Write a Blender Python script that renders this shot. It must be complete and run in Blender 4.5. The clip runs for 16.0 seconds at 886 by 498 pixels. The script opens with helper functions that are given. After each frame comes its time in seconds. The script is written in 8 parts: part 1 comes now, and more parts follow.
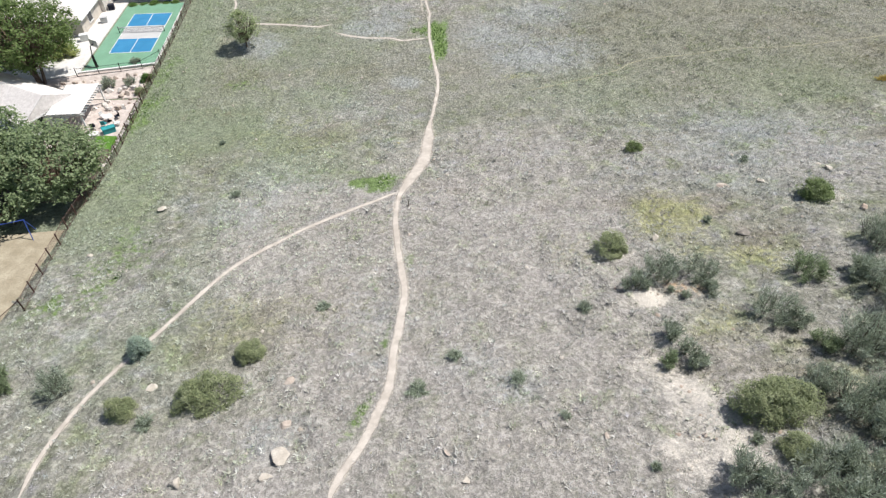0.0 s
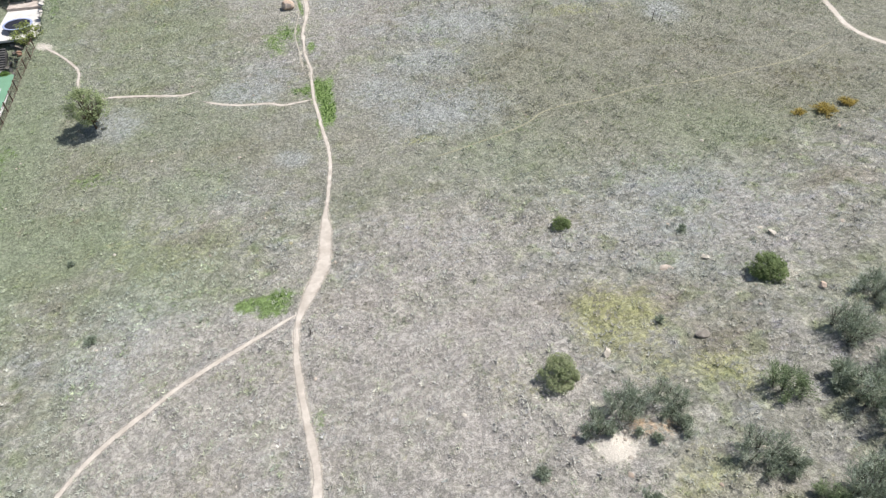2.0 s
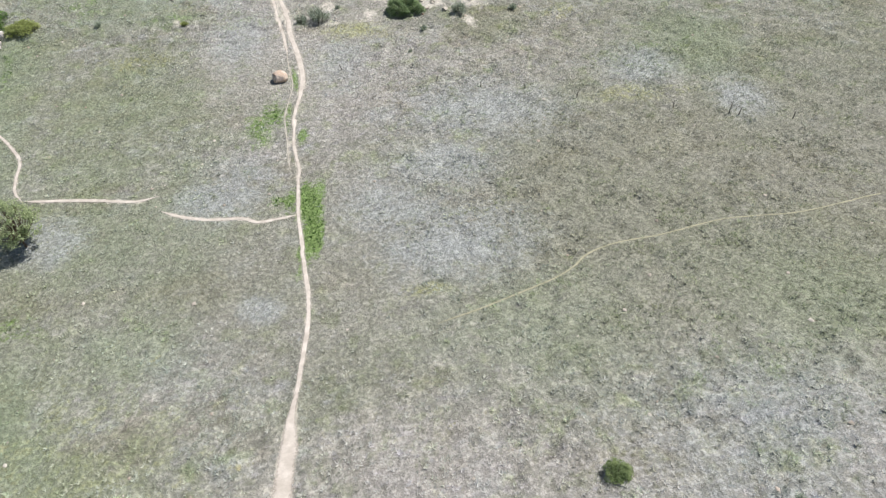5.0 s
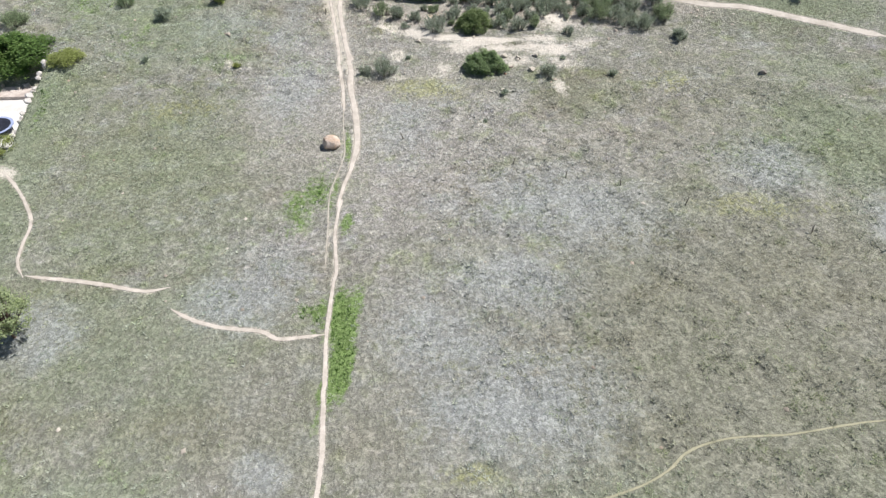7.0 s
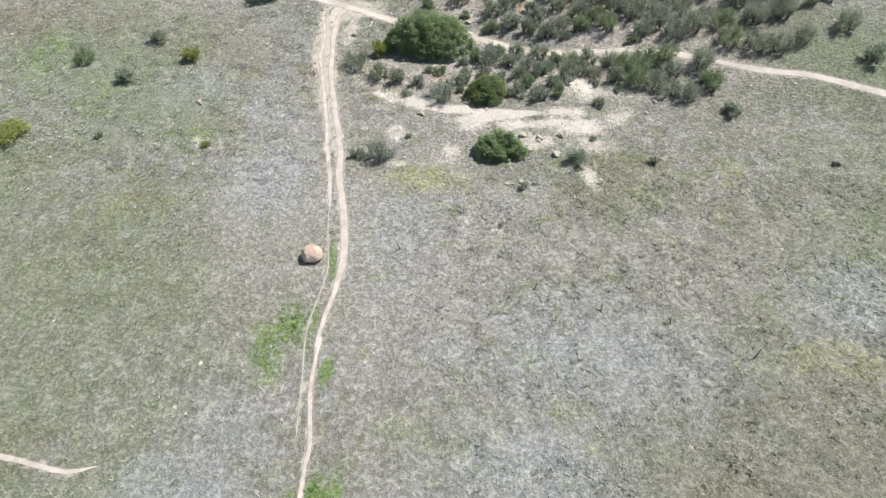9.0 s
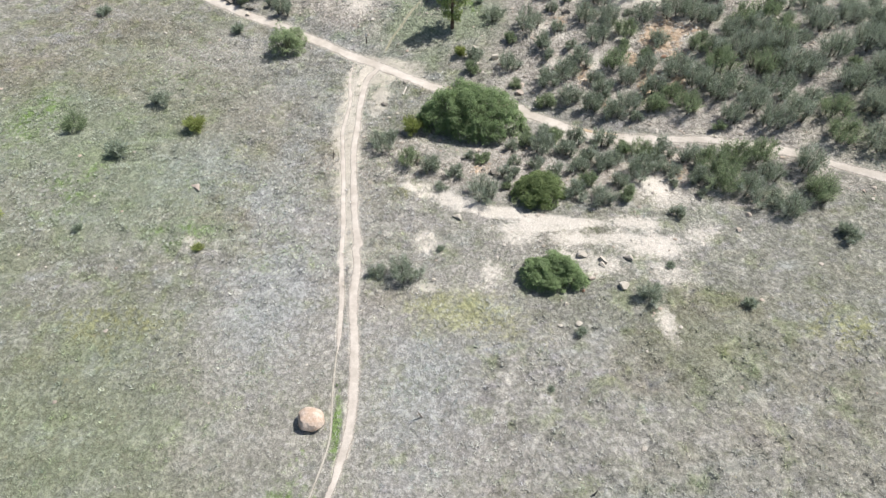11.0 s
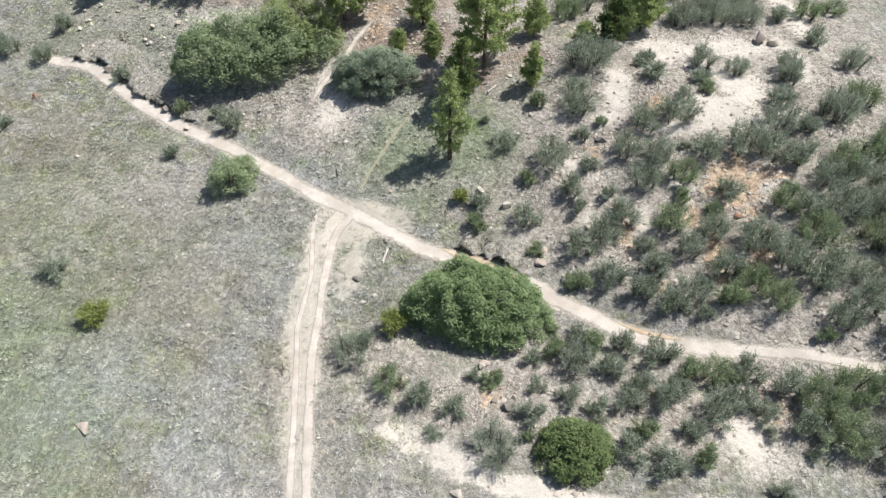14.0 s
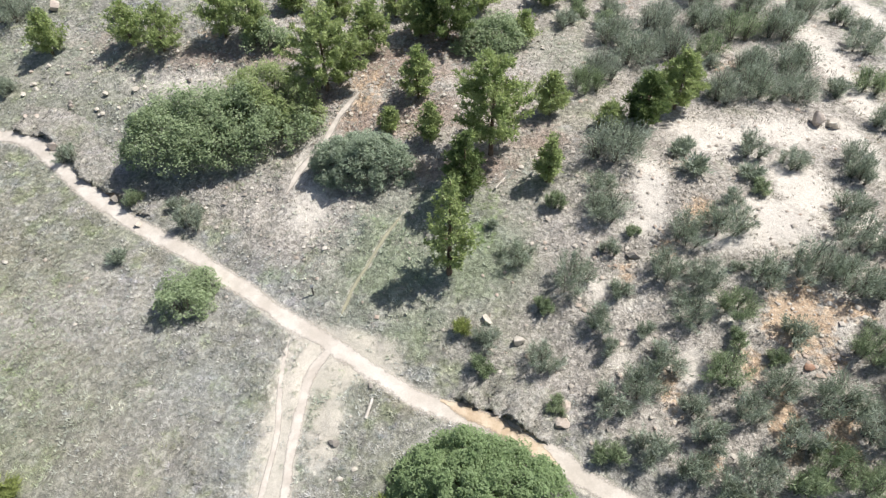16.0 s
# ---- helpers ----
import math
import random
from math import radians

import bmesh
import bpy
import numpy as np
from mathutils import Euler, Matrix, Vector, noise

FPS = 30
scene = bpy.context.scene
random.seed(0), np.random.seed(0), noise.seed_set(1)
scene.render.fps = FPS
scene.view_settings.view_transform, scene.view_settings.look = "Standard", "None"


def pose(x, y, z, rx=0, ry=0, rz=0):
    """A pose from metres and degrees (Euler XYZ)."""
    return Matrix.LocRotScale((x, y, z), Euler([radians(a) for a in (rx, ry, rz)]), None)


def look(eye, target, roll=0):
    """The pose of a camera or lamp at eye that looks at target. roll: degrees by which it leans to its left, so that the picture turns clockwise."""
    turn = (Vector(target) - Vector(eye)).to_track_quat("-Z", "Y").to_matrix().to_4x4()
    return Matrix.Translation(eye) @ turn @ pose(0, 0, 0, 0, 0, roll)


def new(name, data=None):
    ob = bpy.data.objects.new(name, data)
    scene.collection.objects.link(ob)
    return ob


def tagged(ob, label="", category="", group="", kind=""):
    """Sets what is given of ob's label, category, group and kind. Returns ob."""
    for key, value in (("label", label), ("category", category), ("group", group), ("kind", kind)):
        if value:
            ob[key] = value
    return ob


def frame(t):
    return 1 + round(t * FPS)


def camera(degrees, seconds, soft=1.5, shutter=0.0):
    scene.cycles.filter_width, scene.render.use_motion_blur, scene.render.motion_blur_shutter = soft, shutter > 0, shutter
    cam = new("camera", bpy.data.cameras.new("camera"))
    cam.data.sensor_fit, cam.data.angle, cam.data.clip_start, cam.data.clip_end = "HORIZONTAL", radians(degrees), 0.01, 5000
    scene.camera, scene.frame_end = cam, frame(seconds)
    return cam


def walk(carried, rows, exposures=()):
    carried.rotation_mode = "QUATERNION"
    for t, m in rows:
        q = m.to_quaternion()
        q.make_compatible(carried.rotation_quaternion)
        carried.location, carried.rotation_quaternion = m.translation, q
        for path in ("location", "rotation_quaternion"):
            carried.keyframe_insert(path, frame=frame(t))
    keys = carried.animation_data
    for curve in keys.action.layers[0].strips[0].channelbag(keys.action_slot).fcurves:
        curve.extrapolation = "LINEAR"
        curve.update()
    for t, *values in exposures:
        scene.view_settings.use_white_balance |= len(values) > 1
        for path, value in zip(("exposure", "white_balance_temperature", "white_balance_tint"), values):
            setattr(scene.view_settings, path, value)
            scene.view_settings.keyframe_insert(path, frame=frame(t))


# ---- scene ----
LENS = 71.32
cam = camera(LENS, 16.0, 1.25)
ROWS = [
    (0.0, 0.00, 0.00, 40.14, -4.10, -44.81, 0.35),
    (0.5, 0.37, 3.67, 40.19, -5.18, -44.74, 0.28),
    (1.0, 0.75, 7.11, 40.37, -6.25, -44.61, 0.19),
    (1.5, 1.43, 10.25, 40.49, -12.13, -44.56, 0.11),
    (2.0, 2.12, 13.23, 40.41, -14.62, -44.48, -0.09),
    (2.5, 2.95, 16.13, 40.34, -14.75, -44.50, -0.13),
    (3.0, 3.90, 19.40, 40.27, -14.76, -44.49, -0.15),
    (3.5, 5.10, 23.18, 40.26, -14.73, -44.40, -0.09),
    (4.0, 6.37, 27.16, 40.34, -14.70, -44.49, -0.00),
    (6.5, 10.83, 47.75, 39.77, -4.17, -44.53, -0.29),
    (7.0, 11.23, 51.89, 39.80, -3.42, -44.52, -0.23),
    (7.5, 11.50, 56.10, 39.76, -3.46, -44.44, -0.26),
    (8.0, 11.85, 60.30, 39.76, -3.46, -44.41, -0.29),
    (8.5, 12.25, 64.57, 39.80, -3.28, -44.48, -0.25),
    (11.0, 12.63, 85.53, 40.17, 1.62, -44.84, 0.14),
    (11.5, 12.56, 89.86, 40.23, 1.57, -44.88, 0.17),
    (12.0, 12.50, 94.08, 40.22, 1.53, -44.78, 0.16),
    (12.5, 12.35, 98.35, 40.22, 1.48, -44.74, 0.06),
    (13.0, 12.27, 102.55, 40.20, 1.48, -44.60, 0.03),
    (13.5, 12.28, 106.42, 40.19, 1.51, -44.48, 0.04),
    (14.0, 12.28, 110.08, 40.14, 1.51, -44.37, 0.04),
    (14.5, 12.23, 113.53, 40.18, 1.50, -44.30, 0.00),
    (15.0, 12.21, 116.76, 40.22, 1.58, -44.30, 0.01),
    (15.5, 12.25, 120.21, 40.29, 1.67, -44.23, 0.07),
    (16.0, 12.10, 123.65, 40.45, 1.61, -44.17, 0.02),
]
walk(cam, [(t, pose(x, y, z, 90 + pitch, roll, yaw)) for t, x, y, z, yaw, pitch, roll in ROWS],
     exposures=((0.0, 0.17), (8.0, 0.18), (12.0, 0.22), (14.0, 0.26), (16.0, 0.34)))

# ---- light ----
SUN_FROM = Vector((0.475, 0.16, 0.865)).normalized()
world = bpy.data.worlds.new("sky")
scene.world = world
world.use_nodes = True
wn = world.node_tree.nodes
sky = wn.new("ShaderNodeTexSky")
sky.sky_type = "NISHITA"
sky.sun_disc = False
sky.sun_elevation = math.asin(SUN_FROM.z)
sky.sun_rotation = math.atan2(SUN_FROM.x, SUN_FROM.y)
sky.altitude = 600
sky.dust_density = 2.2
sky.ozone_density = 0.8
wn["Background"].inputs["Strength"].default_value = 0.088
world.node_tree.links.new(sky.outputs[0], wn["Background"].inputs["Color"])
sun_data = bpy.data.lights.new("sun", "SUN")
sun_data.energy, sun_data.angle, sun_data.color = 5.0, radians(0.53), (1.0, 0.965, 0.92)
sun = new("sun", sun_data)
sun.matrix_world = look(SUN_FROM * 100, (0, 0, 0))


# ---- noise and terrain shape ----
def hashed(i, j, seed):
    n = (i.astype(np.int64) * 374761393 + j.astype(np.int64) * 668265263 + seed * 1442695041) & 0x7FFFFFFF
    n = ((n ^ (n >> 13)) * 1274126177) & 0x7FFFFFFF
    return ((n ^ (n >> 16)) & 0xFFFF) / 65535.0


def value_noise(x, y, size, seed=0):
    x, y = np.asarray(x, float) / size, np.asarray(y, float) / size
    i, j = np.floor(x), np.floor(y)
    u, v = x - i, y - j
    u, v = u * u * (3 - 2 * u), v * v * (3 - 2 * v)
    a, b = hashed(i, j, seed), hashed(i + 1, j, seed)
    c, d = hashed(i, j + 1, seed), hashed(i + 1, j + 1, seed)
    return (a * (1 - u) + b * u) * (1 - v) + (c * (1 - u) + d * u) * v


def fbm(x, y, size, octaves=3, seed=0):
    total, weight = 0.0, 0.0
    for k in range(octaves):
        total = total + value_noise(x, y, size / 2 ** k, seed + 17 * k) * 0.5 ** k
        weight += 0.5 ** k
    return total / weight


def smooth(a, b, v):
    v = np.clip((v - a) / (b - a), 0, 1)
    return v * v * (3 - 2 * v)


def spline(s):
    s = np.abs(s)
    return np.where(s < 1, 2 / 3 - s * s + s ** 3 / 2, np.where(s < 2, (2 - s) ** 3 / 6, 0))


ALONG = [14.04, 8.99, 3.95, -0.16, -1.2, 1.02, 3.59, 5.59, 7.7, 9.7]  # valley profile, every 25 m northward
ACROSS = [6.21, 4.72, 3.27, 1.91, 0.55, -0.8]  # cross slope, every 45 m northward
BOWL, BANK = 0.11, 0.24
FENCE_X = -33.8
LOT_Z = -3.75


def edge_x(y):
    """The east edge of the lots: further out along the upper garden."""
    return FENCE_X + smooth(106, 111, y) * (1.55 - 0.08 * (y - 112))


def hill(x, y):
    """The natural slope: a shallow valley that climbs towards a steep bank in the north-east."""
    x, y = np.clip(np.asarray(x, float), -60, 80), np.clip(np.asarray(y, float), -20, 205)
    h = sum(c * spline((y + 20) / 25 - k) for k, c in enumerate(ALONG))
    h = h + x / 50 * sum(c * spline((y + 20) / 45 - k) for k, c in enumerate(ACROSS)) + BOWL * (x / 50) ** 2
    return h + BANK * np.minimum(np.logaddexp(0, 0.5 * x + 0.866 * y - 132.3), 22)


def lot_edge(x, y):
    """1 inside the garden lots, 0 on the meadow; the upper lot ends in a steep rock edge."""
    wide = 1.7 - 1.0 * smooth(106, 110, y)
    return smooth(0.0, 1.0, (edge_x(y) - 0.4 - x) / wide) * smooth(31, 36, y) * smooth(131, 125, y)


def lot_level(y):
    return LOT_Z + 2.1 * smooth(107, 116, y) + 1.6 * smooth(122.5, 129, y) + 1.2 * smooth(70, 40, y) * 0.9


def height(x, y):
    """The ground: the slope, and the terraced garden lots west of the fence."""
    x, y = np.asarray(x, float), np.asarray(y, float)
    h = hill(x, y)
    lot = lot_edge(x, y)
    return h * (1 - lot) + np.minimum(lot_level(y), h) * lot


def level(x, y):
    return float(surface(x, y))


# ---- mesh helpers ----
def mesh_from(name, verts, faces, attrs=None, shade_smooth=False):
    """A mesh from arrays: faces is one array of triangles or quads."""
    verts, faces = np.asarray(verts, np.float32), np.asarray(faces, np.int32)
    me = bpy.data.meshes.new(name)
    n, k = faces.shape
    me.vertices.add(len(verts))
    me.vertices.foreach_set("co", verts.ravel())
    me.loops.add(n * k)
    me.loops.foreach_set("vertex_index", faces.ravel())
    me.polygons.add(n)
    me.polygons.foreach_set("loop_start", np.arange(0, n * k, k, dtype=np.int32))
    me.polygons.foreach_set("loop_total", np.full(n, k, np.int32))
    if shade_smooth:
        me.polygons.foreach_set("use_smooth", np.ones(n, bool))
    for key, values in (attrs or {}).items():
        at = me.attributes.new(key, "FLOAT", "POINT")
        at.data.foreach_set("value", np.asarray(values, np.float32))
    me.update()
    return me


def to_mesh(name, bm, bevel=0.0):
    if bevel:
        bmesh.ops.bevel(bm, geom=bm.edges[:], offset=bevel, segments=1, affect="EDGES", profile=0.5)
    me = bpy.data.meshes.new(name)
    bm.to_mesh(me)
    bm.free()
    return me


def part(name, data, material, parent=None, label="", bevel=0.0):
    """One mesh object, under a thing or a part of one."""
    if isinstance(data, bmesh.types.BMesh):
        data = to_mesh(name, data, bevel)
    if not data.materials:
        data.materials.append(material)
    ob = new(name, data)
    if parent:
        ob.parent = parent
    return tagged(ob, label)


def thing(name, label, category, at=(0, 0, 0), group="", turn=0.0, kind=""):
    ob = new(name)
    ob.matrix_basis = pose(*at, 0, 0, turn)
    ob.empty_display_size = 0.3
    return tagged(ob, label, category, group, kind)


def box(bm, x0, x1, y0, y1, z0, z1, m=None):
    made = bmesh.ops.create_cube(bm, size=1, matrix=Matrix.LocRotScale(((x0 + x1) / 2, (y0 + y1) / 2, (z0 + z1) / 2), None, (x1 - x0, y1 - y0, z1 - z0)))
    if m:
        bmesh.ops.transform(bm, matrix=m, verts=made["verts"])
    return bm


def cube(x0, x1, y0, y1, z0, z1):
    return box(bmesh.new(), x0, x1, y0, y1, z0, z1)


def rod(bm, a, b, r0, r1=None, sides=8):
    a, b = Vector(a), Vector(b)
    d = b - a
    m = Matrix.Translation((a + b) / 2) @ d.to_track_quat("Z", "Y").to_matrix().to_4x4()
    bmesh.ops.create_cone(bm, cap_ends=True, segments=sides, radius1=r0, radius2=r0 if r1 is None else r1, depth=d.length, matrix=m)
    return bm


def prism(bm, outline, z0, z1):
    """A slab of that outline in plan."""
    lo, hi = [bm.verts.new((x, y, z0)) for x, y in outline], [bm.verts.new((x, y, z1)) for x, y in outline]
    n = len(outline)
    bm.faces.new(hi)
    bm.faces.new(lo[::-1])
    for k in range(n):
        bm.faces.new((lo[k], lo[(k + 1) % n], hi[(k + 1) % n], hi[k]))
    bmesh.ops.recalc_face_normals(bm, faces=bm.faces[:])
    return bm


# ---- materials ----
class Nodes:
    """A short way to write node materials."""

    def __init__(self, name, roughness=0.8, metallic=0.0, specular=0.3):
        self.m = bpy.data.materials.new(name)
        self.m.use_nodes = True
        self.t = self.m.node_tree
        self.b = self.t.nodes["Principled BSDF"]
        self.b.inputs["Roughness"].default_value = roughness
        self.b.inputs["Metallic"].default_value = metallic
        self.b.inputs["Specular IOR Level"].default_value = specular
        self.where = self.t.nodes.new("ShaderNodeTexCoord").outputs["Object"]

    def put(self, socket, value):
        if isinstance(value, bpy.types.NodeSocket):
            self.t.links.new(value, socket)
        elif isinstance(value, tuple) and len(value) == 3 and socket.type == "RGBA":
            socket.default_value = (*value, 1)
        else:
            socket.default_value = value

    def noise(self, scale, detail=3.0, rough=0.55, where=None):
        n = self.t.nodes.new("ShaderNodeTexNoise")
        self.put(n.inputs["Vector"], where or self.where)
        n.inputs["Scale"].default_value, n.inputs["Detail"].default_value, n.inputs["Roughness"].default_value = scale, detail, rough
        return n.outputs["Fac"]

    def cells(self, scale, out="Distance"):
        n = self.t.nodes.new("ShaderNodeTexVoronoi")
        self.put(n.inputs["Vector"], self.where)
        n.inputs["Scale"].default_value = scale
        return n.outputs[out]

    def ramp(self, fac, lo, hi, a=0.0, b=1.0):
        n = self.t.nodes.new("ShaderNodeMapRange")
        n.interpolation_type = "SMOOTHSTEP"
        for k, v in zip(("Value", "From Min", "From Max", "To Min", "To Max"), (fac, lo, hi, a, b)):
            self.put(n.inputs[k], v)
        return n.outputs[0]

    def mix(self, fac, a, b, how="MIX"):
        n = self.t.nodes.new("ShaderNodeMix")
        n.data_type, n.blend_type = "RGBA", how
        self.put(n.inputs[0], fac)
        self.put(n.inputs[6], a)
        self.put(n.inputs[7], b)
        return n.outputs[2]

    def sums(self, op, a, b=0.0):
        n = self.t.nodes.new("ShaderNodeMath")
        n.operation = op
        self.put(n.inputs[0], a)
        self.put(n.inputs[1], b)
        return n.outputs[0]

    def attr(self, name):
        n = self.t.nodes.new("ShaderNodeAttribute")
        n.attribute_name = name
        return n.outputs["Fac"]

    def island(self):
        return self.t.nodes.new("ShaderNodeNewGeometry").outputs["Random Per Island"]

    def each(self):
        return self.t.nodes.new("ShaderNodeObjectInfo").outputs["Random"]

    def done(self, colour, bump=None, strength=0.3, distance=0.02):
        self.put(self.b.inputs["Base Color"], colour)
        if bump is not None:
            n = self.t.nodes.new("ShaderNodeBump")
            n.inputs["Strength"].default_value, n.inputs["Distance"].default_value = strength, distance
            self.put(n.inputs["Height"], bump)
            self.put(self.b.inputs["Normal"], n.outputs[0])
        return self.m


def mottled(name, dark, light, scale=3.0, fine=25.0, roughness=0.85, bump=0.25, distance=0.02, metallic=0.0):
    n = Nodes(name, roughness, metallic)
    a, b = n.noise(scale, 4), n.noise(fine, 3)
    c = n.mix(n.ramp(a, 0.3, 0.7), dark, light)
    c = n.mix(n.ramp(b, 0.3, 0.75, 0.0, 0.5), c, tuple(0.6 * v for v in dark))
    return n.done(c, b, bump, distance)


def leafy(name, dark, light, tip, rough=0.6):
    """Leaves: every leaf its own tint, patches of lighter growth, some light passing through."""
    n = Nodes(name, rough, 0.0, 0.2)
    c = n.mix(n.island(), dark, light)
    c = n.mix(n.ramp(n.noise(1.5, 3), 0.46, 0.66, 0.0, 0.75), c, tip)
    c = n.mix(n.ramp(n.each(), 0.0, 1.0, 0.0, 0.4), c, n.mix(0.5, dark, tip))
    n.done(c)
    return thin(n, c, 0.45)


def seasons(n, c):
    """Broad drifts over the meadow: greener, bluer, browner and paler growth, and painted light and shade of grass
    clumps.
    """
    bend = n.t.nodes.new("ShaderNodeVectorMath")
    bend.operation = "MULTIPLY"
    bend.inputs[1].default_value = (1.0, 1.7, 0.0)
    n.t.links.new(n.where, bend.inputs[0])
    a, b = n.noise(0.075, 4, 0.6, bend.outputs[0]), n.noise(0.16, 4, 0.62, bend.outputs[0])
    shift = n.t.nodes.new("ShaderNodeVectorMath")
    shift.inputs[1].default_value = (131.0, 57.0, 0.0)
    n.t.links.new(bend.outputs[0], shift.inputs[0])
    d, e = n.noise(0.06, 4, 0.6, shift.outputs[0]), n.noise(0.3, 4, 0.65, shift.outputs[0])
    c = n.mix(n.ramp(a, 0.5, 0.64, 0.0, 0.55), c, n.mix(1.0, c, (0.88, 0.94, 0.8), "MULTIPLY"))
    c = n.mix(n.ramp(d, 0.52, 0.66, 0.0, 0.8), c, n.mix(1.0, c, (0.88, 0.83, 0.76), "MULTIPLY"))
    c = n.mix(n.ramp(b, 0.54, 0.68, 0.0, 0.7), c, n.mix(0.5, c, (0.37, 0.39, 0.38)))
    c = n.mix(n.ramp(e, 0.52, 0.7, 0.0, 0.6), c, n.mix(1.0, c, (1.22, 1.2, 1.18), "MULTIPLY"))
    far = n.t.nodes.new("ShaderNodeVectorMath")
    far.inputs[1].default_value = (17.0, 203.0, 0.0)
    n.t.links.new(n.where, far.inputs[0])
    green, lilac, pale = n.noise(0.42, 4, 0.62, far.outputs[0]), n.noise(0.6, 4, 0.62, shift.outputs[0]), n.noise(1.2, 3, 0.6, far.outputs[0])
    c = n.mix(n.ramp(green, 0.51, 0.66, 0.0, 0.75), c, n.mix(1.0, c, (0.86, 0.95, 0.7), "MULTIPLY"))
    c = n.mix(n.ramp(lilac, 0.52, 0.66, 0.0, 0.8), c, n.mix(1.0, c, (1.0, 0.985, 1.1), "MULTIPLY"))
    # clump-sized colour noise paints sunlit tops and shaded gaps that the bumps lack
    c = n.mix(n.ramp(pale, 0.52, 0.66, 0.0, 1.0), c, n.mix(1.0, c, (1.3, 1.28, 1.26), "MULTIPLY"))
    c = n.mix(n.ramp(pale, 0.48, 0.36, 0.0, 0.75), c, n.mix(1.0, c, (0.77, 0.79, 0.73), "MULTIPLY"))
    return n.mix(1.0, c, (0.985, 1.0, 1.015), "MULTIPLY")


def ground_material():
    n = Nodes("dry_meadow", 0.95, 0.0, 0.1)
    big, mid, fine = n.noise(0.045, 3), n.noise(0.4, 4, 0.6), n.noise(3.4, 4, 0.65)
    grain = n.noise(22.0, 3)
    c = n.mix(n.ramp(mid, 0.3, 0.7), (0.22, 0.21, 0.182), (0.33, 0.315, 0.285))
    c = n.mix(n.ramp(big, 0.4, 0.62, 0.0, 0.55), c, (0.205, 0.205, 0.155))
    c = n.mix(n.ramp(fine, 0.48, 0.7, 0.0, 0.4), c, (0.43, 0.415, 0.365))
    c = n.mix(n.ramp(fine, 0.5, 0.3, 0.0, 0.3), c, (0.13, 0.125, 0.1))
    c = seasons(n, c)
    wob = n.sums("SUBTRACT", n.mix(0.45, n.noise(0.55, 5, 0.7), n.noise(2.6, 4, 0.6)), 0.5)

    worn = n.sums("SUBTRACT", n.mix(0.5, n.noise(0.4, 6, 0.72), n.noise(3.5, 5, 0.7)), 0.5)

    def patch(key, colour, wobble=2.2, amount=1.0, soft=0.22, ragged=None):
        edge = n.sums("ADD", n.attr(key), n.sums("MULTIPLY", ragged or wob, wobble))
        return n.mix(n.ramp(edge, 0.5 - soft, 0.5 + soft, 0.0, amount), c, colour)

    c = patch("dark", n.mix(fine, (0.105, 0.112, 0.066), (0.235, 0.243, 0.166)), 1.6, 0.7, 0.5)
    c = patch("olive", n.mix(fine, (0.14, 0.14, 0.105), (0.32, 0.315, 0.26)), 1.6, 0.75, 0.6)
    c = patch("fresh", n.mix(fine, (0.145, 0.175, 0.105), (0.275, 0.31, 0.22)), 1.8, 0.85, 0.5)
    c = patch("pink", n.mix(fine, (0.29, 0.266, 0.246), (0.46, 0.428, 0.402)), 2.2, 0.8, 0.4)
    c = patch("scree", n.mix(fine, (0.29, 0.26, 0.225), (0.53, 0.485, 0.435)), 2.0, 0.8, 0.35)
    c = patch("litter", n.mix(fine, (0.17, 0.115, 0.085), (0.4, 0.31, 0.255)), 2.2, 0.85, 0.35)
    c = patch("sage", n.mix(fine, (0.26, 0.275, 0.275), (0.4, 0.42, 0.42)), 2.6, 0.7, 0.45)
    c = patch("brown", n.mix(fine, (0.12, 0.11, 0.07), (0.24, 0.225, 0.15)), 2.6, 0.55, 0.35)
    c = patch("gold", n.mix(fine, (0.2, 0.215, 0.07), (0.40, 0.40, 0.17)), 2.4, 0.62, 0.3)
    c = patch("green", n.mix(fine, (0.08, 0.14, 0.03), (0.2, 0.3, 0.09)), 2.4, 0.85, 0.22)
    c = patch("soil", n.mix(n.ramp(grain, 0.3, 0.7), (0.45, 0.405, 0.345), (0.7, 0.655, 0.59)), 2.6, 0.92, 0.28, worn)
    c = patch("clay", n.mix(n.ramp(fine, 0.3, 0.7), (0.38, 0.26, 0.165), (0.56, 0.435, 0.31)), 2.4, 0.9, 0.2)
    c = patch("dust", n.mix(n.ramp(grain, 0.3, 0.7), (0.40, 0.36, 0.3), (0.58, 0.535, 0.46)), 1.6, 0.8, 0.3)
    bunch = n.ramp(n.noise(2.7, 5, 0.68), 0.36, 0.64)
    tufts = n.ramp(bunch, 0.0, 1.0, 0.78, 1.2)
    tufts = n.sums("MULTIPLY", tufts, n.ramp(n.noise(11.0, 4, 0.75), 0.3, 0.7, 0.75, 1.25))
    bare = n.sums("MAXIMUM", n.attr("soil"), n.attr("dust"))
    c = n.mix(n.ramp(bare, 0.3, 0.7, 1.0, 0.2), c, n.mix(1.0, c, tufts, "MULTIPLY"))
    grassy = n.sums("MULTIPLY", bunch, n.ramp(bare, 0.3, 0.7, 1.0, 0.1))
    return n.done(c, n.mix(0.45, n.mix(0.3, fine, grain), grassy), 0.8, 0.17)


GROUND = ground_material()


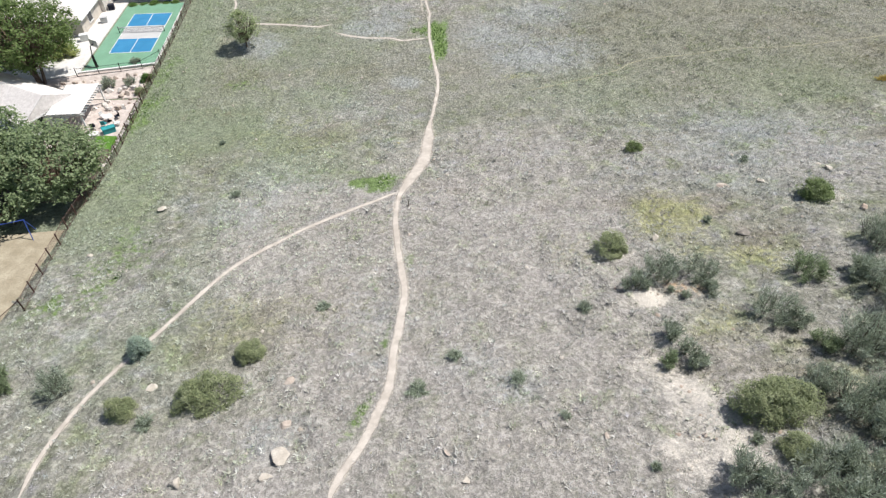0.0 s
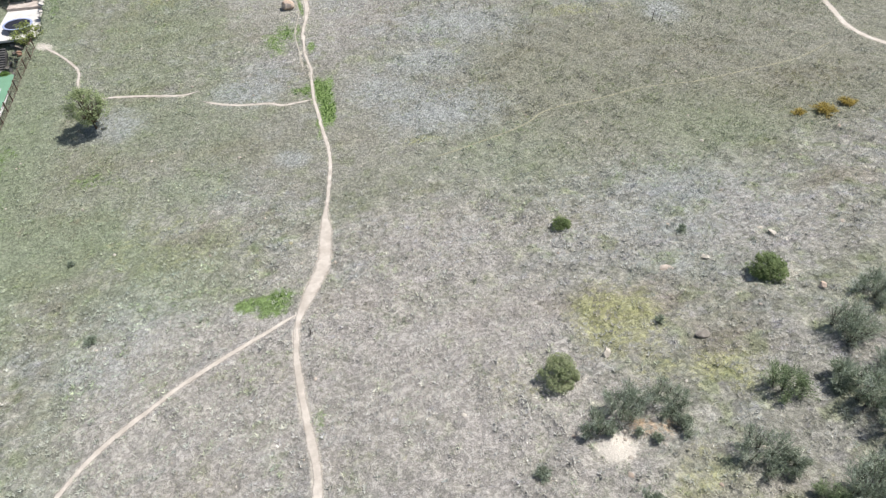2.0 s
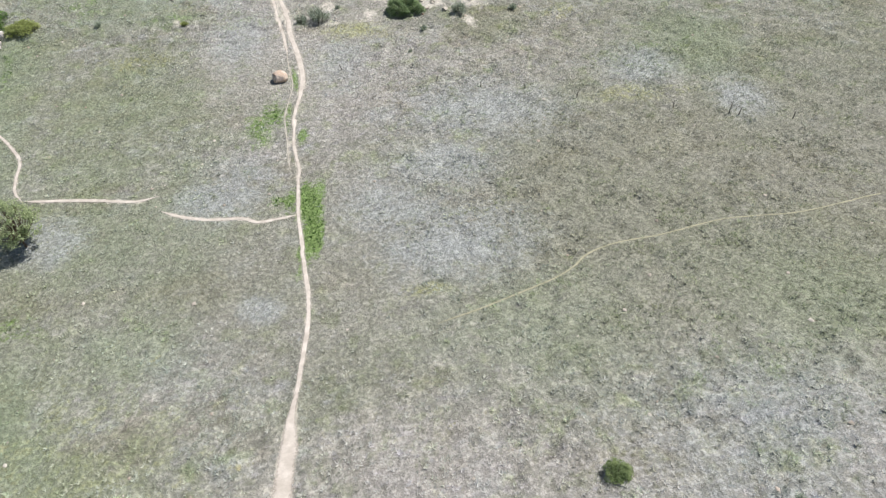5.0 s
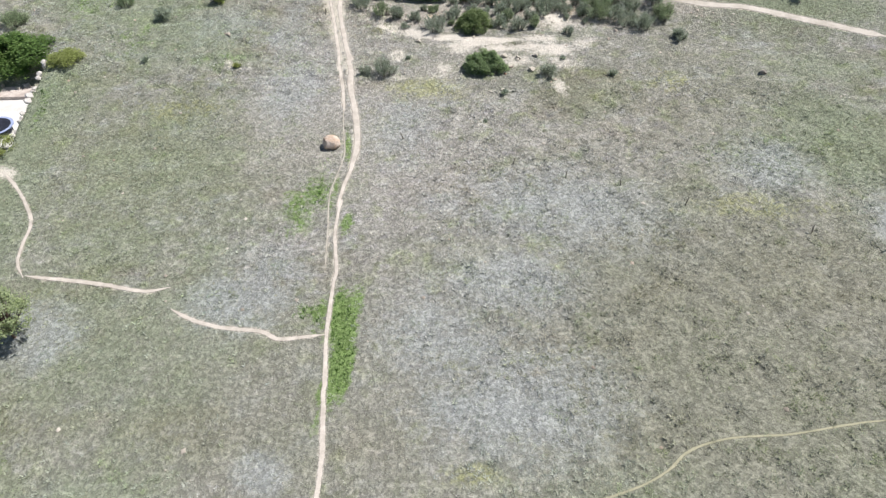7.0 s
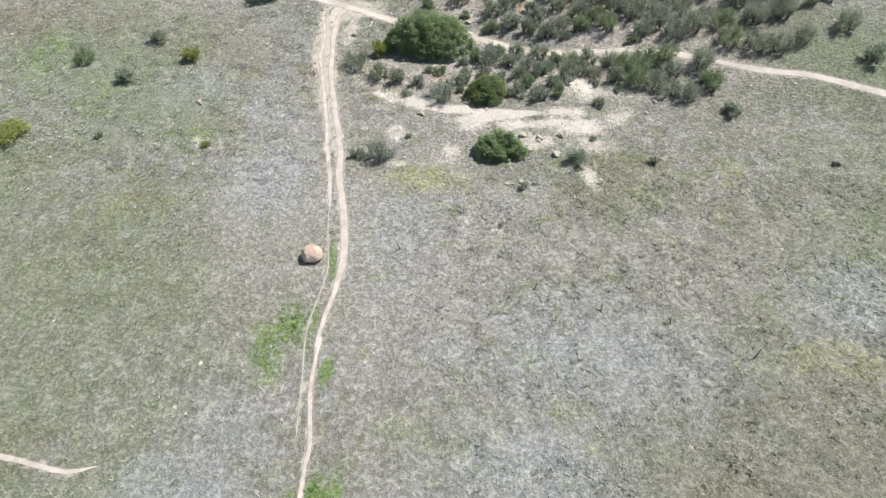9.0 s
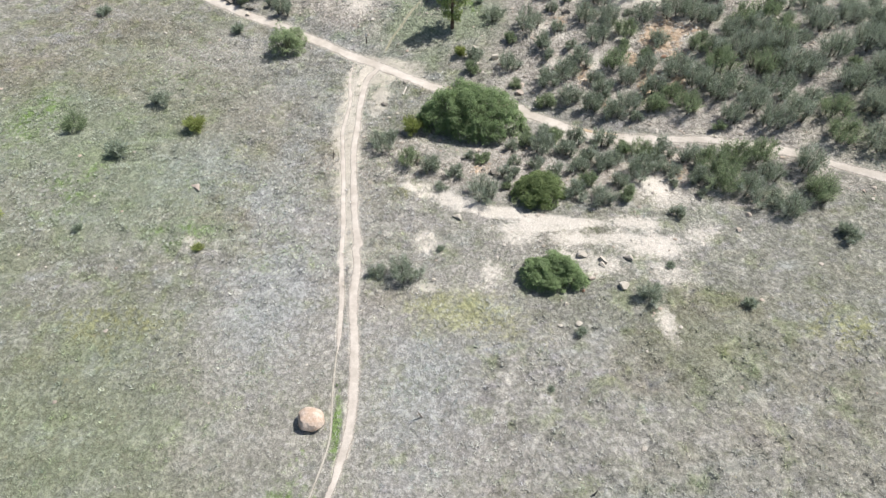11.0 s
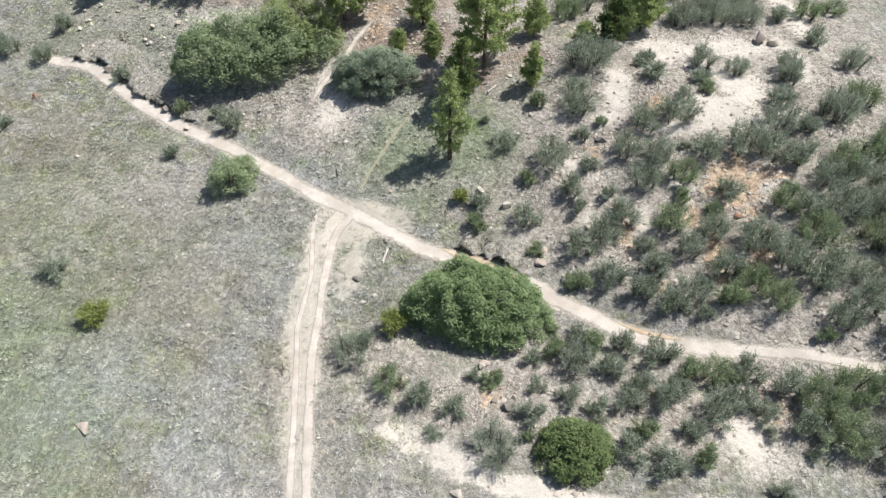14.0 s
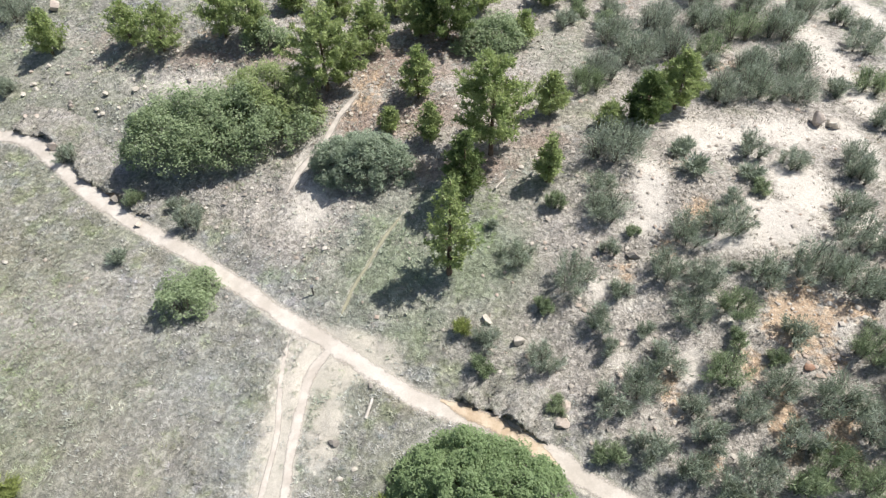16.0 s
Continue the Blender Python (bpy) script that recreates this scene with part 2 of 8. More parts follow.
def trail_material(name, dark, light, scale, fine, solid=0.62):
    """Trodden dirt that breaks up into the grass at its edges."""
    n = Nodes(name, 0.95, 0.0, 0.2)
    a, b = n.noise(scale, 5, 0.65), n.noise(fine, 4, 0.65)
    c = n.mix(n.ramp(a, 0.32, 0.68), dark, light)
    c = n.mix(n.ramp(b, 0.32, 0.72, 0.0, 0.35), c, tuple(0.72 * v for v in dark))
    n.done(c, b, 0.5, 0.03)
    ragged = n.sums("ADD", n.attr("rim"), n.sums("MULTIPLY", n.sums("SUBTRACT", n.mix(0.5, n.noise(2.2, 4, 0.7), n.noise(9.0, 3, 0.7)), 0.5), 1.2))
    n.put(n.b.inputs["Alpha"], n.ramp(ragged, solid + 0.26, solid - 0.2))
    return n.m


SOIL = trail_material("trail_dirt", (0.45, 0.4, 0.345), (0.63, 0.575, 0.51), 0.9, 14.0)
ROAD = trail_material("road_dirt", (0.48, 0.43, 0.37), (0.66, 0.605, 0.54), 0.5, 9.0)
RUT = trail_material("rut_dirt", (0.36, 0.335, 0.28), (0.5, 0.465, 0.4), 1.0, 14.0, 0.45)
FAINT = trail_material("worn_grass", (0.3, 0.29, 0.2), (0.39, 0.37, 0.265), 1.0, 14.0, 0.45)


def thin(n, c, share):
    """Lets part of the light through thin leaves."""
    through_leaf, both = n.t.nodes.new("ShaderNodeBsdfTranslucent"), n.t.nodes.new("ShaderNodeMixShader")
    n.put(through_leaf.inputs["Color"], c)
    both.inputs[0].default_value = share
    n.t.links.new(n.b.outputs[0], both.inputs[1])
    n.t.links.new(through_leaf.outputs[0], both.inputs[2])
    n.t.links.new(both.outputs[0], n.t.nodes["Material Output"].inputs["Surface"])
    return n.m


def grass_material(name, a, b, c):
    n = Nodes(name, 0.9, 0.0, 0.1)
    tone = n.attr("tone")
    col = n.mix(n.ramp(n.noise(0.12, 3), 0.4, 0.62), a, b)
    col = n.mix(n.ramp(n.island(), 0.35, 1.0, 0.0, 0.5), col, c)
    col = n.mix(n.ramp(tone, 0.5, 1.0, 0.0, 0.65), col, c)
    col = n.mix(n.ramp(tone, 0.2, 0.0, 0.0, 0.7), col, tuple(0.45 * v for v in a))
    col = seasons(n, col)
    for key, share, tint in (("fresh", 0.8, (0.8, 0.93, 0.72)), ("pink", 0.7, (1.16, 1.14, 1.125)), ("brown", 0.6, (0.74, 0.7, 0.6)),
                             ("olive", 0.6, (0.86, 0.87, 0.79)), ("sage", 0.6, (0.95, 1.0, 1.03)), ("dark", 0.9, (0.67, 0.72, 0.58))):
        col = n.mix(n.sums("MULTIPLY", n.attr(key), share), col, n.mix(1.0, col, tint, "MULTIPLY"))
    n.done(n.mix(1.0, col, (1.3, 1.33, 1.33), "MULTIPLY"))
    return thin(n, col, 0.5)


BRUSH = grass_material("grey_dead_brush", (0.34, 0.305, 0.265), (0.28, 0.265, 0.21), (0.46, 0.43, 0.38))
DRY = grass_material("dry_grass", (0.42, 0.4, 0.375), (0.36, 0.352, 0.312), (0.56, 0.54, 0.515))
STRAW_GRASS = grass_material("straw_grass", (0.48, 0.455, 0.425), (0.39, 0.36, 0.32), (0.66, 0.635, 0.6))
BUNCH = grass_material("bunch_grass", (0.5, 0.475, 0.445), (0.43, 0.41, 0.37), (0.66, 0.64, 0.605))
OLIVE = grass_material("olive_grass", (0.33, 0.325, 0.27), (0.31, 0.308, 0.245), (0.44, 0.43, 0.375))
SAGE = grass_material("sage_leaves", (0.3, 0.32, 0.305), (0.36, 0.38, 0.365), (0.45, 0.465, 0.455))
LUSH = grass_material("lush_grass", (0.09, 0.19, 0.035), (0.15, 0.27, 0.06), (0.25, 0.38, 0.12))
MAHOGANY = leafy("grey_green_leaves", (0.115, 0.15, 0.09), (0.46, 0.525, 0.405), (0.6, 0.65, 0.55))
MAHOGANY_GREEN = leafy("mid_green_leaves", (0.1, 0.145, 0.065), (0.41, 0.5, 0.3), (0.56, 0.63, 0.42))
OAK = leafy("oak_leaves", (0.12, 0.18, 0.075), (0.31, 0.415, 0.2), (0.41, 0.515, 0.28))
OAK_LIGHT = leafy("light_oak_leaves", (0.2, 0.26, 0.1), (0.44, 0.52, 0.24), (0.54, 0.6, 0.32))
OAK_BLUE = leafy("blue_grey_oak_leaves", (0.2, 0.25, 0.175), (0.39, 0.465, 0.34), (0.48, 0.545, 0.41))
OAK_DARK = leafy("dark_oak_leaves", (0.085, 0.13, 0.05), (0.23, 0.305, 0.125), (0.35, 0.42, 0.19))
OAK_GREY = leafy("dull_oak_leaves", (0.19, 0.25, 0.13), (0.4, 0.485, 0.29), (0.48, 0.56, 0.35))
OLIVE_LEAF = leafy("olive_leaves", (0.16, 0.195, 0.1), (0.37, 0.415, 0.23), (0.47, 0.505, 0.31))
LIME = leafy("yellow_green_leaves", (0.19, 0.23, 0.07), (0.38, 0.44, 0.15), (0.46, 0.5, 0.2))
JUNIPER = leafy("juniper_needles", (0.06, 0.12, 0.035), (0.17, 0.28, 0.075), (0.24, 0.35, 0.11))
BLUE_JUNIPER = leafy("blue_juniper_needles", (0.2, 0.27, 0.21), (0.45, 0.54, 0.45), (0.56, 0.63, 0.54))
PINE = leafy("pine_needles", (0.19, 0.25, 0.1), (0.46, 0.545, 0.23), (0.59, 0.655, 0.33))
PINE_DARK = leafy("dark_pine_needles", (0.09, 0.14, 0.055), (0.23, 0.3, 0.115), (0.3, 0.36, 0.15))
FLOWERS = leafy("orange_flowers", (0.3, 0.24, 0.07), (0.52, 0.4, 0.1), (0.36, 0.33, 0.16))
TWIG = mottled("grey_twigs", (0.12, 0.105, 0.085), (0.25, 0.225, 0.19), 3, 30)
BARK = mottled("pine_bark", (0.10, 0.07, 0.05), (0.24, 0.17, 0.125), 2, 18)
PALE_ROCK = mottled("pale_sandstone", (0.46, 0.41, 0.345), (0.68, 0.63, 0.55), 1.5, 12, 0.9, 0.5, 0.05)
PINK_ROCK = mottled("pink_sandstone", (0.41, 0.34, 0.285), (0.6, 0.525, 0.455), 1.3, 11, 0.9, 0.5, 0.05)
ORANGE_ROCK = mottled("orange_sandstone", (0.5, 0.37, 0.28), (0.72, 0.61, 0.52), 1.8, 11, 0.9, 0.5, 0.05)
RED_ROCK = mottled("red_rock", (0.27, 0.16, 0.11), (0.42, 0.28, 0.2), 1.3, 11, 0.9, 0.5, 0.05)
GREY_ROCK = mottled("grey_rock", (0.2, 0.18, 0.155), (0.38, 0.35, 0.31), 1.3, 11, 0.9, 0.5, 0.05)
DEAD_WOOD = mottled("grey_dead_wood", (0.16, 0.14, 0.115), (0.3, 0.27, 0.235), 3, 30)
PALE_WOOD = mottled("bleached_wood", (0.45, 0.41, 0.36), (0.62, 0.58, 0.52), 3, 30)

WHITE_ROCK = mottled("white_limestone", (0.55, 0.51, 0.47), (0.76, 0.72, 0.68), 1.5, 12, 0.9, 0.5, 0.05)
WHITE_PAINT = mottled("white_paint", (0.72, 0.72, 0.7), (0.8, 0.8, 0.78), 1.5, 20, 0.6, 0.1)


def stone_material():
    n = Nodes("loose_stones", 0.9)
    c = n.mix(n.island(), (0.27, 0.235, 0.195), (0.54, 0.495, 0.435))
    return n.done(n.mix(n.ramp(n.noise(0.3, 2), 0.5, 0.65, 0.0, 0.5), c, (0.42, 0.3, 0.23)), n.noise(20), 0.3)


STONES = stone_material()

CLAY = trail_material("track_clay", (0.46, 0.35, 0.24), (0.64, 0.53, 0.4), 0.8, 6.0, 0.5)
OLIVE_TREE = leafy("sparse_grey_leaves", (0.2, 0.25, 0.12), (0.4, 0.47, 0.25), (0.5, 0.56, 0.34))

# ---- trails ----
def along(points, step=0.3):
    """A smooth line through the points, sampled evenly."""
    p = np.array(points, float)
    p = np.vstack([2 * p[0] - p[1], p, 2 * p[-1] - p[-2]])
    out = []
    for k in range(1, len(p) - 2):
        n = max(2, int(np.linalg.norm(p[k + 1] - p[k]) / step))
        s = (np.arange(n) / n)[:, None]
        a, b, c, d = p[k - 1], p[k], p[k + 1], p[k + 2]
        out.append(0.5 * (2 * b + (c - a) * s + (2 * a - 5 * b + 4 * c - d) * s ** 2 + (3 * b - a - 3 * c + d) * s ** 3))
    return np.vstack(out + [p[-2:-1]])


TRAILS = {}


def trail(name, width, points):
    TRAILS[name] = (width, along(points))


trail("dirt_trail_1", 0.68, [(-5.6, 14.3), (-5.0, 16.0), (-3.8, 18.1), (-2.9, 20.3), (-2.1, 22.7), (-1.8, 25.8), (-1.3, 28.7), (-1.0, 31.2), (-1.0, 33.4), (-1.3, 36.9), (-1.5, 39.9), (-1.6, 43.1), (-1.3, 46.0), (-0.7, 48.4)])
trail("dirt_trail_2", 1.45, [(-1.45, 44.6), (-1.1, 46.9), (0.1, 49.9), (1.5, 53.0), (2.1, 56.5), (2.6, 60.9), (2.95, 62.6)])
trail("dirt_trail_3", 0.45, [(2.4, 59.4), (3.1, 63.5), (4.1, 69.6), (4.2, 74.1), (3.9, 78.0), (4.0, 78.5), (3.8, 83.0), (4.0, 88.4), (4.2, 90.3), (3.8, 94.8), (4.2, 98.9), (3.9, 98.0), (4.4, 100.9), (5.2, 104.3), (5.4, 107.7)])
trail("dirt_trail_4", 0.8, [(4.8, 102.8), (5.4, 105.5), (5.5, 107.5), (5.4, 110.1), (5.0, 113.9), (4.5, 117.0), (4.4, 120.4), (4.0, 122.8), (4.2, 123.2), (3.7, 125.3), (3.2, 128.4), (2.7, 131.9), (2.3, 135.7), (2.2, 138.9), (2.1, 142.5), (2.2, 145.0), (2.5, 147.7), (3.8, 150.1)])
trail("dirt_trail_5", 0.5, [(3.84, 112.6), (3.8, 113.9), (3.5, 117.5), (2.9, 122.0), (2.6, 125.3), (2.1, 129.3), (1.6, 132.8), (1.1, 136.3), (0.8, 138.5), (0.9, 141.0), (0.95, 143.5), (0.6, 146.0), (0.35, 148.2), (0.4, 150.5)])
trail("dirt_trail_12", 0.26, [(3.2, 90.2), (3.14, 92.6), (3.13, 95.1), (3.0, 98.4), (3.12, 100.4), (3.7, 103.0), (4.22, 105.7), (4.1, 108.0), (3.94, 109.6), (3.83, 111.7), (3.8, 113.9)])
trail("dirt_trail_6", 0.52, [(-0.9, 47.6), (-2.1, 47.1), (-3.8, 46.2), (-7.0, 44.6), (-10.0, 42.9), (-12.4, 41.1), (-15.1, 38.9), (-17.0, 36.3), (-18.6, 33.4), (-20.0, 30.7), (-21.1, 28.7), (-22.1, 26.9), (-23.2, 24.5), (-23.9, 21.8), (-24.2, 19.3), (-24.1, 17.0)])
trail("dirt_trail_7", 0.46, [(3.9, 83.3), (1.8, 83.2), (-0.2, 83.2), (-1.7, 84.1), (-5.3, 84.9), (-7.9, 86.0), (-9.8, 87.2)])
trail("dirt_trail_8", 0.46, [(-10.3, 89.6), (-12.7, 89.4), (-16.6, 90.5), (-19.5, 91.2), (-22.3, 91.8), (-24.1, 92.2)])
trail("dirt_trail_9", 0.4, [(-24.2, 92.0), (-25.4, 93.9), (-25.8, 96.2), (-26.0, 98.9), (-27.8, 102.0), (-29.6, 104.3), (-31.6, 106.5)])
trail("faint_path_1", 0.3, [(14.5, 66.4), (18.0, 67.0), (21.5, 67.8), (25.1, 68.7), (27.2, 69.6), (29.0, 70.8), (32.0, 71.5), (36.1, 71.4), (42.7, 71.8), (49.2, 70.8), (56.0, 71.0), (62.9, 71.3), (69.8, 73.6)])
trail("dirt_trail_11", 0.42, [(3.7, 151.6), (4.6, 154.3), (5.5, 156.0), (6.6, 158.3), (8.0, 160.4)])
trail("dirt_trail_10", 0.6, [(-2.0, 163.0), (-1.4, 164.7), (-0.6, 166.2), (0.6, 168.1), (1.6, 170.8), (3.3, 173.5)])
trail("dirt_road", 1.45, [(-34.1, 172.9), (-31.4, 172.1), (-27.5, 170.8), (-24.3, 168.3), (-20.5, 165.2), (-16.0, 162.0), (-11.0, 159.2), (-7.7, 157.2), (-4.0, 154.8), (0.0, 152.0), (3.6, 149.9), (6.6, 147.9), (9.4, 146.1), (12.1, 144.9), (14.2, 144.2), (16.3, 143.4), (18.3, 142.1), (19.8, 140.8), (22.4, 139.3), (24.8, 137.9), (27.3, 137.0), (30.7, 136.4), (32.8, 136.1)])
trail("dirt_road_3", 1.05, [(31.1, 136.3), (34.1, 135.9), (36.7, 135.5), (43.4, 133.2), (46.7, 131.4), (50.3, 129.5), (55.5, 127.4), (62.3, 123.1), (68.5, 119.1)])
trail("dirt_road_2", 0.9, [(81.6, 101.4), (80.9, 96.9), (75.7, 80.6), (74.5, 77.2), (74.2, 73.8), (74.9, 70.5), (76.1, 66.9)])
trail("clay_bed_1", 1.25, [(11.3, 145.7), (12.6, 145.1), (13.9, 144.5), (15.1, 143.9), (16.3, 143.1), (17.4, 142.3), (18.6, 141.4)])
trail("clay_bed_2", 0.5, [(24.0, 138.7), (25.9, 137.8), (28.4, 137.1)])

# ---- patches of growth and bare soil ----
STEP, X0, X1, Y0, Y1 = 0.4, -62.0, 92.0, 8.0, 198.0
NX, NY = int((X1 - X0) / STEP) + 1, int((Y1 - Y0) / STEP) + 1
GX, GY = np.meshgrid(X0 + STEP * np.arange(NX), Y0 + STEP * np.arange(NY))
MASK = {key: np.zeros((NY, NX)) for key in ("soil", "green", "sage", "gold", "brown", "clay", "dust", "scree", "olive", "fresh", "pink", "litter", "dark")}


def patch(key, x, y, rx, ry, turn=0.0, amount=1.0):
    """An oval patch with soft edges."""
    a, r = radians(turn), max(rx, ry) * 1.7
    i0, i1 = np.clip(((np.array([x - r, x + r]) - X0) / STEP).astype(int), 0, NX)
    j0, j1 = np.clip(((np.array([y - r, y + r]) - Y0) / STEP).astype(int), 0, NY)
    dx, dy = GX[j0:j1, i0:i1] - x, GY[j0:j1, i0:i1] - y
    u, v = (dx * math.cos(a) + dy * math.sin(a)) / rx, (dy * math.cos(a) - dx * math.sin(a)) / ry
    m = amount * np.clip(1.25 - 0.75 * np.hypot(u, v), 0, 1)
    MASK[key][j0:j1, i0:i1] = np.maximum(MASK[key][j0:j1, i0:i1], m)


patch("soil", 10.3, 129.7, 1.5, 0.6, 0.0)
patch("soil", 13.0, 128.3, 1.7, 0.6, 0.0)
patch("soil", 16.7, 126.8, 2.2, 0.7, 0.0)
patch("soil", 19.9, 125.8, 2.5, 0.7, 0.0)
patch("soil", 23.3, 125.5, 2.5, 0.6, 0.0, amount=0.9)
patch("soil", 10.1, 124.0, 1.2, 1.4, 1.0, amount=0.8)
patch("soil", 17.9, 124.0, 2.1, 1.4, 1.0, amount=0.7)
patch("soil", 22.4, 123.7, 2.1, 0.9, 1.0, amount=0.75)
patch("soil", 30.8, 129.9, 1.7, 2.0, 0.0, amount=0.75)
patch("soil", 28.2, 125.5, 2.8, 0.9, 0.0, amount=0.75)
patch("soil", 33.8, 124.5, 2.0, 0.9, 0.0, amount=0.6)
patch("soil", 31.5, 128.2, 2.5, 1.2, 0.0, amount=0.6)
patch("soil", 10.3, 123.7, 1.2, 1.6, -0.0, amount=0.75)
patch("soil", 15.5, 120.3, 1.4, 1.8, -0.0, amount=0.6)
patch("soil", 28.8, 122.6, 3.2, 1.4, -1.0, amount=0.8)
patch("soil", 28.7, 115.3, 0.8, 1.8, -0.0, amount=0.7)
patch("soil", 10.3, 118.5, 1.1, 0.6, -0.0, amount=0.8)
patch("soil", 24.3, 120.8, 2.3, 1.8, -0.0, amount=0.6)
patch("soil", 33.2, 123.8, 2.3, 0.9, -1.0, amount=0.5)
patch("soil", 32.5, 166.6, 3.6, 2.4, 1.0, amount=0.82)
patch("soil", 38.3, 167.1, 4.2, 2.3, 1.0, amount=0.8)
patch("soil", 26.7, 160.9, 1.2, 3.0, -6.0, amount=0.95)
patch("soil", 25.8, 157.5, 1.6, 0.9, -5.0, amount=0.9)
patch("soil", 37.8, 160.5, 1.9, 3.3, 1.0, amount=0.95)
patch("soil", 34.6, 156.9, 3.0, 2.5, -5.0, amount=0.85)
patch("soil", 31.7, 155.6, 2.2, 0.9, -5.0, amount=0.8)
patch("soil", 46.7, 178.9, 1.5, 12.4, 1.0, amount=0.95)
patch("soil", 43.9, 165.3, 1.3, 4.7, 1.0, amount=0.8)
patch("soil", 41.0, 156.5, 1.0, 2.1, 0.0, amount=0.7)
patch("soil", 22.1, 152.7, 0.8, 1.1, -4.0, amount=0.6)
patch("soil", 26.1, 144.7, 1.0, 1.0, -3.0, amount=0.55)
patch("soil", 23.5, 151.6, 1.1, 0.8, -4.0, amount=0.5)
patch("soil", 27.2, 147.5, 0.9, 1.1, -3.0, amount=0.5)
patch("soil", 54.7, 186.8, 1.7, 8.6, 1.0, amount=0.7)
patch("soil", 16.8, 15.9, 3.0, 2.7, -8.0, amount=0.58)
patch("soil", 15.9, 18.9, 2.0, 2.4, -9.0, amount=0.62)
patch("soil", 16.8, 28.1, 1.2, 1.0, -11.0, amount=1.1)
patch("soil", 14.5, 21.5, 1.4, 1.5, -9.0, amount=0.6)
patch("soil", 19.0, 17.6, 0.9, 1.8, -9.0, amount=0.5)
patch("soil", 13.8, 15.6, 1.2, 1.2, -8.0, amount=0.6)
patch("soil", 14.8, 14.0, 1.7, 0.9, -8.0, amount=0.5)
patch("soil", 29.2, 129.4, 1.5, 2.6, 0.0, amount=0.5)
patch("soil", 36.7, 149.8, 1.7, 2.4, -4.0, amount=0.55)
patch("soil", 30.8, 149.9, 1.2, 1.8, -4.0, amount=0.5)
patch("soil", 35.8, 142.6, 1.2, 1.9, -3.0, amount=0.5)
patch("soil", 29.9, 141.3, 1.2, 1.2, -2.0, amount=0.5)
patch("soil", 26.9, 154.3, 1.1, 1.7, -5.0, amount=0.5)
patch("soil", 29.1, 152.0, 1.1, 1.2, -4.0, amount=0.5)
patch("soil", 19.4, 124.9, 4.2, 0.5, 0.0, amount=0.9)
patch("soil", 13.8, 127.5, 2.2, 0.5, 0.0, amount=0.9)
patch("soil", 27.1, 123.6, 5.2, 0.8, -1.0, amount=0.8)
patch("soil", 20.1, 125.6, 2.9, 0.7, -1.0, amount=0.6)
patch("soil", 29.7, 120.2, 2.7, 1.5, -0.0, amount=0.6)
patch("soil", 21.7, 121.7, 2.8, 0.9, -1.0, amount=0.6)
patch("soil", -1.2, 165.4, 0.7, 2.6, -6.0, amount=0.6)
patch("soil", 0.2, 161.2, 2.6, 3.2, -5.0, amount=0.62)
patch("soil", -8.7, 146.3, 1.9, 0.6, 1.0, amount=0.45)
patch("soil", -11.1, 123.6, 1.9, 0.9, 0.0, amount=0.45)
patch("clay", 31.8, 142.8, 0.9, 2.0, -5.0, amount=0.75)
patch("soil", 27.2, 147.1, 1.0, 1.8, -5.0, amount=0.7)
patch("clay", 27.1, 141.4, 1.1, 0.6, -5.0, amount=0.6)
patch("soil", 23.0, 147.7, 1.2, 0.8, -5.0, amount=0.6)
patch("clay", 36.9, 150.2, 1.8, 1.0, -5.0, amount=0.8)
patch("soil", 22.1, 152.9, 1.0, 1.4, -5.0, amount=0.75)
patch("soil", 34.1, 149.5, 1.6, 1.8, -5.0, amount=0.8)
patch("clay", 34.1, 149.6, 2.0, 2.1, -4.0)
patch("clay", 34.8, 142.3, 1.2, 1.6, -3.0, amount=0.7)
patch("clay", 30.9, 146.9, 1.0, 1.4, -3.0, amount=0.6)
patch("clay", 27.1, 155.6, 0.8, 1.3, -5.0, amount=0.6)
patch("clay", 32.1, 143.7, 0.8, 1.7, -3.0, amount=0.8)
patch("clay", 16.5, 143.6, 2.1, 0.5, -1.0, amount=0.9)
patch("clay", 35.5, 146.9, 1.3, 0.7, -4.0, amount=0.8)
patch("clay", 29.9, 158.3, 1.4, 1.4, -6.0, amount=0.7)
patch("clay", 24.2, 154.1, 0.8, 1.7, -5.0, amount=0.5)
patch("clay", 25.9, 145.6, 1.2, 2.3, -5.0, amount=0.55)
patch("clay", -17.7, 164.7, 1.6, 0.9, -4.0, amount=0.8)
patch("clay", 3.4, 172.8, 2.6, 3.3, -7.0, amount=0.55)
patch("clay", -13.2, 182.8, 2.5, 3.3, -8.0, amount=0.4)
patch("clay", 15.0, 132.6, 1.4, 1.2, 0.0, amount=0.55)
patch("clay", 34.9, 150.6, 1.1, 1.8, -7.0, amount=0.9)
patch("clay", 31.7, 143.2, 0.5, 1.3, -6.0, amount=0.8)
patch("clay", 36.9, 176.8, 2.3, 2.0, 1.0, amount=0.5)
patch("clay", 19.5, 28.7, 2.3, 1.1, -11.0, amount=0.55)
patch("clay", 33.2, 132.3, 1.0, 2.2, -3.0, amount=0.4)
patch("fresh", 7.2, 155.4, 5.6, 3.7, -5.0, amount=0.9)
patch("fresh", 13.1, 155.9, 5.0, 4.6, -5.0, amount=0.9)
patch("fresh", 9.6, 151.3, 3.6, 2.1, -4.0, amount=0.7)
patch("fresh", 17.9, 161.8, 3.0, 3.6, -6.0, amount=0.5)
patch("fresh", 21.8, 171.2, 3.4, 5.1, 1.0, amount=0.5)
patch("fresh", 3.0, 146.4, 2.3, 2.5, 1.0, amount=0.6)
patch("fresh", 15.1, 149.7, 3.1, 2.0, -4.0, amount=0.4)
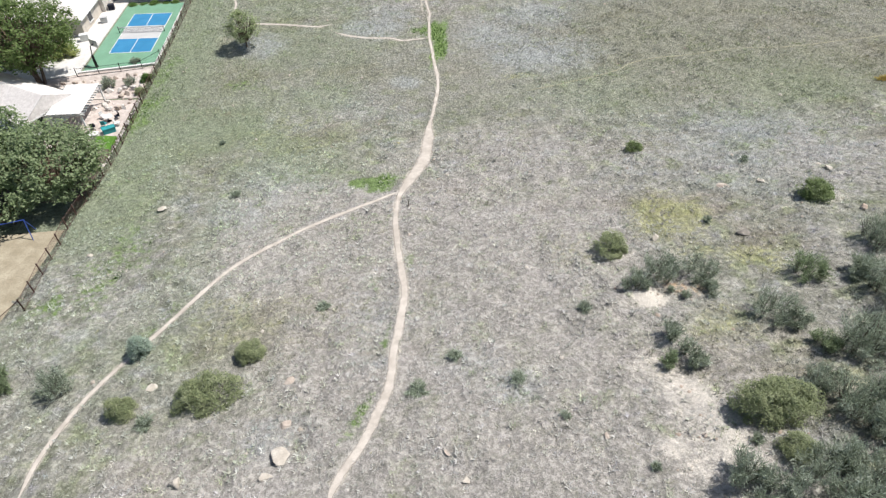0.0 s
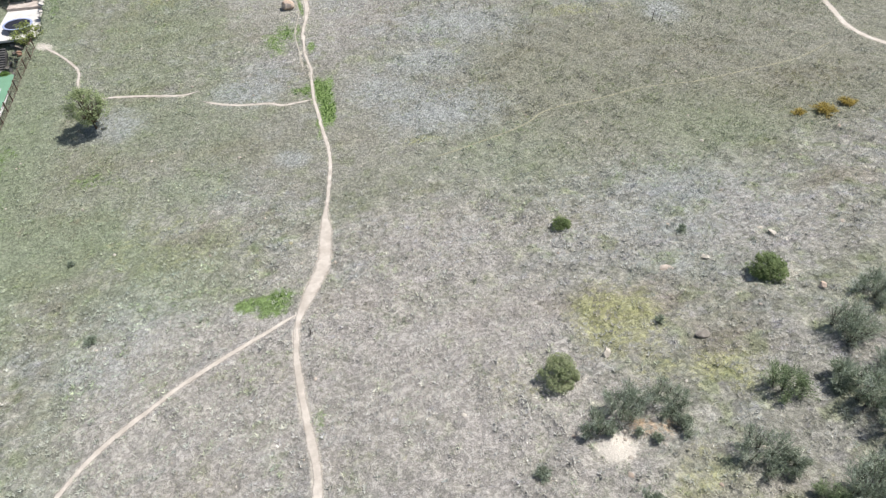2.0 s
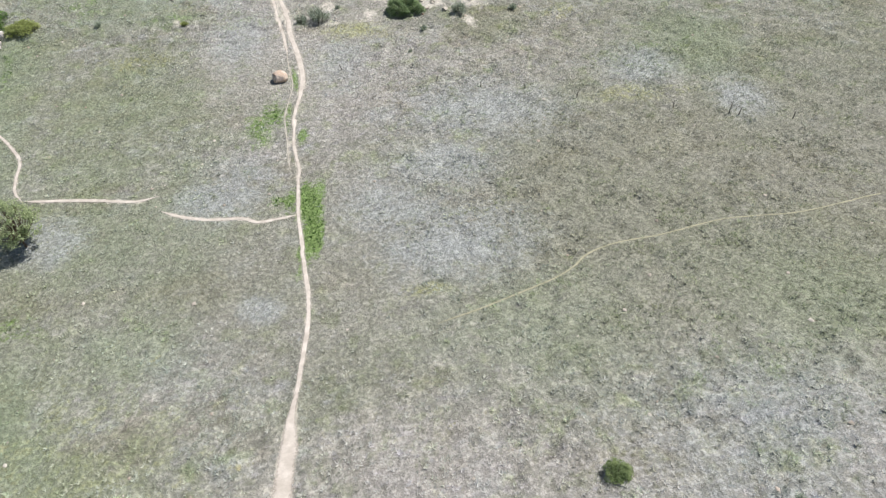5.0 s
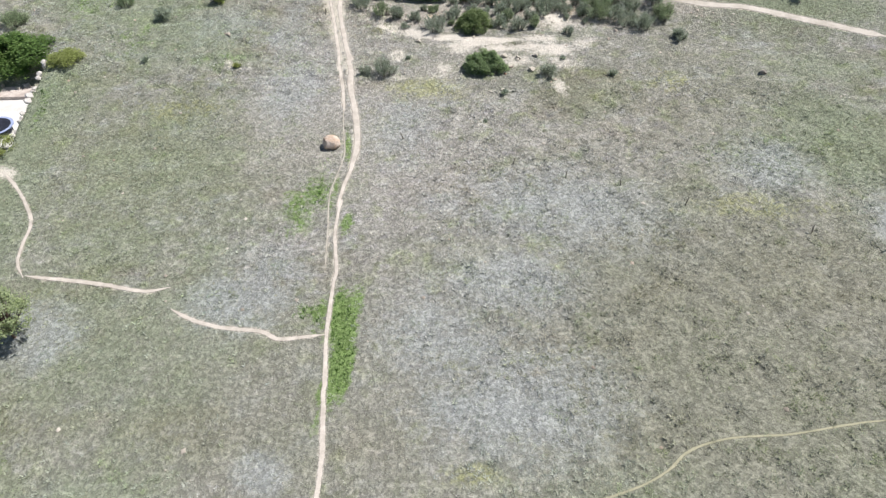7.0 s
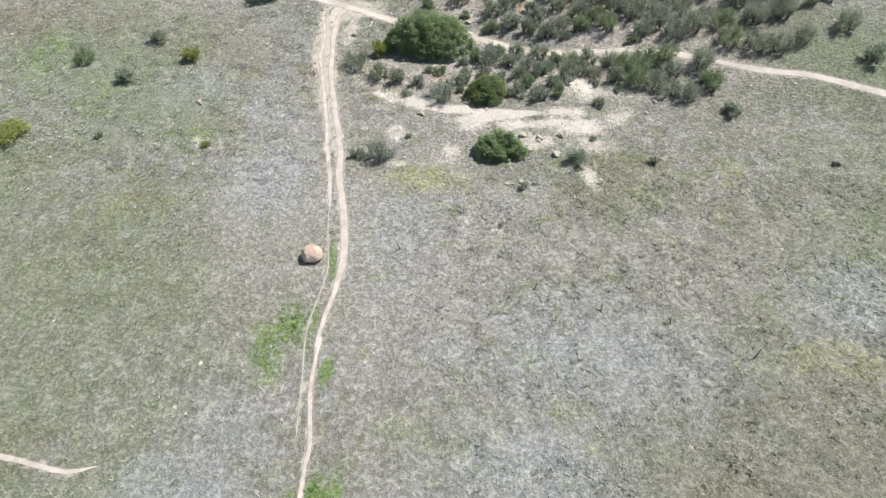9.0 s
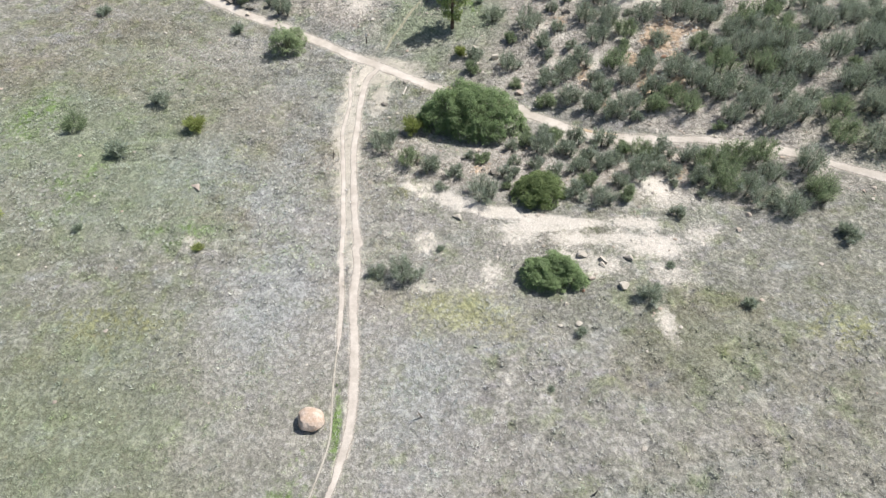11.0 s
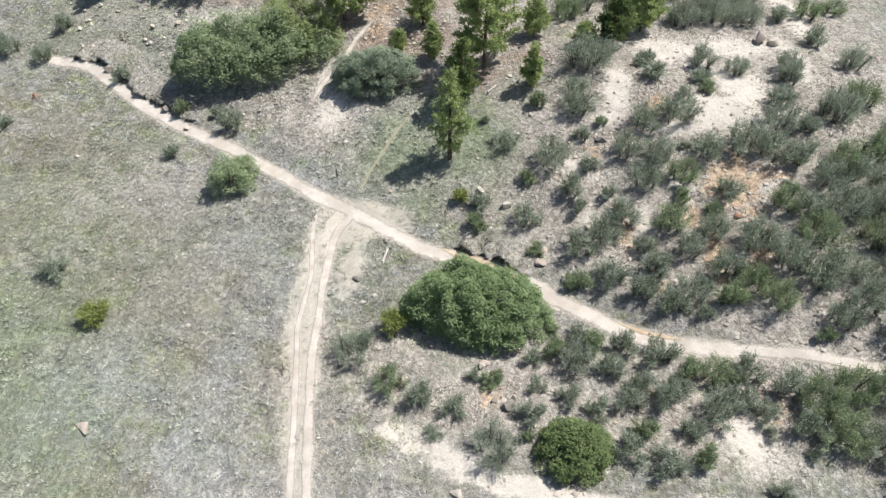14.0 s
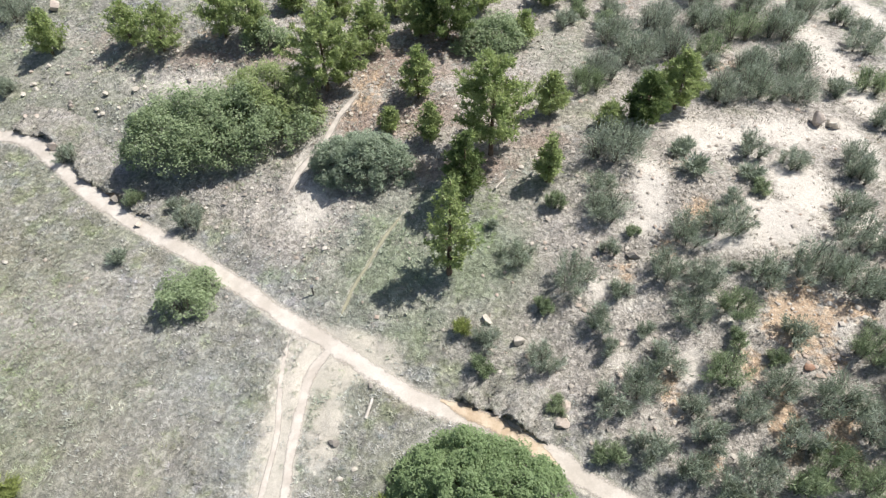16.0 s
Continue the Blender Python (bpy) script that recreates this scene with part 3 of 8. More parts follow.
patch("fresh", 22.2, 179.5, 4.3, 5.1, 1.0, amount=0.5)
patch("fresh", -21.6, 149.7, 6.3, 6.4, 0.0, amount=0.7)
patch("fresh", -12.7, 125.2, 5.6, 2.4, 1.0, amount=0.7)
patch("fresh", -17.5, 130.5, 9.9, 7.3, -0.0, amount=0.75)
patch("fresh", -30.6, 141.7, 7.5, 8.4, -0.0, amount=0.7)
patch("fresh", -23.8, 137.1, 11.2, 9.0, -4.0, amount=0.7)
patch("fresh", -10.2, 107.0, 8.4, 4.3, -5.0, amount=0.6)
patch("fresh", -20.0, 96.5, 6.6, 4.6, -5.0, amount=0.6)
patch("fresh", -9.1, 84.1, 7.1, 4.7, -5.0, amount=0.5)
patch("fresh", -16.2, 105.7, 13.0, 11.3, -16.0, amount=0.7)
patch("fresh", -8.7, 84.5, 7.4, 5.7, -17.0, amount=0.5)
patch("fresh", -21.1, 68.4, 11.9, 8.4, -11.0, amount=0.6)
patch("fresh", -26.9, 39.6, 6.6, 7.3, -10.0, amount=0.3)
patch("fresh", 22.2, 63.4, 10.4, 7.1, -13.0, amount=0.5)
patch("fresh", 44.5, 61.0, 9.5, 9.2, -15.0, amount=0.6)
patch("fresh", 55.9, 102.2, 6.7, 7.9, -7.0, amount=0.8)
patch("fresh", 59.2, 115.4, 7.5, 4.6, -8.0, amount=0.5)
patch("dust", 5.0, 149.2, 3.0, 1.5, -12.0, amount=1.4)
patch("dust", 3.6, 148.0, 2.2, 1.7, 0.0, amount=1.35)
patch("dust", 1.5, 138.5, 1.5, 10.0, 4.0, amount=1.0)
patch("dust", 2.9, 126.0, 1.0, 8.0, 14.0, amount=0.7)
patch("dust", 3.9, 144.0, 1.1, 3.1, 1.0)
patch("scree", 14.2, 132.4, 10.4, 2.5, 0.0, amount=0.85)
patch("scree", 27.8, 131.6, 9.9, 3.6, -0.0, amount=0.85)
patch("scree", 22.5, 135.3, 8.2, 2.0, -0.0, amount=0.8)
patch("scree", 7.1, 135.8, 3.4, 2.6, 0.0, amount=0.7)
patch("scree", 31.9, 134.0, 6.8, 3.0, -1.0, amount=0.8)
patch("soil", 8.9, 130.3, 1.4, 0.5, 0.0, amount=1.35)
patch("soil", 10.7, 129.3, 1.4, 0.5, 0.0, amount=1.35)
patch("soil", 12.3, 128.4, 1.4, 0.5, 0.0, amount=1.35)
patch("soil", 14.0, 127.6, 1.3, 0.5, 0.0, amount=1.35)
patch("soil", 15.6, 126.9, 1.3, 0.5, 0.0, amount=1.35)
patch("soil", 17.4, 126.5, 1.3, 0.5, 0.0, amount=1.35)
patch("soil", 19.4, 126.1, 1.3, 0.5, 0.0, amount=1.35)
patch("soil", 21.3, 125.8, 1.3, 0.4, 0.0, amount=1.35)
patch("soil", 23.0, 125.5, 1.3, 0.4, 0.0, amount=1.35)
patch("litter", 8.6, 170.2, 4.5, 2.5, -7.0, amount=0.8)
patch("litter", 3.7, 170.2, 2.6, 2.5, -7.0, amount=0.8)
patch("litter", 13.1, 164.2, 4.1, 1.7, -6.0, amount=0.8)
patch("litter", 19.0, 166.0, 2.7, 2.5, -6.0, amount=0.6)
patch("litter", 6.1, 177.2, 6.4, 3.7, -0.0, amount=0.8)
patch("litter", 15.5, 171.1, 2.9, 3.2, 1.0, amount=0.5)
patch("litter", -0.8, 173.3, 2.7, 2.0, -7.0, amount=0.8)
patch("litter", -10.8, 179.8, 9.0, 2.3, -8.0, amount=0.7)
patch("litter", 11.4, 180.2, 4.9, 3.1, 1.0, amount=0.8)
patch("litter", -21.5, 182.4, 5.7, 3.4, -8.0, amount=0.5)
patch("pink", -14.0, 177.5, 9.0, 4.0, -7.0, amount=0.7)
patch("fresh", -26.0, 179.0, 11.0, 6.5, -7.0, amount=0.6)
patch("pink", -6.3, 163.7, 6.1, 2.9, -5.0, amount=0.6)
patch("pink", 0.9, 160.8, 3.3, 3.2, -5.0, amount=0.5)
patch("pink", 7.8, 167.3, 5.8, 3.6, -6.0, amount=0.6)
patch("pink", 16.6, 175.5, 6.2, 6.5, 1.0, amount=0.5)
patch("pink", 20.1, 157.1, 2.4, 3.3, -5.0, amount=0.6)
patch("pink", -27.2, 184.7, 10.0, 3.6, -8.0, amount=0.5)
patch("pink", 21.6, 22.9, 5.1, 3.3, -10.0, amount=0.4)
patch("pink", 9.7, 23.9, 5.9, 4.8, -10.0, amount=0.5)
patch("pink", 4.1, 16.6, 5.1, 2.7, -8.0, amount=0.6)
patch("pink", -8.1, 25.8, 4.1, 3.9, -9.0, amount=0.4)
patch("pink", 34.5, 61.4, 9.7, 7.2, -21.0, amount=0.3)
patch("pink", 39.4, 46.5, 5.5, 7.2, -21.0, amount=0.5)
patch("pink", 21.8, 50.6, 8.1, 4.9, -20.0, amount=0.5)
patch("pink", 5.8, 23.0, 12.9, 9.4, -9.0, amount=0.7)
patch("pink", -6.6, 19.7, 7.2, 4.4, -8.0, amount=0.5)
patch("pink", 13.1, 37.1, 11.3, 6.9, -20.0, amount=0.6)
patch("green", -2.9, 49.6, 1.7, 1.4, 35.0)
patch("green", -4.9, 50.3, 1.8, 0.9, 10.0, amount=0.8)
patch("green", 5.0, 81.7, 0.85, 5.7, -11.0, amount=1.15)
patch("green", 3.1, 85.3, 0.7, 2.3, -11.0, amount=0.7)
patch("green", 1.1, 99.5, 2.3, 5.4, -17.0, amount=0.6)
patch("soil", -31.3, 106.3, 1.9, 0.8, -35.0, amount=0.7)
patch("green", -31.3, 116.5, 0.8, 5.5, 3.0, amount=0.5)
patch("dust", 1.55, 146.5, 1.3, 4.5, 0.0, amount=0.95)
patch("dust", 1.8, 139.0, 1.0, 5.0, 4.0, amount=0.75)
patch("dust", 2.8, 128.0, 1.0, 7.0, 6.0, amount=0.6)
patch("dust", 2.6, 150.2, 2.8, 1.4, -30.0, amount=1.0)
patch("soil", 1.6, 147.6, 1.5, 2.6, 0.0, amount=0.75)
patch("soil", -13.5, 176.0, 7.5, 2.4, -12.0, amount=0.52)
patch("pink", -27.0, 179.0, 9.0, 4.0, -8.0, amount=0.6)
patch("pink", -16.0, 151.0, 11.0, 7.5, -10.0, amount=0.7)
patch("pink", -8.0, 143.0, 6.0, 6.0, 0.0, amount=0.6)
patch("fresh", 7.0, 157.0, 4.6, 6.0, -10.0, amount=0.8)
patch("fresh", 11.0, 160.5, 4.0, 3.0, 0.0, amount=0.8)
patch("brown", -27.0, 157.5, 9.0, 4.5, -15.0, amount=0.7)
patch("brown", -38.0, 160.5, 5.0, 4.0, -10.0, amount=0.6)
patch("brown", -15.5, 148.5, 6.0, 2.6, -10.0, amount=0.65)
patch("brown", -8.5, 139.8, 3.5, 3.5, 0.0, amount=0.6)
patch("brown", -25.0, 149.5, 6.0, 3.0, -10.0, amount=0.5)
patch("gold", 22.5, 38.6, 3.4, 3.6, -15.0, amount=0.75)
patch("gold", 26.0, 31.5, 3.0, 2.6, -15.0, amount=0.55)
patch("soil", 34.3, 38.3, 2.6, 1.4, -10.0, amount=0.55)
patch("soil", 16.3, 33.8, 2.0, 1.0, -10.0, amount=0.55)
patch("green", 0.6, 98.8, 2.1, 3.8, -7.0, amount=0.5)
patch("green", 4.9, 95.9, 0.7, 1.6, -7.0, amount=0.8)
patch("green", 4.5, 84.8, 0.9, 2.9, -7.0, amount=1.1)
patch("green", 5.4, 79.8, 0.7, 2.9, -7.0, amount=1.1)
patch("green", 1.8, 85.7, 2.0, 0.9, -7.0, amount=0.55)
patch("green", -34.2, 69.5, 3.1, 8.6, -10.0, amount=0.55)
patch("green", -33.2, 80.3, 2.1, 6.2, -10.0, amount=0.5)
patch("green", -27.2, 40.5, 3.4, 7.5, -10.0, amount=0.45)
patch("green", -30.7, 35.8, 2.1, 3.4, -10.0, amount=0.5)
patch("green", -21.3, 75.1, 3.3, 2.1, -18.0, amount=0.45)
patch("green", -32.6, 140.7, 3.7, 6.2, -0.0, amount=0.5)
patch("green", -11.4, 124.9, 3.1, 2.8, -0.0, amount=0.44)
patch("green", -24.1, 130.6, 4.4, 4.9, -0.0, amount=0.42)
patch("green", -13.4, 125.2, 3.0, 1.6, 1.0, amount=0.45)
patch("green", -0.4, 35.9, 0.4, 2.4, -11.0, amount=0.4)
patch("green", -2.3, 27.7, 0.4, 2.1, -10.0, amount=0.45)
patch("green", 14.4, 32.6, 0.9, 0.7, -11.0, amount=0.3)
patch("green", 14.4, 159.1, 1.7, 3.0, -5.0, amount=0.45)
patch("green", 76.8, 90.4, 2.1, 2.3, -21.0, amount=0.6)
patch("green", -19.7, 32.5, 1.9, 2.9, -10.0, amount=0.35)
patch("green", 4.55, 107.0, 0.35, 3.2, 3.0, amount=0.75)
patch("green", 3.5, 100.5, 0.3, 3.0, -8.0, amount=0.6)
patch("green", 3.4, 95.5, 0.3, 3.5, 0.0, amount=0.5)
patch("green", -4.0, 20.5, 0.5, 2.6, -25.0, amount=0.6)
patch("green", -2.5, 26.5, 0.4, 2.0, -10.0, amount=0.55)
patch("sage", -4.2, 87.7, 4.2, 3.1, -6.0)
patch("sage", 15.1, 75.4, 3.9, 2.4, -7.0, amount=0.9)
patch("sage", 46.4, 99.0, 4.6, 4.8, -7.0, amount=0.8)
patch("sage", -0.3, 72.8, 1.5, 0.9, -6.0, amount=0.8)
patch("sage", 18.5, 75.8, 6.7, 4.7, -12.0, amount=0.9)
patch("sage", 12.6, 82.7, 4.8, 4.9, -11.0, amount=0.7)
patch("sage", 0.2, 71.9, 1.9, 1.5, -11.0, amount=0.8)
patch("sage", 54.6, 90.1, 3.1, 4.3, -8.0, amount=0.8)
patch("sage", 12.8, 81.3, 3.8, 3.0, -7.0, amount=0.7)
patch("sage", 10.5, 110.2, 3.8, 6.1, -5.0, amount=0.6)
patch("sage", -2.3, 90.6, 3.9, 3.4, -5.0, amount=0.7)
patch("sage", -2.3, 118.1, 4.2, 6.9, -0.0, amount=0.7)
patch("sage", -3.5, 129.0, 3.2, 6.0, -0.0, amount=0.5)
patch("sage", -5.2, 129.2, 3.2, 2.6, 0.0, amount=0.7)
patch("sage", -3.6, 135.7, 2.2, 4.2, 0.0, amount=0.6)
patch("sage", -9.7, 19.3, 2.2, 1.7, -8.0, amount=0.5)
patch("sage", -3.4, 29.7, 2.6, 3.9, -10.0, amount=0.35)
patch("sage", 3.3, 23.9, 2.3, 1.6, -9.0, amount=0.4)
patch("sage", 6.2, 21.4, 1.4, 1.4, -9.0, amount=0.6)
patch("sage", -5.7, 64.4, 6.3, 5.2, -18.0, amount=0.4)
patch("sage", -14.5, 51.3, 4.3, 4.5, -11.0, amount=0.5)
patch("sage", -17.0, 47.1, 4.3, 3.9, -19.0, amount=0.5)
patch("sage", 29.5, 48.3, 4.7, 5.9, -14.0, amount=0.5)
patch("sage", -2.0, 142.1, 3.2, 2.2, 1.0, amount=0.6)
patch("sage", 14.3, 80.4, 5.7, 3.8, -19.0, amount=0.7)
patch("sage", -19.5, 85.4, 2.8, 2.2, -17.0, amount=0.9)
patch("sage", -19.2, 84.0, 1.5, 2.6, -6.0, amount=0.9)
patch("sage", -21.1, 86.0, 3.0, 2.9, -10.0)
patch("sage", 25.5, 95.7, 10.7, 5.0, -18.0, amount=0.8)
patch("sage", 32.3, 49.2, 10.2, 6.5, -20.0, amount=0.5)
patch("sage", 31.5, 42.0, 6.8, 3.7, -19.0, amount=0.45)
patch("sage", 35.5, 52.3, 7.6, 5.0, -24.0, amount=0.6)
patch("sage", -6.4, 148.5, 9.5, 7.0, 1.0, amount=0.55)
patch("sage", 0.9, 142.1, 5.3, 3.0, 1.0, amount=0.5)
patch("sage", -10.4, 132.7, 6.3, 6.0, 0.0, amount=0.5)
patch("sage", 19.1, 87.2, 5.8, 3.8, -6.0, amount=0.8)
patch("gold", 20.9, 38.3, 2.3, 3.4, -12.0, amount=0.9)
patch("gold", 22.6, 33.2, 2.5, 2.4, -12.0, amount=0.5)
patch("gold", 12.8, 116.5, 4.6, 1.9, -5.0, amount=0.75)
patch("gold", 5.7, 122.6, 1.2, 2.0, -5.0, amount=0.3)
patch("gold", -13.0, 114.9, 5.5, 4.4, -0.0, amount=0.3)
patch("brown", -14.0, 115.3, 5.5, 4.0, 0.0, amount=0.45)
patch("gold", 11.5, 115.4, 3.5, 1.6, -0.0, amount=0.6)
patch("gold", -15.0, 115.6, 5.8, 3.4, -5.0, amount=0.35)
patch("fresh", 61.0, 129.0, 12.0, 7.0, -25.0, amount=0.8)
patch("dark", 60.0, 129.0, 12.0, 6.5, -25.0, amount=0.6)
patch("gold", 14.5, 70.5, 2.4, 0.9, -6.0, amount=0.6)
patch("gold", -0.1, 130.3, 7.7, 3.0, -6.0, amount=0.3)
patch("gold", -10.6, 61.1, 10.3, 7.8, -12.0, amount=0.35)
patch("gold", 43.3, 94.1, 8.1, 2.2, -7.0, amount=0.5)
patch("gold", 41.7, 114.7, 2.4, 2.1, -0.0, amount=0.55)
patch("gold", 14.2, 116.0, 4.9, 2.2, -16.0, amount=0.6)
patch("gold", 8.0, 129.7, 1.9, 0.9, 0.0, amount=0.6)
patch("gold", 20.3, 24.8, 2.1, 2.4, -10.0, amount=0.5)
patch("gold", -13.9, 30.9, 4.6, 4.1, -10.0, amount=0.4)
patch("gold", 12.4, 35.3, 2.7, 2.4, -12.0, amount=0.3)
patch("gold", -8.0, 135.7, 3.5, 2.1, 0.0, amount=0.4)
patch("brown", 40.4, 87.6, 10.9, 11.2, -6.0, amount=0.3)
patch("brown", 55.3, 67.9, 12.2, 13.2, -23.0, amount=0.4)
patch("brown", 48.8, 69.6, 14.4, 15.1, -14.0, amount=0.35)
patch("brown", -12.5, 145.8, 4.6, 2.7, 1.0, amount=0.5)
patch("brown", -5.0, 150.3, 5.7, 3.4, 1.0, amount=0.5)
patch("brown", -4.6, 142.4, 4.3, 2.3, 1.0, amount=0.45)
patch("brown", 38.5, 111.4, 5.8, 7.3, -0.0, amount=0.45)
patch("brown", -17.8, 106.4, 18.7, 13.4, -16.0, amount=0.4)
patch("brown", -33.7, 157.0, 14.2, 10.9, 0.0, amount=0.5)
patch("brown", -11.8, 143.7, 7.7, 6.0, 0.0, amount=0.6)
patch("brown", 45.1, 86.0, 7.3, 5.3, -7.0, amount=0.4)
patch("brown", 32.0, 84.8, 5.8, 4.2, -7.0, amount=0.25)
patch("brown", 42.0, 85.0, 7.9, 5.4, -20.0, amount=0.4)
patch("brown", -21.7, 76.8, 5.6, 4.5, -10.0, amount=0.5)
patch("brown", -5.9, 75.6, 4.5, 2.7, -6.0, amount=0.5)
patch("brown", -13.3, 99.2, 7.1, 5.2, -6.0, amount=0.4)
patch("brown", -11.6, 147.6, 6.1, 5.9, 0.0, amount=0.6)
patch("brown", -13.9, 140.0, 4.6, 3.7, 0.0, amount=0.5)
patch("brown", -1.5, 147.7, 2.3, 2.7, 1.0, amount=0.4)
patch("brown", -22.8, 69.7, 7.5, 4.0, -19.0, amount=0.4)

TRAIL_GAP, PATH_GAP, DUSTY = np.full((NY, NX), 9.0), np.full((NY, NX), 9.0), np.zeros((NY, NX))  # how far from the edge of the nearest trail
for name, (width, line) in TRAILS.items():
    FIELD = PATH_GAP if "faint" in name else TRAIL_GAP
    ease = 6.0 if name == "dirt_trail_2" else 1.6
    for k, (x, y) in enumerate(line):
        wide = width * (0.2 + 0.8 * float(smooth(0, ease, 0.3 * k) * smooth(0, ease, 0.3 * (len(line) - 1 - k))))
        i0, i1 = np.clip(((np.array([x - 3, x + 3]) - X0) / STEP).astype(int), 0, NX)
        j0, j1 = np.clip(((np.array([y - 3, y + 3]) - Y0) / STEP).astype(int), 0, NY)
        gap = np.hypot(GX[j0:j1, i0:i1] - x, GY[j0:j1, i0:i1] - y) - wide / 2
        FIELD[j0:j1, i0:i1] = np.minimum(FIELD[j0:j1, i0:i1], gap)
        if "faint" not in name:
            DUSTY[j0:j1, i0:i1] = np.maximum(DUSTY[j0:j1, i0:i1], smooth(0.3, -0.3, gap / (0.2 + 0.6 * wide)))
MASK["dust"] = np.maximum(MASK["dust"], 0.9 * DUSTY)
MASK["scree"] = np.maximum(MASK["scree"], 0.8 * smooth(133.5, 136, 0.5 * GX + 0.866 * GY) * smooth(-25, 5, GX) * smooth(64, 44, GX) * (1 - 0.9 * np.clip(MASK["fresh"], 0, 1)))
MASK["fresh"] = np.maximum(MASK["fresh"], smooth(5, -20, GX) * (0.45 + 0.55 * smooth(38, 62, GY)) * smooth(12, 35, GY) * smooth(152, 138, GY) * (0.25 + 0.75 * smooth(0.36, 0.58, fbm(GX, GY, 13, 3, 61))) * (1 - 0.92 * smooth(110, 124, GY)) * (1 - 0.2 * smooth(78, 88, GY) * smooth(110, 102, GY)))
MASK["fresh"] = np.maximum(MASK["fresh"], 0.95 * smooth(-20, -31, GX) * smooth(36, 48, GY) * smooth(132, 120, GY))
MASK["olive"] = 0.72 * smooth(52, 76, GY + 0.1 * GX) * smooth(96, 82, GY) + 0.45 * smooth(14, 40, GX) * smooth(50, 70, GY) * smooth(120, 96, GY) + 0.3 * smooth(150, 125, GY) * smooth(105, 125, GY) * smooth(0, -25, GX)
DRIFT = 0.35 + 0.65 * smooth(0.38, 0.6, fbm(GX, GY, 15, 3, 101))
MASK["dark"] = np.maximum(MASK["dark"], 0.62 * smooth(12, 34, GX + 0.15 * (GY - 60)) * smooth(58, 68, GY + 0.12 * GX) * smooth(127, 112, GY + 0.1 * GX) * DRIFT)
MASK["dark"] = np.maximum(MASK["dark"], 0.22 * smooth(3, -9, GX) * smooth(68, 82, GY) * smooth(118, 106, GY) * (0.5 + 0.5 * smooth(0.36, 0.56, fbm(GX, GY, 9, 3, 121))))
MASK["fresh"] = np.maximum(MASK["fresh"], 0.55 * smooth(1, -8, GX) * smooth(66, 80, GY) * smooth(118, 108, GY) * (0.55 + 0.45 * smooth(0.36, 0.56, fbm(GX, GY, 7, 3, 122))))
WX, WY = GX + 22 * (fbm(GX, GY, 14, 3, 111) - 0.5), GY + 22 * (fbm(GX, GY, 14, 3, 112) - 0.5)
MASK["pink"] = np.maximum(MASK["pink"], 0.7 * smooth(-24, -10, WX) * smooth(24, 12, WX) * smooth(58, 46, WY))
MASK["pink"] = np.maximum(MASK["pink"], 0.5 * smooth(-14, -3, WX) * smooth(24, 14, WX) * smooth(150, 138, WY) * (1 - 0.75 * smooth(56, 66, WY) * smooth(106, 92, WY)))
MASK["pink"] = np.maximum(MASK["pink"], 0.32 * smooth(10, 18, WX) * smooth(48, 36, WX) * smooth(88, 98, WY) * smooth(122, 114, WY))
LOT = smooth(-0.1, -0.8, GX - edge_x(GY)) * smooth(31, 36, GY) * smooth(131, 125, GY)


def at_grid(field, x, y):
    i = np.clip(((np.asarray(x) - X0) / STEP + 0.5).astype(int), 0, NX - 1)
    j = np.clip(((np.asarray(y) - Y0) / STEP + 0.5).astype(int), 0, NY - 1)
    return field[j, i]


ROUGH = 0.2 * (fbm(GX, GY, 1.5, 2, 3) - 0.5) + 0.45 * (fbm(GX, GY, 9, 2, 5) - 0.5)
LUMPY = np.maximum(smooth(68, 56, GY), smooth(112, 122, GY) * smooth(16, 6, GX))
LUMPY = np.maximum(LUMPY, 0.9 * smooth(8, 17, GX) * smooth(54, 64, GY) * smooth(126, 117, GY + 0.12 * GX))
LUMPY = np.maximum(LUMPY, 0.5 * smooth(2, -6, GX))
ROUGH += 0.6 * LUMPY * (fbm(GX, GY, 1.1, 2, 33) - 0.5)
ROUGH += 0.8 * MASK["clay"] * (fbm(GX, GY, 2.4, 3, 8) - 0.5)
ROUGH += 0.4 * MASK["scree"] * (fbm(GX, GY, 1.3, 2, 14) - 0.5)
ROUGH = (ROUGH * smooth(-0.2, 0.9, TRAIL_GAP) * smooth(-0.1, 0.8, PATH_GAP) - 0.012 * smooth(0.0, -0.3, TRAIL_GAP)) * (1 - LOT)


def surface(x, y):
    """The ground as it lies, small bumps and all."""
    x, y = np.asarray(x, float), np.asarray(y, float)
    u, v = np.clip((x - X0) / STEP, 0, NX - 1.001), np.clip((y - Y0) / STEP, 0, NY - 1.001)
    i, j = u.astype(int), v.astype(int)
    u, v = u - i, v - j
    r = (ROUGH[j, i] * (1 - u) + ROUGH[j, i + 1] * u) * (1 - v) + (ROUGH[j + 1, i] * (1 - u) + ROUGH[j + 1, i + 1] * u) * v
    inside = (x > X0) & (x < X1) & (y > Y0) & (y < Y1)
    return height(x, y) + r * inside


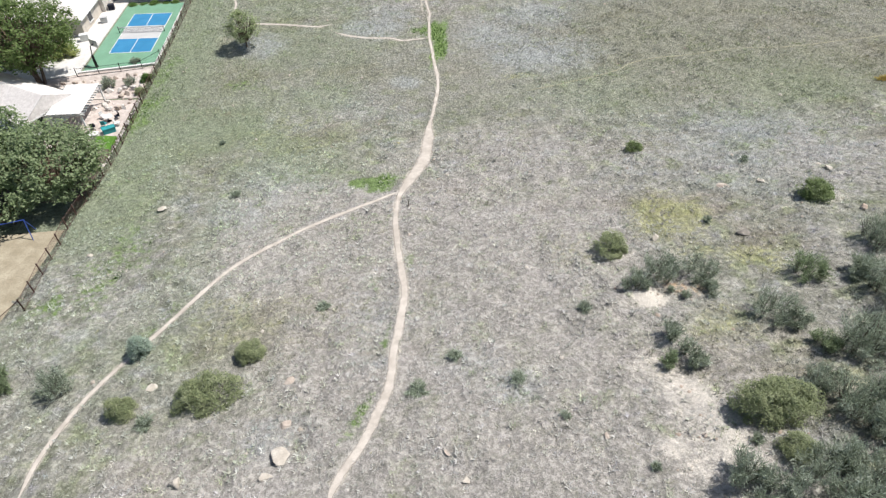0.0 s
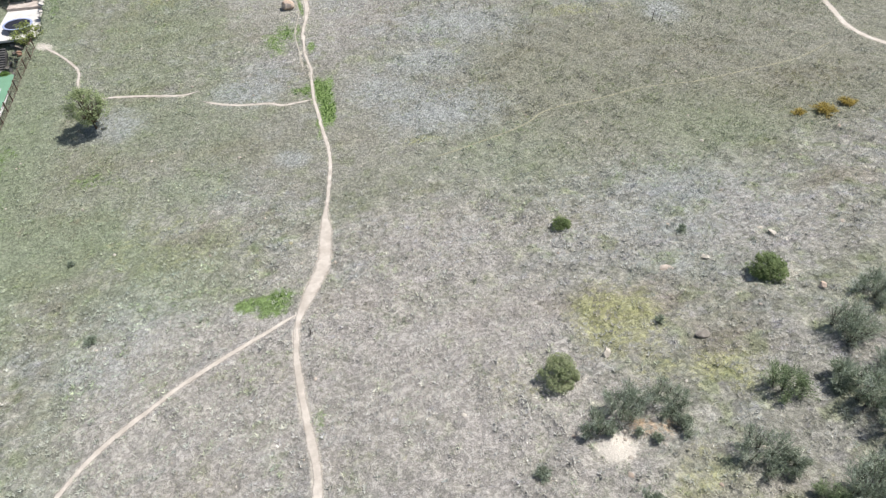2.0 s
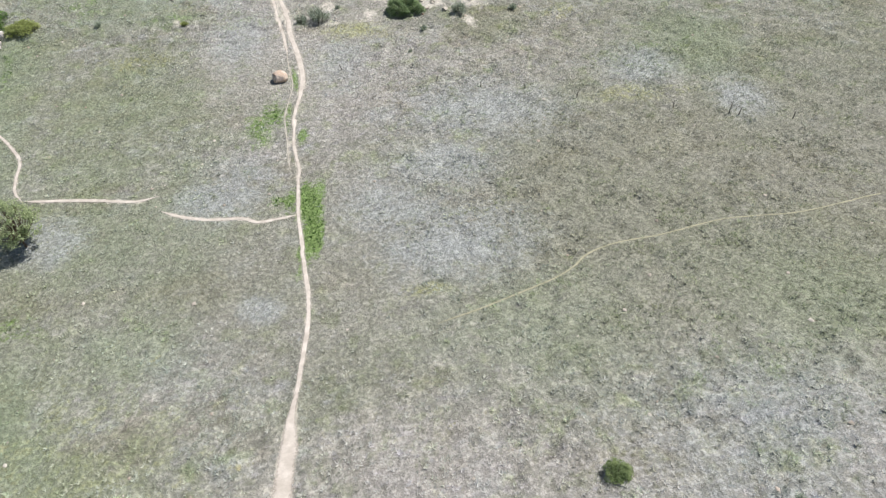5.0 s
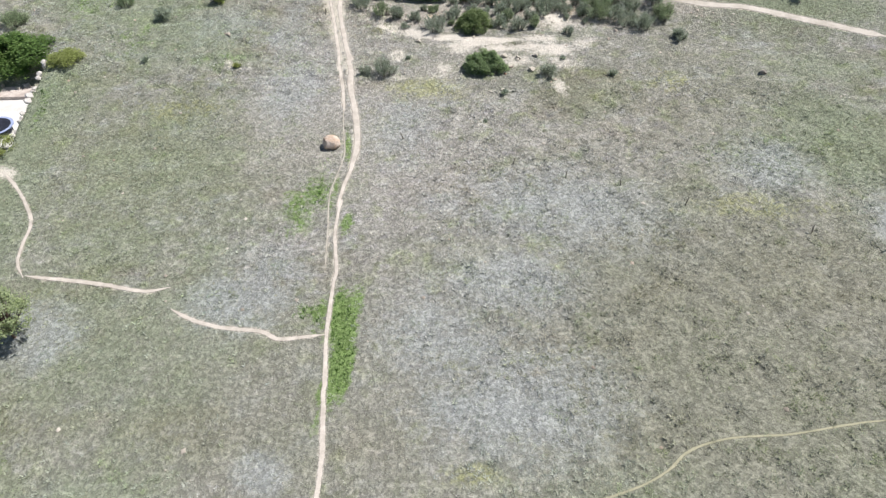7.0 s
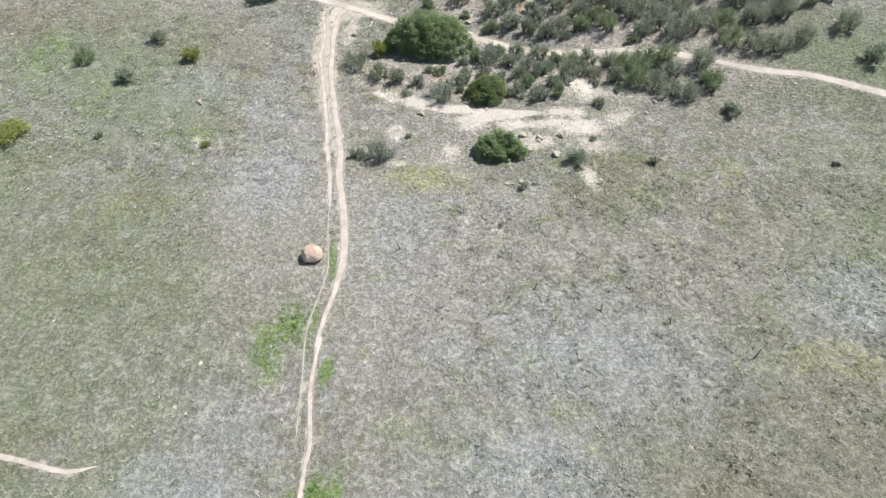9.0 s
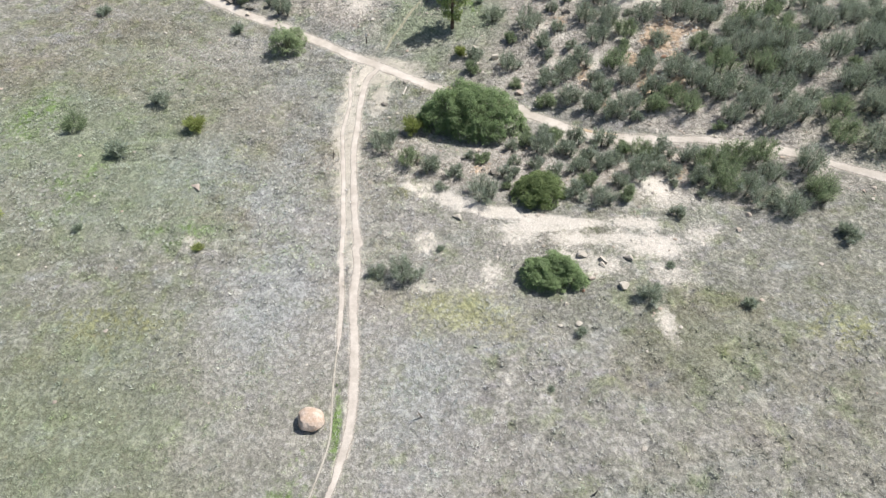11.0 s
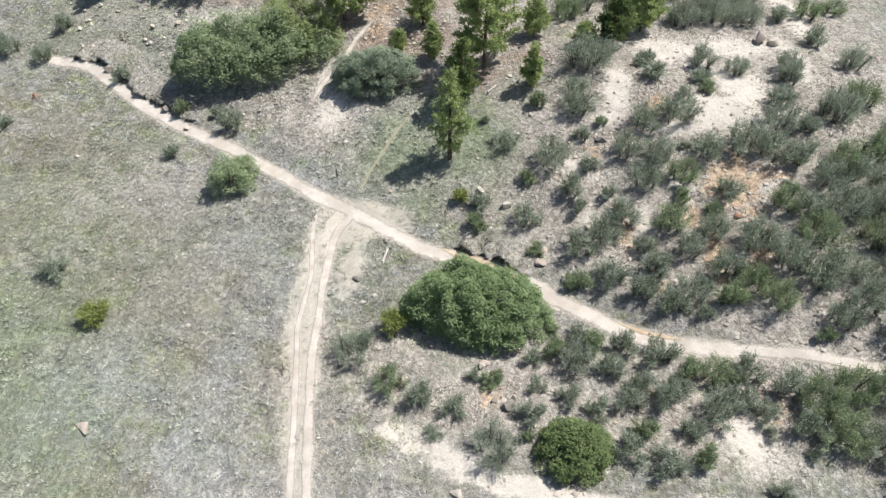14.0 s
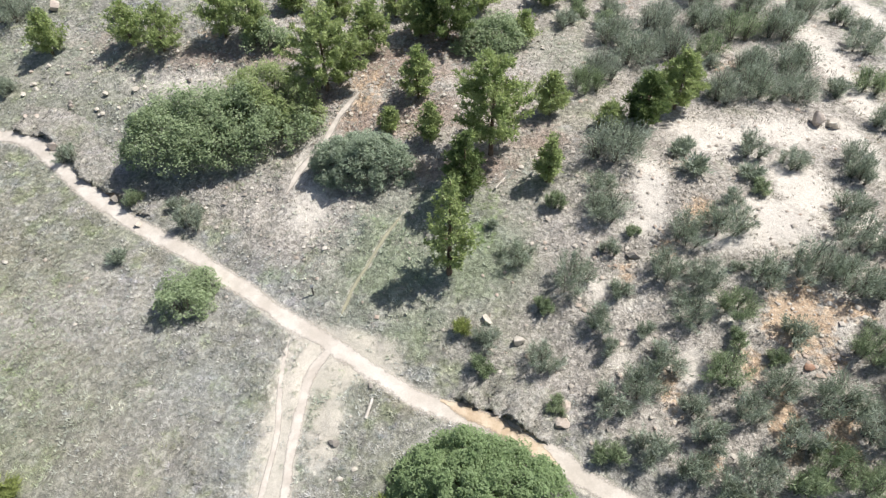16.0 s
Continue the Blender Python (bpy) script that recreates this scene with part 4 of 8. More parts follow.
def build_ground():
    """One sheet: fine near the flight line, coarse out to the horizon."""
    far = [60, 90, 140, 230, 400, 800, 1700, 3500]
    xs = np.concatenate([[X0 - f + 55 for f in far[::-1]], X0 + STEP * np.arange(NX), [X1 + f - 55 for f in far]])
    ys = np.concatenate([[Y0 - f + 55 for f in far[::-1]], Y0 + STEP * np.arange(NY), [Y1 + f - 55 for f in far]])
    x, y = np.meshgrid(xs, ys)
    n = len(far)
    z = height(x, y)
    inner = (slice(n, n + NY), slice(n, n + NX))
    z[inner] += ROUGH
    attrs = {}
    for key, m in MASK.items():
        full = np.zeros_like(z)
        full[inner] = m
        attrs[key] = full.ravel()
    rows, cols = z.shape
    k = np.arange(rows * cols).reshape(rows, cols)
    quads = np.stack([k[:-1, :-1], k[:-1, 1:], k[1:, 1:], k[1:, :-1]], -1).reshape(-1, 4)
    verts = np.stack([x, y, z], -1).reshape(-1, 3)
    me = mesh_from("ground", verts, quads, attrs, True)
    return tagged(part("ground", me, GROUND), "dry grey-green meadow hillside with bare soil patches", "ground", kind="structure")


build_ground()


def build_trail(name, label, material, category="trail", lift=0.02, ease=1.6):
    width, line = TRAILS[name]
    n = len(line)
    d = np.gradient(line, axis=0)
    side = np.stack([d[:, 1], -d[:, 0]], -1) / np.linalg.norm(d, axis=1)[:, None]
    s = np.arange(n) * 0.3
    lanes = np.array([-0.5, -0.38, -0.2, 0.0, 0.2, 0.38, 0.5])
    sink = np.array([-0.012, -0.004, 0.0, 0.004, 0.0, -0.004, -0.012])
    seed = len(name)
    left = width * (0.5 + 0.95 * fbm(s, s * 0, 2.2, 4, seed))
    right = width * (0.5 + 0.95 * fbm(s, s * 0 + 50, 2.2, 4, seed))
    taper = 0.2 + 0.8 * smooth(0, ease, s) * smooth(s[-1], s[-1] - ease, s)
    left, right = 1.32 * left * taper, 1.32 * right * taper
    verts = []
    for lane, dz in zip(lanes, sink):
        w = left if lane < 0 else right
        p = line + side * (lane * w)[:, None]
        z = height(p[:, 0], p[:, 1]) + lift + dz + 0.02 * (value_noise(p[:, 0], p[:, 1], 0.7, 4) - 0.5) * (abs(lane) < 0.45)
        verts.append(np.stack([p[:, 0], p[:, 1], z], -1))
    m = len(lanes)
    k = np.arange(m * n).reshape(m, n)
    quads = np.stack([k[:-1, :-1], k[1:, :-1], k[1:, 1:], k[:-1, 1:]], -1).reshape(-1, 4)
    me = mesh_from(name, np.vstack(verts), quads, {"rim": np.repeat(np.abs(lanes) * 2, n)}, True)
    return tagged(part(name.rstrip("_0123456789"), me, material), label, category, kind="structure")


build_trail("dirt_trail_1", "pale tan dirt footpath worn into the meadow", SOIL, "trail")
build_trail("dirt_trail_2", "pale tan dirt footpath worn into the meadow", SOIL, "trail", 0.026, 6.0)
build_trail("dirt_trail_3", "pale tan dirt footpath worn into the meadow", SOIL, "trail")
build_trail("dirt_trail_4", "pale tan dirt footpath worn into the meadow", SOIL, "trail")
build_trail("dirt_trail_5", "pale tan dirt footpath worn into the meadow", SOIL, "trail")
build_trail("dirt_trail_12", "narrow faint wheel rut beside the footpath", RUT, "trail")
build_trail("dirt_trail_6", "pale tan dirt footpath worn into the meadow", SOIL, "trail")
build_trail("dirt_trail_7", "pale tan dirt footpath worn into the meadow", SOIL, "trail")
build_trail("dirt_trail_8", "pale tan dirt footpath worn into the meadow", SOIL, "trail")
build_trail("dirt_trail_9", "pale tan dirt footpath worn into the meadow", SOIL, "trail")
build_trail("faint_path_1", "faint straw-coloured trodden path in grass", FAINT, "path")
build_trail("dirt_trail_11", "faint pale footpath climbing into the grass", FAINT, "trail")
build_trail("dirt_trail_10", "pale tan dirt footpath worn into the meadow", SOIL, "trail")
build_trail("dirt_road", "wide pale dirt track across the hillside", ROAD, "road")
build_trail("dirt_road_3", "wide pale dirt track across the hillside", ROAD, "road")
build_trail("dirt_road_2", "wide pale dirt track across the hillside", ROAD, "road")
build_trail("clay_bed_1", "orange-tan washed clay on the dirt track", CLAY, "clay", 0.05)
build_trail("clay_bed_2", "orange-tan washed clay on the dirt track", CLAY, "clay", 0.05)


# ---- grass and sage, too many to count ----
def blades(name, rng, px, py, count, spread, tall, wide, material, label, lean=0.9, pz=None):
    """Tufts of splayed blades at the places given."""
    n = len(px)
    x, y = np.repeat(px, count), np.repeat(py, count)
    a = rng.uniform(0, 2 * np.pi, n * count)
    size = np.repeat(rng.uniform(0.6, 1.35, n), count)
    r = spread * size * rng.uniform(0.25, 1.0, n * count)
    h = tall * size * rng.uniform(0.6, 1.1, n * count) * (1.15 - 0.5 * r / (spread * size) * lean)
    w = wide * size * rng.uniform(0.6, 1.3, n * count)
    z = np.repeat(surface(px, py) if pz is None else pz, count) - 0.03
    bx, by = x + 0.35 * r * np.cos(a), y + 0.35 * r * np.sin(a)
    sx, sy = -np.sin(a) * w, np.cos(a) * w
    v = np.stack([np.stack([bx - sx, by - sy, z], -1), np.stack([bx + sx, by + sy, z], -1), np.stack([x + r * np.cos(a), y + r * np.sin(a), z + h], -1)], 1).reshape(-1, 3)
    me = mesh_from(name, v, np.arange(len(v)).reshape(-1, 3))
    return tagged(part(name, me, material), label, "grass", kind="stuff")


def tussocks(name, rng, px, py, radius, tall, material, label, points=8, wide=1.0):
    """Bunch grass: tufts of splayed narrow blades, each tuft with a tone of its own."""
    n = len(px)
    size = rng.uniform(0.6, 1.3, n)[:, None]
    a = 2 * np.pi * (np.arange(points)[None] + rng.uniform(-0.45, 0.45, (n, points))) / points
    r = radius * size * rng.uniform(0.55, 1.3, (n, points))
    h = tall * size * rng.uniform(0.5, 1.2, (n, points))
    w = wide * radius * size * rng.uniform(0.08, 0.17, (n, points))
    z = (surface(px, py) - 0.03)[:, None] + 0 * a
    ca, sa = np.cos(a), np.sin(a)
    root = rng.uniform(0.0, 0.55, (n, points)) * r
    bx, by = px[:, None] + root * ca, py[:, None] + root * sa
    swing = rng.uniform(-0.4, 0.4, (n, points)) * r
    v = np.stack([np.stack([bx + sa * w, by - ca * w, z], -1), np.stack([bx - sa * w, by + ca * w, z], -1),
                  np.stack([px[:, None] + r * ca - swing * sa, py[:, None] + r * sa + swing * ca, z + h], -1)], 2).reshape(-1, 3)
    tint = {key: np.repeat(at_grid(MASK[key], px, py), 3 * points) for key in ("fresh", "pink", "brown", "olive", "sage", "dark")}
    tint["tone"] = np.repeat(rng.uniform(0, 1, n), 3 * points)
    return tagged(part(name, mesh_from(name, v, np.arange(len(v)).reshape(-1, 3), tint), material), label, "grass", kind="stuff")


def sprinkle(rng, n, wanted):
    """Places over the fine ground, kept by the chance that wanted(x, y) gives; none on trails or in the lots."""
    gap = math.sqrt((X1 - X0 - 24) * (Y1 - Y0 - 6) / n)
    x, y = (v.ravel() for v in np.meshgrid(np.arange(X0 + 20, X1 - 4, gap), np.arange(Y0 + 2, Y1 - 4, gap)))
    n = len(x)
    x, y = x + gap * rng.uniform(-0.48, 0.48, n), y + gap * rng.uniform(-0.48, 0.48, n)
    chance = wanted(x, y) * smooth(-0.05, 0.3, at_grid(TRAIL_GAP, x, y)) * smooth(-0.1, 0.25, at_grid(PATH_GAP, x, y)) * (1 - at_grid(LOT, x, y))
    keep = rng.uniform(0, 1, n) < chance * (1 - 0.6 * smooth(0.4, 1.0, at_grid(MASK["dust"], x, y)))
    return x[keep], y[keep]


def wild_ground():
    rng = np.random.default_rng(5)
    g = lambda key: (lambda x, y: at_grid(MASK[key], x, y))
    bare = lambda x, y: 1 - 0.85 * smooth(0.35, 0.8, np.maximum(at_grid(MASK["soil"], x, y) + 1.4 * (fbm(x, y, 1.8, 3, 12) - 0.5), at_grid(MASK["clay"], x, y)))
    lush = lambda x, y: smooth(0.5, 0.95, g("green")(x, y) + 1.2 * (fbm(x, y, 2.2, 3, 31) - 0.5))
    olive = lambda x, y: np.clip(0.1 + 0.5 * g("fresh")(x, y) + 0.5 * g("olive")(x, y) + 0.8 * smooth(0.42, 0.66, fbm(x, y, 16, 3, 44)) + 0.8 * g("gold")(x, y) + 0.5 * g("brown")(x, y), 0, 1)
    seen = lambda x, y: (x < 46 + 0.95 * (y - 20)) & (x < 92 - 0.9 * np.maximum(y - 105, 0) + 0.6 * np.maximum(y - 140, 0))
    spread = lambda x, y: seen(x, y) * (0.55 + 0.45 * smooth(0.3, 0.6, fbm(x, y, 0.8, 2, 21)))
    x, y = sprinkle(rng, 200000, lambda x, y: spread(x, y) * (1 - 0.45 * at_grid(LUMPY, x, y)) * bare(x, y) * (1 - lush(x, y)) * (1 - 0.75 * olive(x, y)) * (1 - 1.2 * g("scree")(x, y)))
    tussocks("dry_grass", rng, x, y, 0.19, 0.15, DRY, "tufts of dry straw-grey bunch grass", 6)
    x, y = sprinkle(rng, 260000, lambda x, y: 0.75 * smooth(112, 122, y) * smooth(133, 130, 0.5 * x + 0.866 * y) * (x < 12) * smooth(0.35, 0.6, fbm(x, y, 2.5, 3, 27)))
    tussocks("straw_grass", rng, x, y, 0.22, 0.17, STRAW_GRASS, "clumps of pale straw and brown bunch grass", 12)
    x, y = sprinkle(rng, 95000, lambda x, y: seen(x, y) * at_grid(LUMPY, x, y) * bare(x, y) * (0.15 + 0.85 * smooth(0.4, 0.6, fbm(x, y, 3.0, 3, 57))))
    tussocks("bunch_grass", rng, x, y, 0.24, 0.2, BUNCH, "large pale clumps of straw-grey bunch grass", 12, 1.25)
    x, y = sprinkle(rng, 110000, lambda x, y: seen(x, y) * olive(x, y) * bare(x, y) * (1 - lush(x, y)) * (1 - 1.1 * g("scree")(x, y)))
    tussocks("olive_grass", rng, x, y, 0.19, 0.12, OLIVE, "tufts of olive-green meadow grass", 5, 1.15)
    x, y = sprinkle(rng, 60000, lambda x, y: seen(x, y) * np.clip(0.03 + g("sage")(x, y), 0, 1) * bare(x, y) * smooth(0.4, 0.6, fbm(x, y, 2.6, 2, 71)))
    tussocks("sagebrush", rng, x, y, 0.22, 0.14, SAGE, "low grey-blue fringed sage clumps", 12)
    x, y = sprinkle(rng, 290000, lambda x, y: seen(x, y) * g("scree")(x, y) * bare(x, y) * smooth(0.3, 0.6, fbm(x, y, 1.6, 3, 83)))
    blades("dead_brush", rng, x, y, 6, 0.34, 0.22, 0.024, BRUSH, "low grey-brown dead brush on stony ground", 1.3)
    blades("bank_brush", rng, *[np.concatenate(v) for v in zip(*(p[:2] for p in BANK_POINTS))], 6, 0.3, 0.22, 0.03, BRUSH, "grey-brown brush hanging over the earth bank", 1.3, np.concatenate([p[2] for p in BANK_POINTS]))
    x, y = sprinkle(rng, 200000, lambda x, y: seen(x, y) * lush(x, y))
    blades("lush_grass", rng, x, y, 5, 0.25, 0.26, 0.04, LUSH, "bright green lush grass by the trail")


# ---- plants ----
def leaf_quads(rng, p, size, up=0.4, out=None):
    """Small diamond leaves at the points p; out: the way that they face, with jitter."""
    n = len(p)
    d = rng.normal(size=(n, 3))
    d[:, 2] += up
    if out is not None:
        d += 0.6 * out
    d /= np.linalg.norm(d, axis=1)[:, None]
    t = np.cross(d, rng.normal(size=(n, 3)))
    t /= np.linalg.norm(t, axis=1)[:, None]
    b = np.cross(d, t)
    s = (size * rng.uniform(0.6, 1.3, n))[:, None]
    v = np.stack([p - t * s, p - b * s * 0.6, p + t * s, p + b * s * 0.6], 1).reshape(-1, 3)
    return v, np.arange(len(v)).reshape(-1, 4)


def stems_mesh(name, lines, r0, r1):
    """Thin three-sided stems, each along a polyline."""
    verts, faces = [], []
    for line in lines:
        line = np.asarray(line)
        m = len(line)
        base = len(verts)
        for k, p in enumerate(line):
            r = r0 + (r1 - r0) * k / (m - 1)
            for q in range(3):
                a = 2.1 * q
                verts.append((p[0] + r * math.cos(a), p[1] + r * math.sin(a), p[2]))
        for k in range(m - 1):
            for q in range(3):
                a, b = base + 3 * k + q, base + 3 * k + (q + 1) % 3
                faces.append((a, b, b + 3, a + 3))
    return mesh_from(name, verts, faces)


def strands(rng, p, d, length, width):
    """Narrow upright leafy twigs from the points p along d."""
    n = len(p)
    d = d / np.linalg.norm(d, axis=1)[:, None]
    t = np.cross(d, rng.normal(size=(n, 3)))
    t /= np.linalg.norm(t, axis=1)[:, None]
    ln, w = (length * rng.uniform(0.6, 1.4, n))[:, None], (width * rng.uniform(0.6, 1.4, n))[:, None]
    v = np.stack([p - t * w, p + t * w, p + d * ln], 1).reshape(-1, 3)
    return v, np.arange(len(v)).reshape(-1, 3)


def wispy_meshes(seed, w, h, stems=38, per=45, leaf=0.0205, clumps=1):
    """An upright many-stemmed shrub, of one fan of stems or of several clumps side by side."""
    rng = np.random.default_rng(seed)
    lines, pts, ways = [], [], []
    lop = rng.uniform(0.7, 1.15, 8)
    hearts = [(0.0, 0.0, 0.5 * w, 1.0)]
    if clumps > 1:
        spin = rng.uniform(0, 6.28)
        hearts = [(r * math.cos(a), r * math.sin(a), q, rng.uniform(0.72, 1.12)) for a, r, q in
                  ((spin + 6.28 * (k + rng.uniform(-0.3, 0.3)) / (clumps - 1), w * (rng.uniform(0.22, 0.36) if clumps < 10 or k % 3 else rng.uniform(0.1, 0.2)), w * (rng.uniform(0.17, 0.25) if clumps < 10 else rng.uniform(0.12, 0.19))) for k in range(clumps - 1))]
        hearts.append((rng.uniform(-0.05, 0.05) * w, rng.uniform(-0.05, 0.05) * w, 0.24 * w, 1.1))
    for k in range(stems):
        cx, cy, reach, tall = hearts[k % len(hearts)]
        a = 2 * np.pi * (k + rng.uniform(0, 0.9)) / stems * 2 * len(hearts)
        r = reach * math.sqrt(rng.uniform(0.02, 1)) * lop[int(a / (2 * np.pi) * 8) % 8]
        top = h * tall * math.sqrt(max(0.12, 1 - (math.hypot(cx + r * math.cos(a), cy + r * math.sin(a)) / (0.62 * w)) ** 2)) * rng.uniform(0.7, 1.1)
        b = np.array([0.75 * cx + 0.18 * r * math.cos(a), 0.75 * cy + 0.18 * r * math.sin(a), -0.05])
        e = np.array([cx + r * math.cos(a), cy + r * math.sin(a), top])
        c = 0.5 * (b + e) + np.array([-0.1 * r * math.cos(a), -0.1 * r * math.sin(a), 0.08 * h])
        lines.append([b, c, e])
        s = rng.uniform(0.12, 1.04, per) ** 0.8
        s = s[:, None]
        q = (1 - s) ** 2 * b + 2 * s * (1 - s) * c + s ** 2 * e
        loose = 0.11 if clumps == 1 else 0.075
        pts.append(q + rng.normal(size=(per, 3)) * [loose * w / 2, loose * w / 2, 0.06 * h])
        ways.append((e - b) / np.linalg.norm(e - b) * [1.4, 1.4, 0.7] + rng.normal(size=(per, 3)) * 0.55)
    v, f = strands(rng, np.vstack(pts), np.vstack(ways), 11.5 * leaf, leaf)
    v[:, 2] = np.maximum(v[:, 2], 0.02)
    return mesh_from("foliage", v, f), stems_mesh("woody_base", lines[::2] if stems > 50 else lines, 0.025, 0.006)


def lobed_meshes(seed, w, d, h, lobe=0.62, per=75, leaf=0.1, density=1.9):
    """A dense shrub or crown of many leafy lobes over an uneven oval."""
    rng = np.random.default_rng(seed)
    n = max(7, int(density * w * d * 0.8 / lobe ** 2))
    lop = fbm(np.arange(24) / 24 * 9.0, np.zeros(24), 2.0, 2, seed)
    pts, outs, lines = [], [], []
    for k in range(n):
        a = rng.uniform(0, 2 * np.pi)
        u = math.sqrt(rng.uniform(0, 1))
        edge = 0.72 + 0.5 * lop[int(a / (2 * np.pi) * 24) % 24]
        x, y = 0.5 * w * u * math.cos(a) * edge, 0.5 * d * u * math.sin(a) * edge
        dome = h * (1 - u ** 2.4) ** 0.5 * (0.74 + 0.46 * float(value_noise(x + 7 * seed, y, max(0.9, 2.2 * lobe), seed)))
        z = max(lobe * 0.35, (dome - lobe * 0.55) * rng.uniform(0.72, 1.12))
        r = lobe * rng.uniform(0.5, 1.25)
        q = rng.normal(size=(per, 3))
        q[:, 2] = np.abs(q[:, 2]) - 0.35
        q /= np.linalg.norm(q, axis=1)[:, None]
        rad = r * rng.uniform(0.72, 1.08, per)[:, None]
        pts.append(np.array([x, y, z]) + q * rad * [1, 1, 0.9])
        outs.append(q)
        if z > lobe * 0.6:
            # foliage also hangs below the upper lobes, so that the shrub is closed to the ground
            m = per // 3
            lo = np.array([x, y, 0]) + np.stack([rng.normal(0, r * 0.5, m), rng.normal(0, r * 0.5, m), rng.uniform(0.03, z, m)], -1)
            pts.append(lo)
            outs.append(rng.normal(size=(m, 3)) * 0.3)
        if k % 3 == 0:
            lines.append([(0.25 * x, 0.25 * y, -0.05), (0.6 * x, 0.6 * y, 0.5 * z), (x, y, z)])
    v, f = leaf_quads(rng, np.vstack(pts), leaf, 2.2, np.vstack(outs))
    v[:, 2] = np.maximum(v[:, 2], 0.02)
    return mesh_from("foliage", v, f), stems_mesh("woody_base", lines, 0.045, 0.012)


KINDS = {}


def plant_kind(key, make, sizes, material, label, category, twig=None):
    KINDS[key] = ([make(k) for k in range(sizes)], material, label, category, twig or TWIG)


plant_kind("mahogany", lambda k: wispy_meshes(100 + k, 2.2, 1.4, 40, 45, 0.0205, 4), 6, MAHOGANY, "wispy grey-green mountain mahogany shrub on dry soil", "shrub")
plant_kind("green_mahogany", lambda k: wispy_meshes(200 + k, 2.2, 1.4, 40, 50, 0.022, 4), 4, MAHOGANY_GREEN, "green upright many-stemmed shrub on dry soil", "shrub")
plant_kind("large_mahogany", lambda k: wispy_meshes(150 + k, 2.2, 1.25, 66, 46, 0.0135, 7), 4, MAHOGANY, "broad wispy grey-green mountain mahogany shrub on dry soil", "shrub")
plant_kind("broad_mahogany", lambda k: wispy_meshes(170 + k, 2.2, 1.05, 112, 46, 0.0095, 12), 4, MAHOGANY, "very broad grey-green thicket of mountain mahogany", "shrub")
plant_kind("broad_green_mahogany", lambda k: wispy_meshes(270 + k, 2.2, 1.05, 112, 46, 0.0095, 12), 2, MAHOGANY_GREEN, "very broad green thicket of many-stemmed shrubs", "shrub")
plant_kind("large_green_mahogany", lambda k: wispy_meshes(250 + k, 2.2, 1.25, 66, 46, 0.014, 7), 3, MAHOGANY_GREEN, "broad green upright many-stemmed shrub on dry soil", "shrub")
plant_kind("olive", lambda k: lobed_meshes(300 + k, 2.2, 2.0, 1.4, 0.34, 110, 0.042), 3, OLIVE_LEAF, "rounded olive-green shrub in dry grass", "shrub")
plant_kind("oak", lambda k: lobed_meshes(400 + k, 2.2, 2.1, 1.5, 0.38, 90, 0.06), 3, OAK, "dense dark green scrub oak bush", "shrub")
plant_kind("dark_oak", lambda k: lobed_meshes(450 + k, 2.2, 2.1, 1.3, 0.36, 100, 0.05), 2, OAK_DARK, "dense dark green scrub oak bush", "shrub")
plant_kind("lime", lambda k: wispy_meshes(500 + k, 2.2, 1.7, 36, 44, 0.036), 3, LIME, "small yellow-green rabbitbrush in dry grass", "shrub")
plant_kind("small", lambda k: wispy_meshes(600 + k, 2.2, 1.4, 24, 26, 0.05), 3, MAHOGANY, "small dark grey-green seedling shrub", "shrub")
plant_kind("juniper", lambda k: lobed_meshes(700 + k, 2.2, 2.1, 1.6, 0.4, 75, 0.065), 3, JUNIPER, "dark green spreading juniper bush", "shrub")
plant_kind("lime_juniper", lambda k: lobed_meshes(800 + k, 2.2, 2.0, 1.3, 0.35, 70, 0.06), 1, LIME, "spreading yellow-green juniper by garden rocks", "shrub")
plant_kind("blue_juniper", lambda k: lobed_meshes(820 + k, 2.2, 2.2, 2.0, 0.36, 80, 0.06), 1, BLUE_JUNIPER, "dense blue-green juniper beside the footpath", "shrub")
plant_kind("flowers", lambda k: wispy_meshes(840 + k, 2.2, 1.2, 32, 40, 0.04), 2, FLOWERS, "orange-yellow flowering rabbitbrush in the meadow", "shrub")
COUNT = [0]


def bush(key, x, y, w, tall=1.0, label="", group=""):
    """A shrub of that kind, w metres wide."""
    if w > 2.9 and "mahogany" in key:
        key = ("broad_" if w > 4.2 else "large_") + key
    meshes, material, words, category, twig = KINDS[key]
    COUNT[0] += 1
    k = COUNT[0]
    leaves, wood = meshes[k % len(meshes)]
    ob = thing("shrub", label or words, category, group=group)
    s = w / 2.2
    ob.matrix_basis = Matrix.LocRotScale((x, y, level(x, y) - 0.03), Euler((0, 0, 2.4 * k)), (s, s, s * tall * (0.9 + 0.2 * ((k * 7) % 10) / 10)))
    part("foliage", leaves, material, ob)
    part("woody_base", wood, twig, ob)
    return ob


def thicket(x, y, w, d, h, turn, material, label, lobe=0.75, leaf=0.1, seed=1, per=105):
    """A large scrub oak clump of its own shape."""
    ob = thing("scrub_oak", label, "shrub", (x, y, level(x, y) - 0.05), turn=turn)
    leaves, wood = lobed_meshes(seed, w, d, h, lobe, per, leaf)
    part("foliage", leaves, material, ob)
    part("woody_base", wood, TWIG, ob)
    return ob


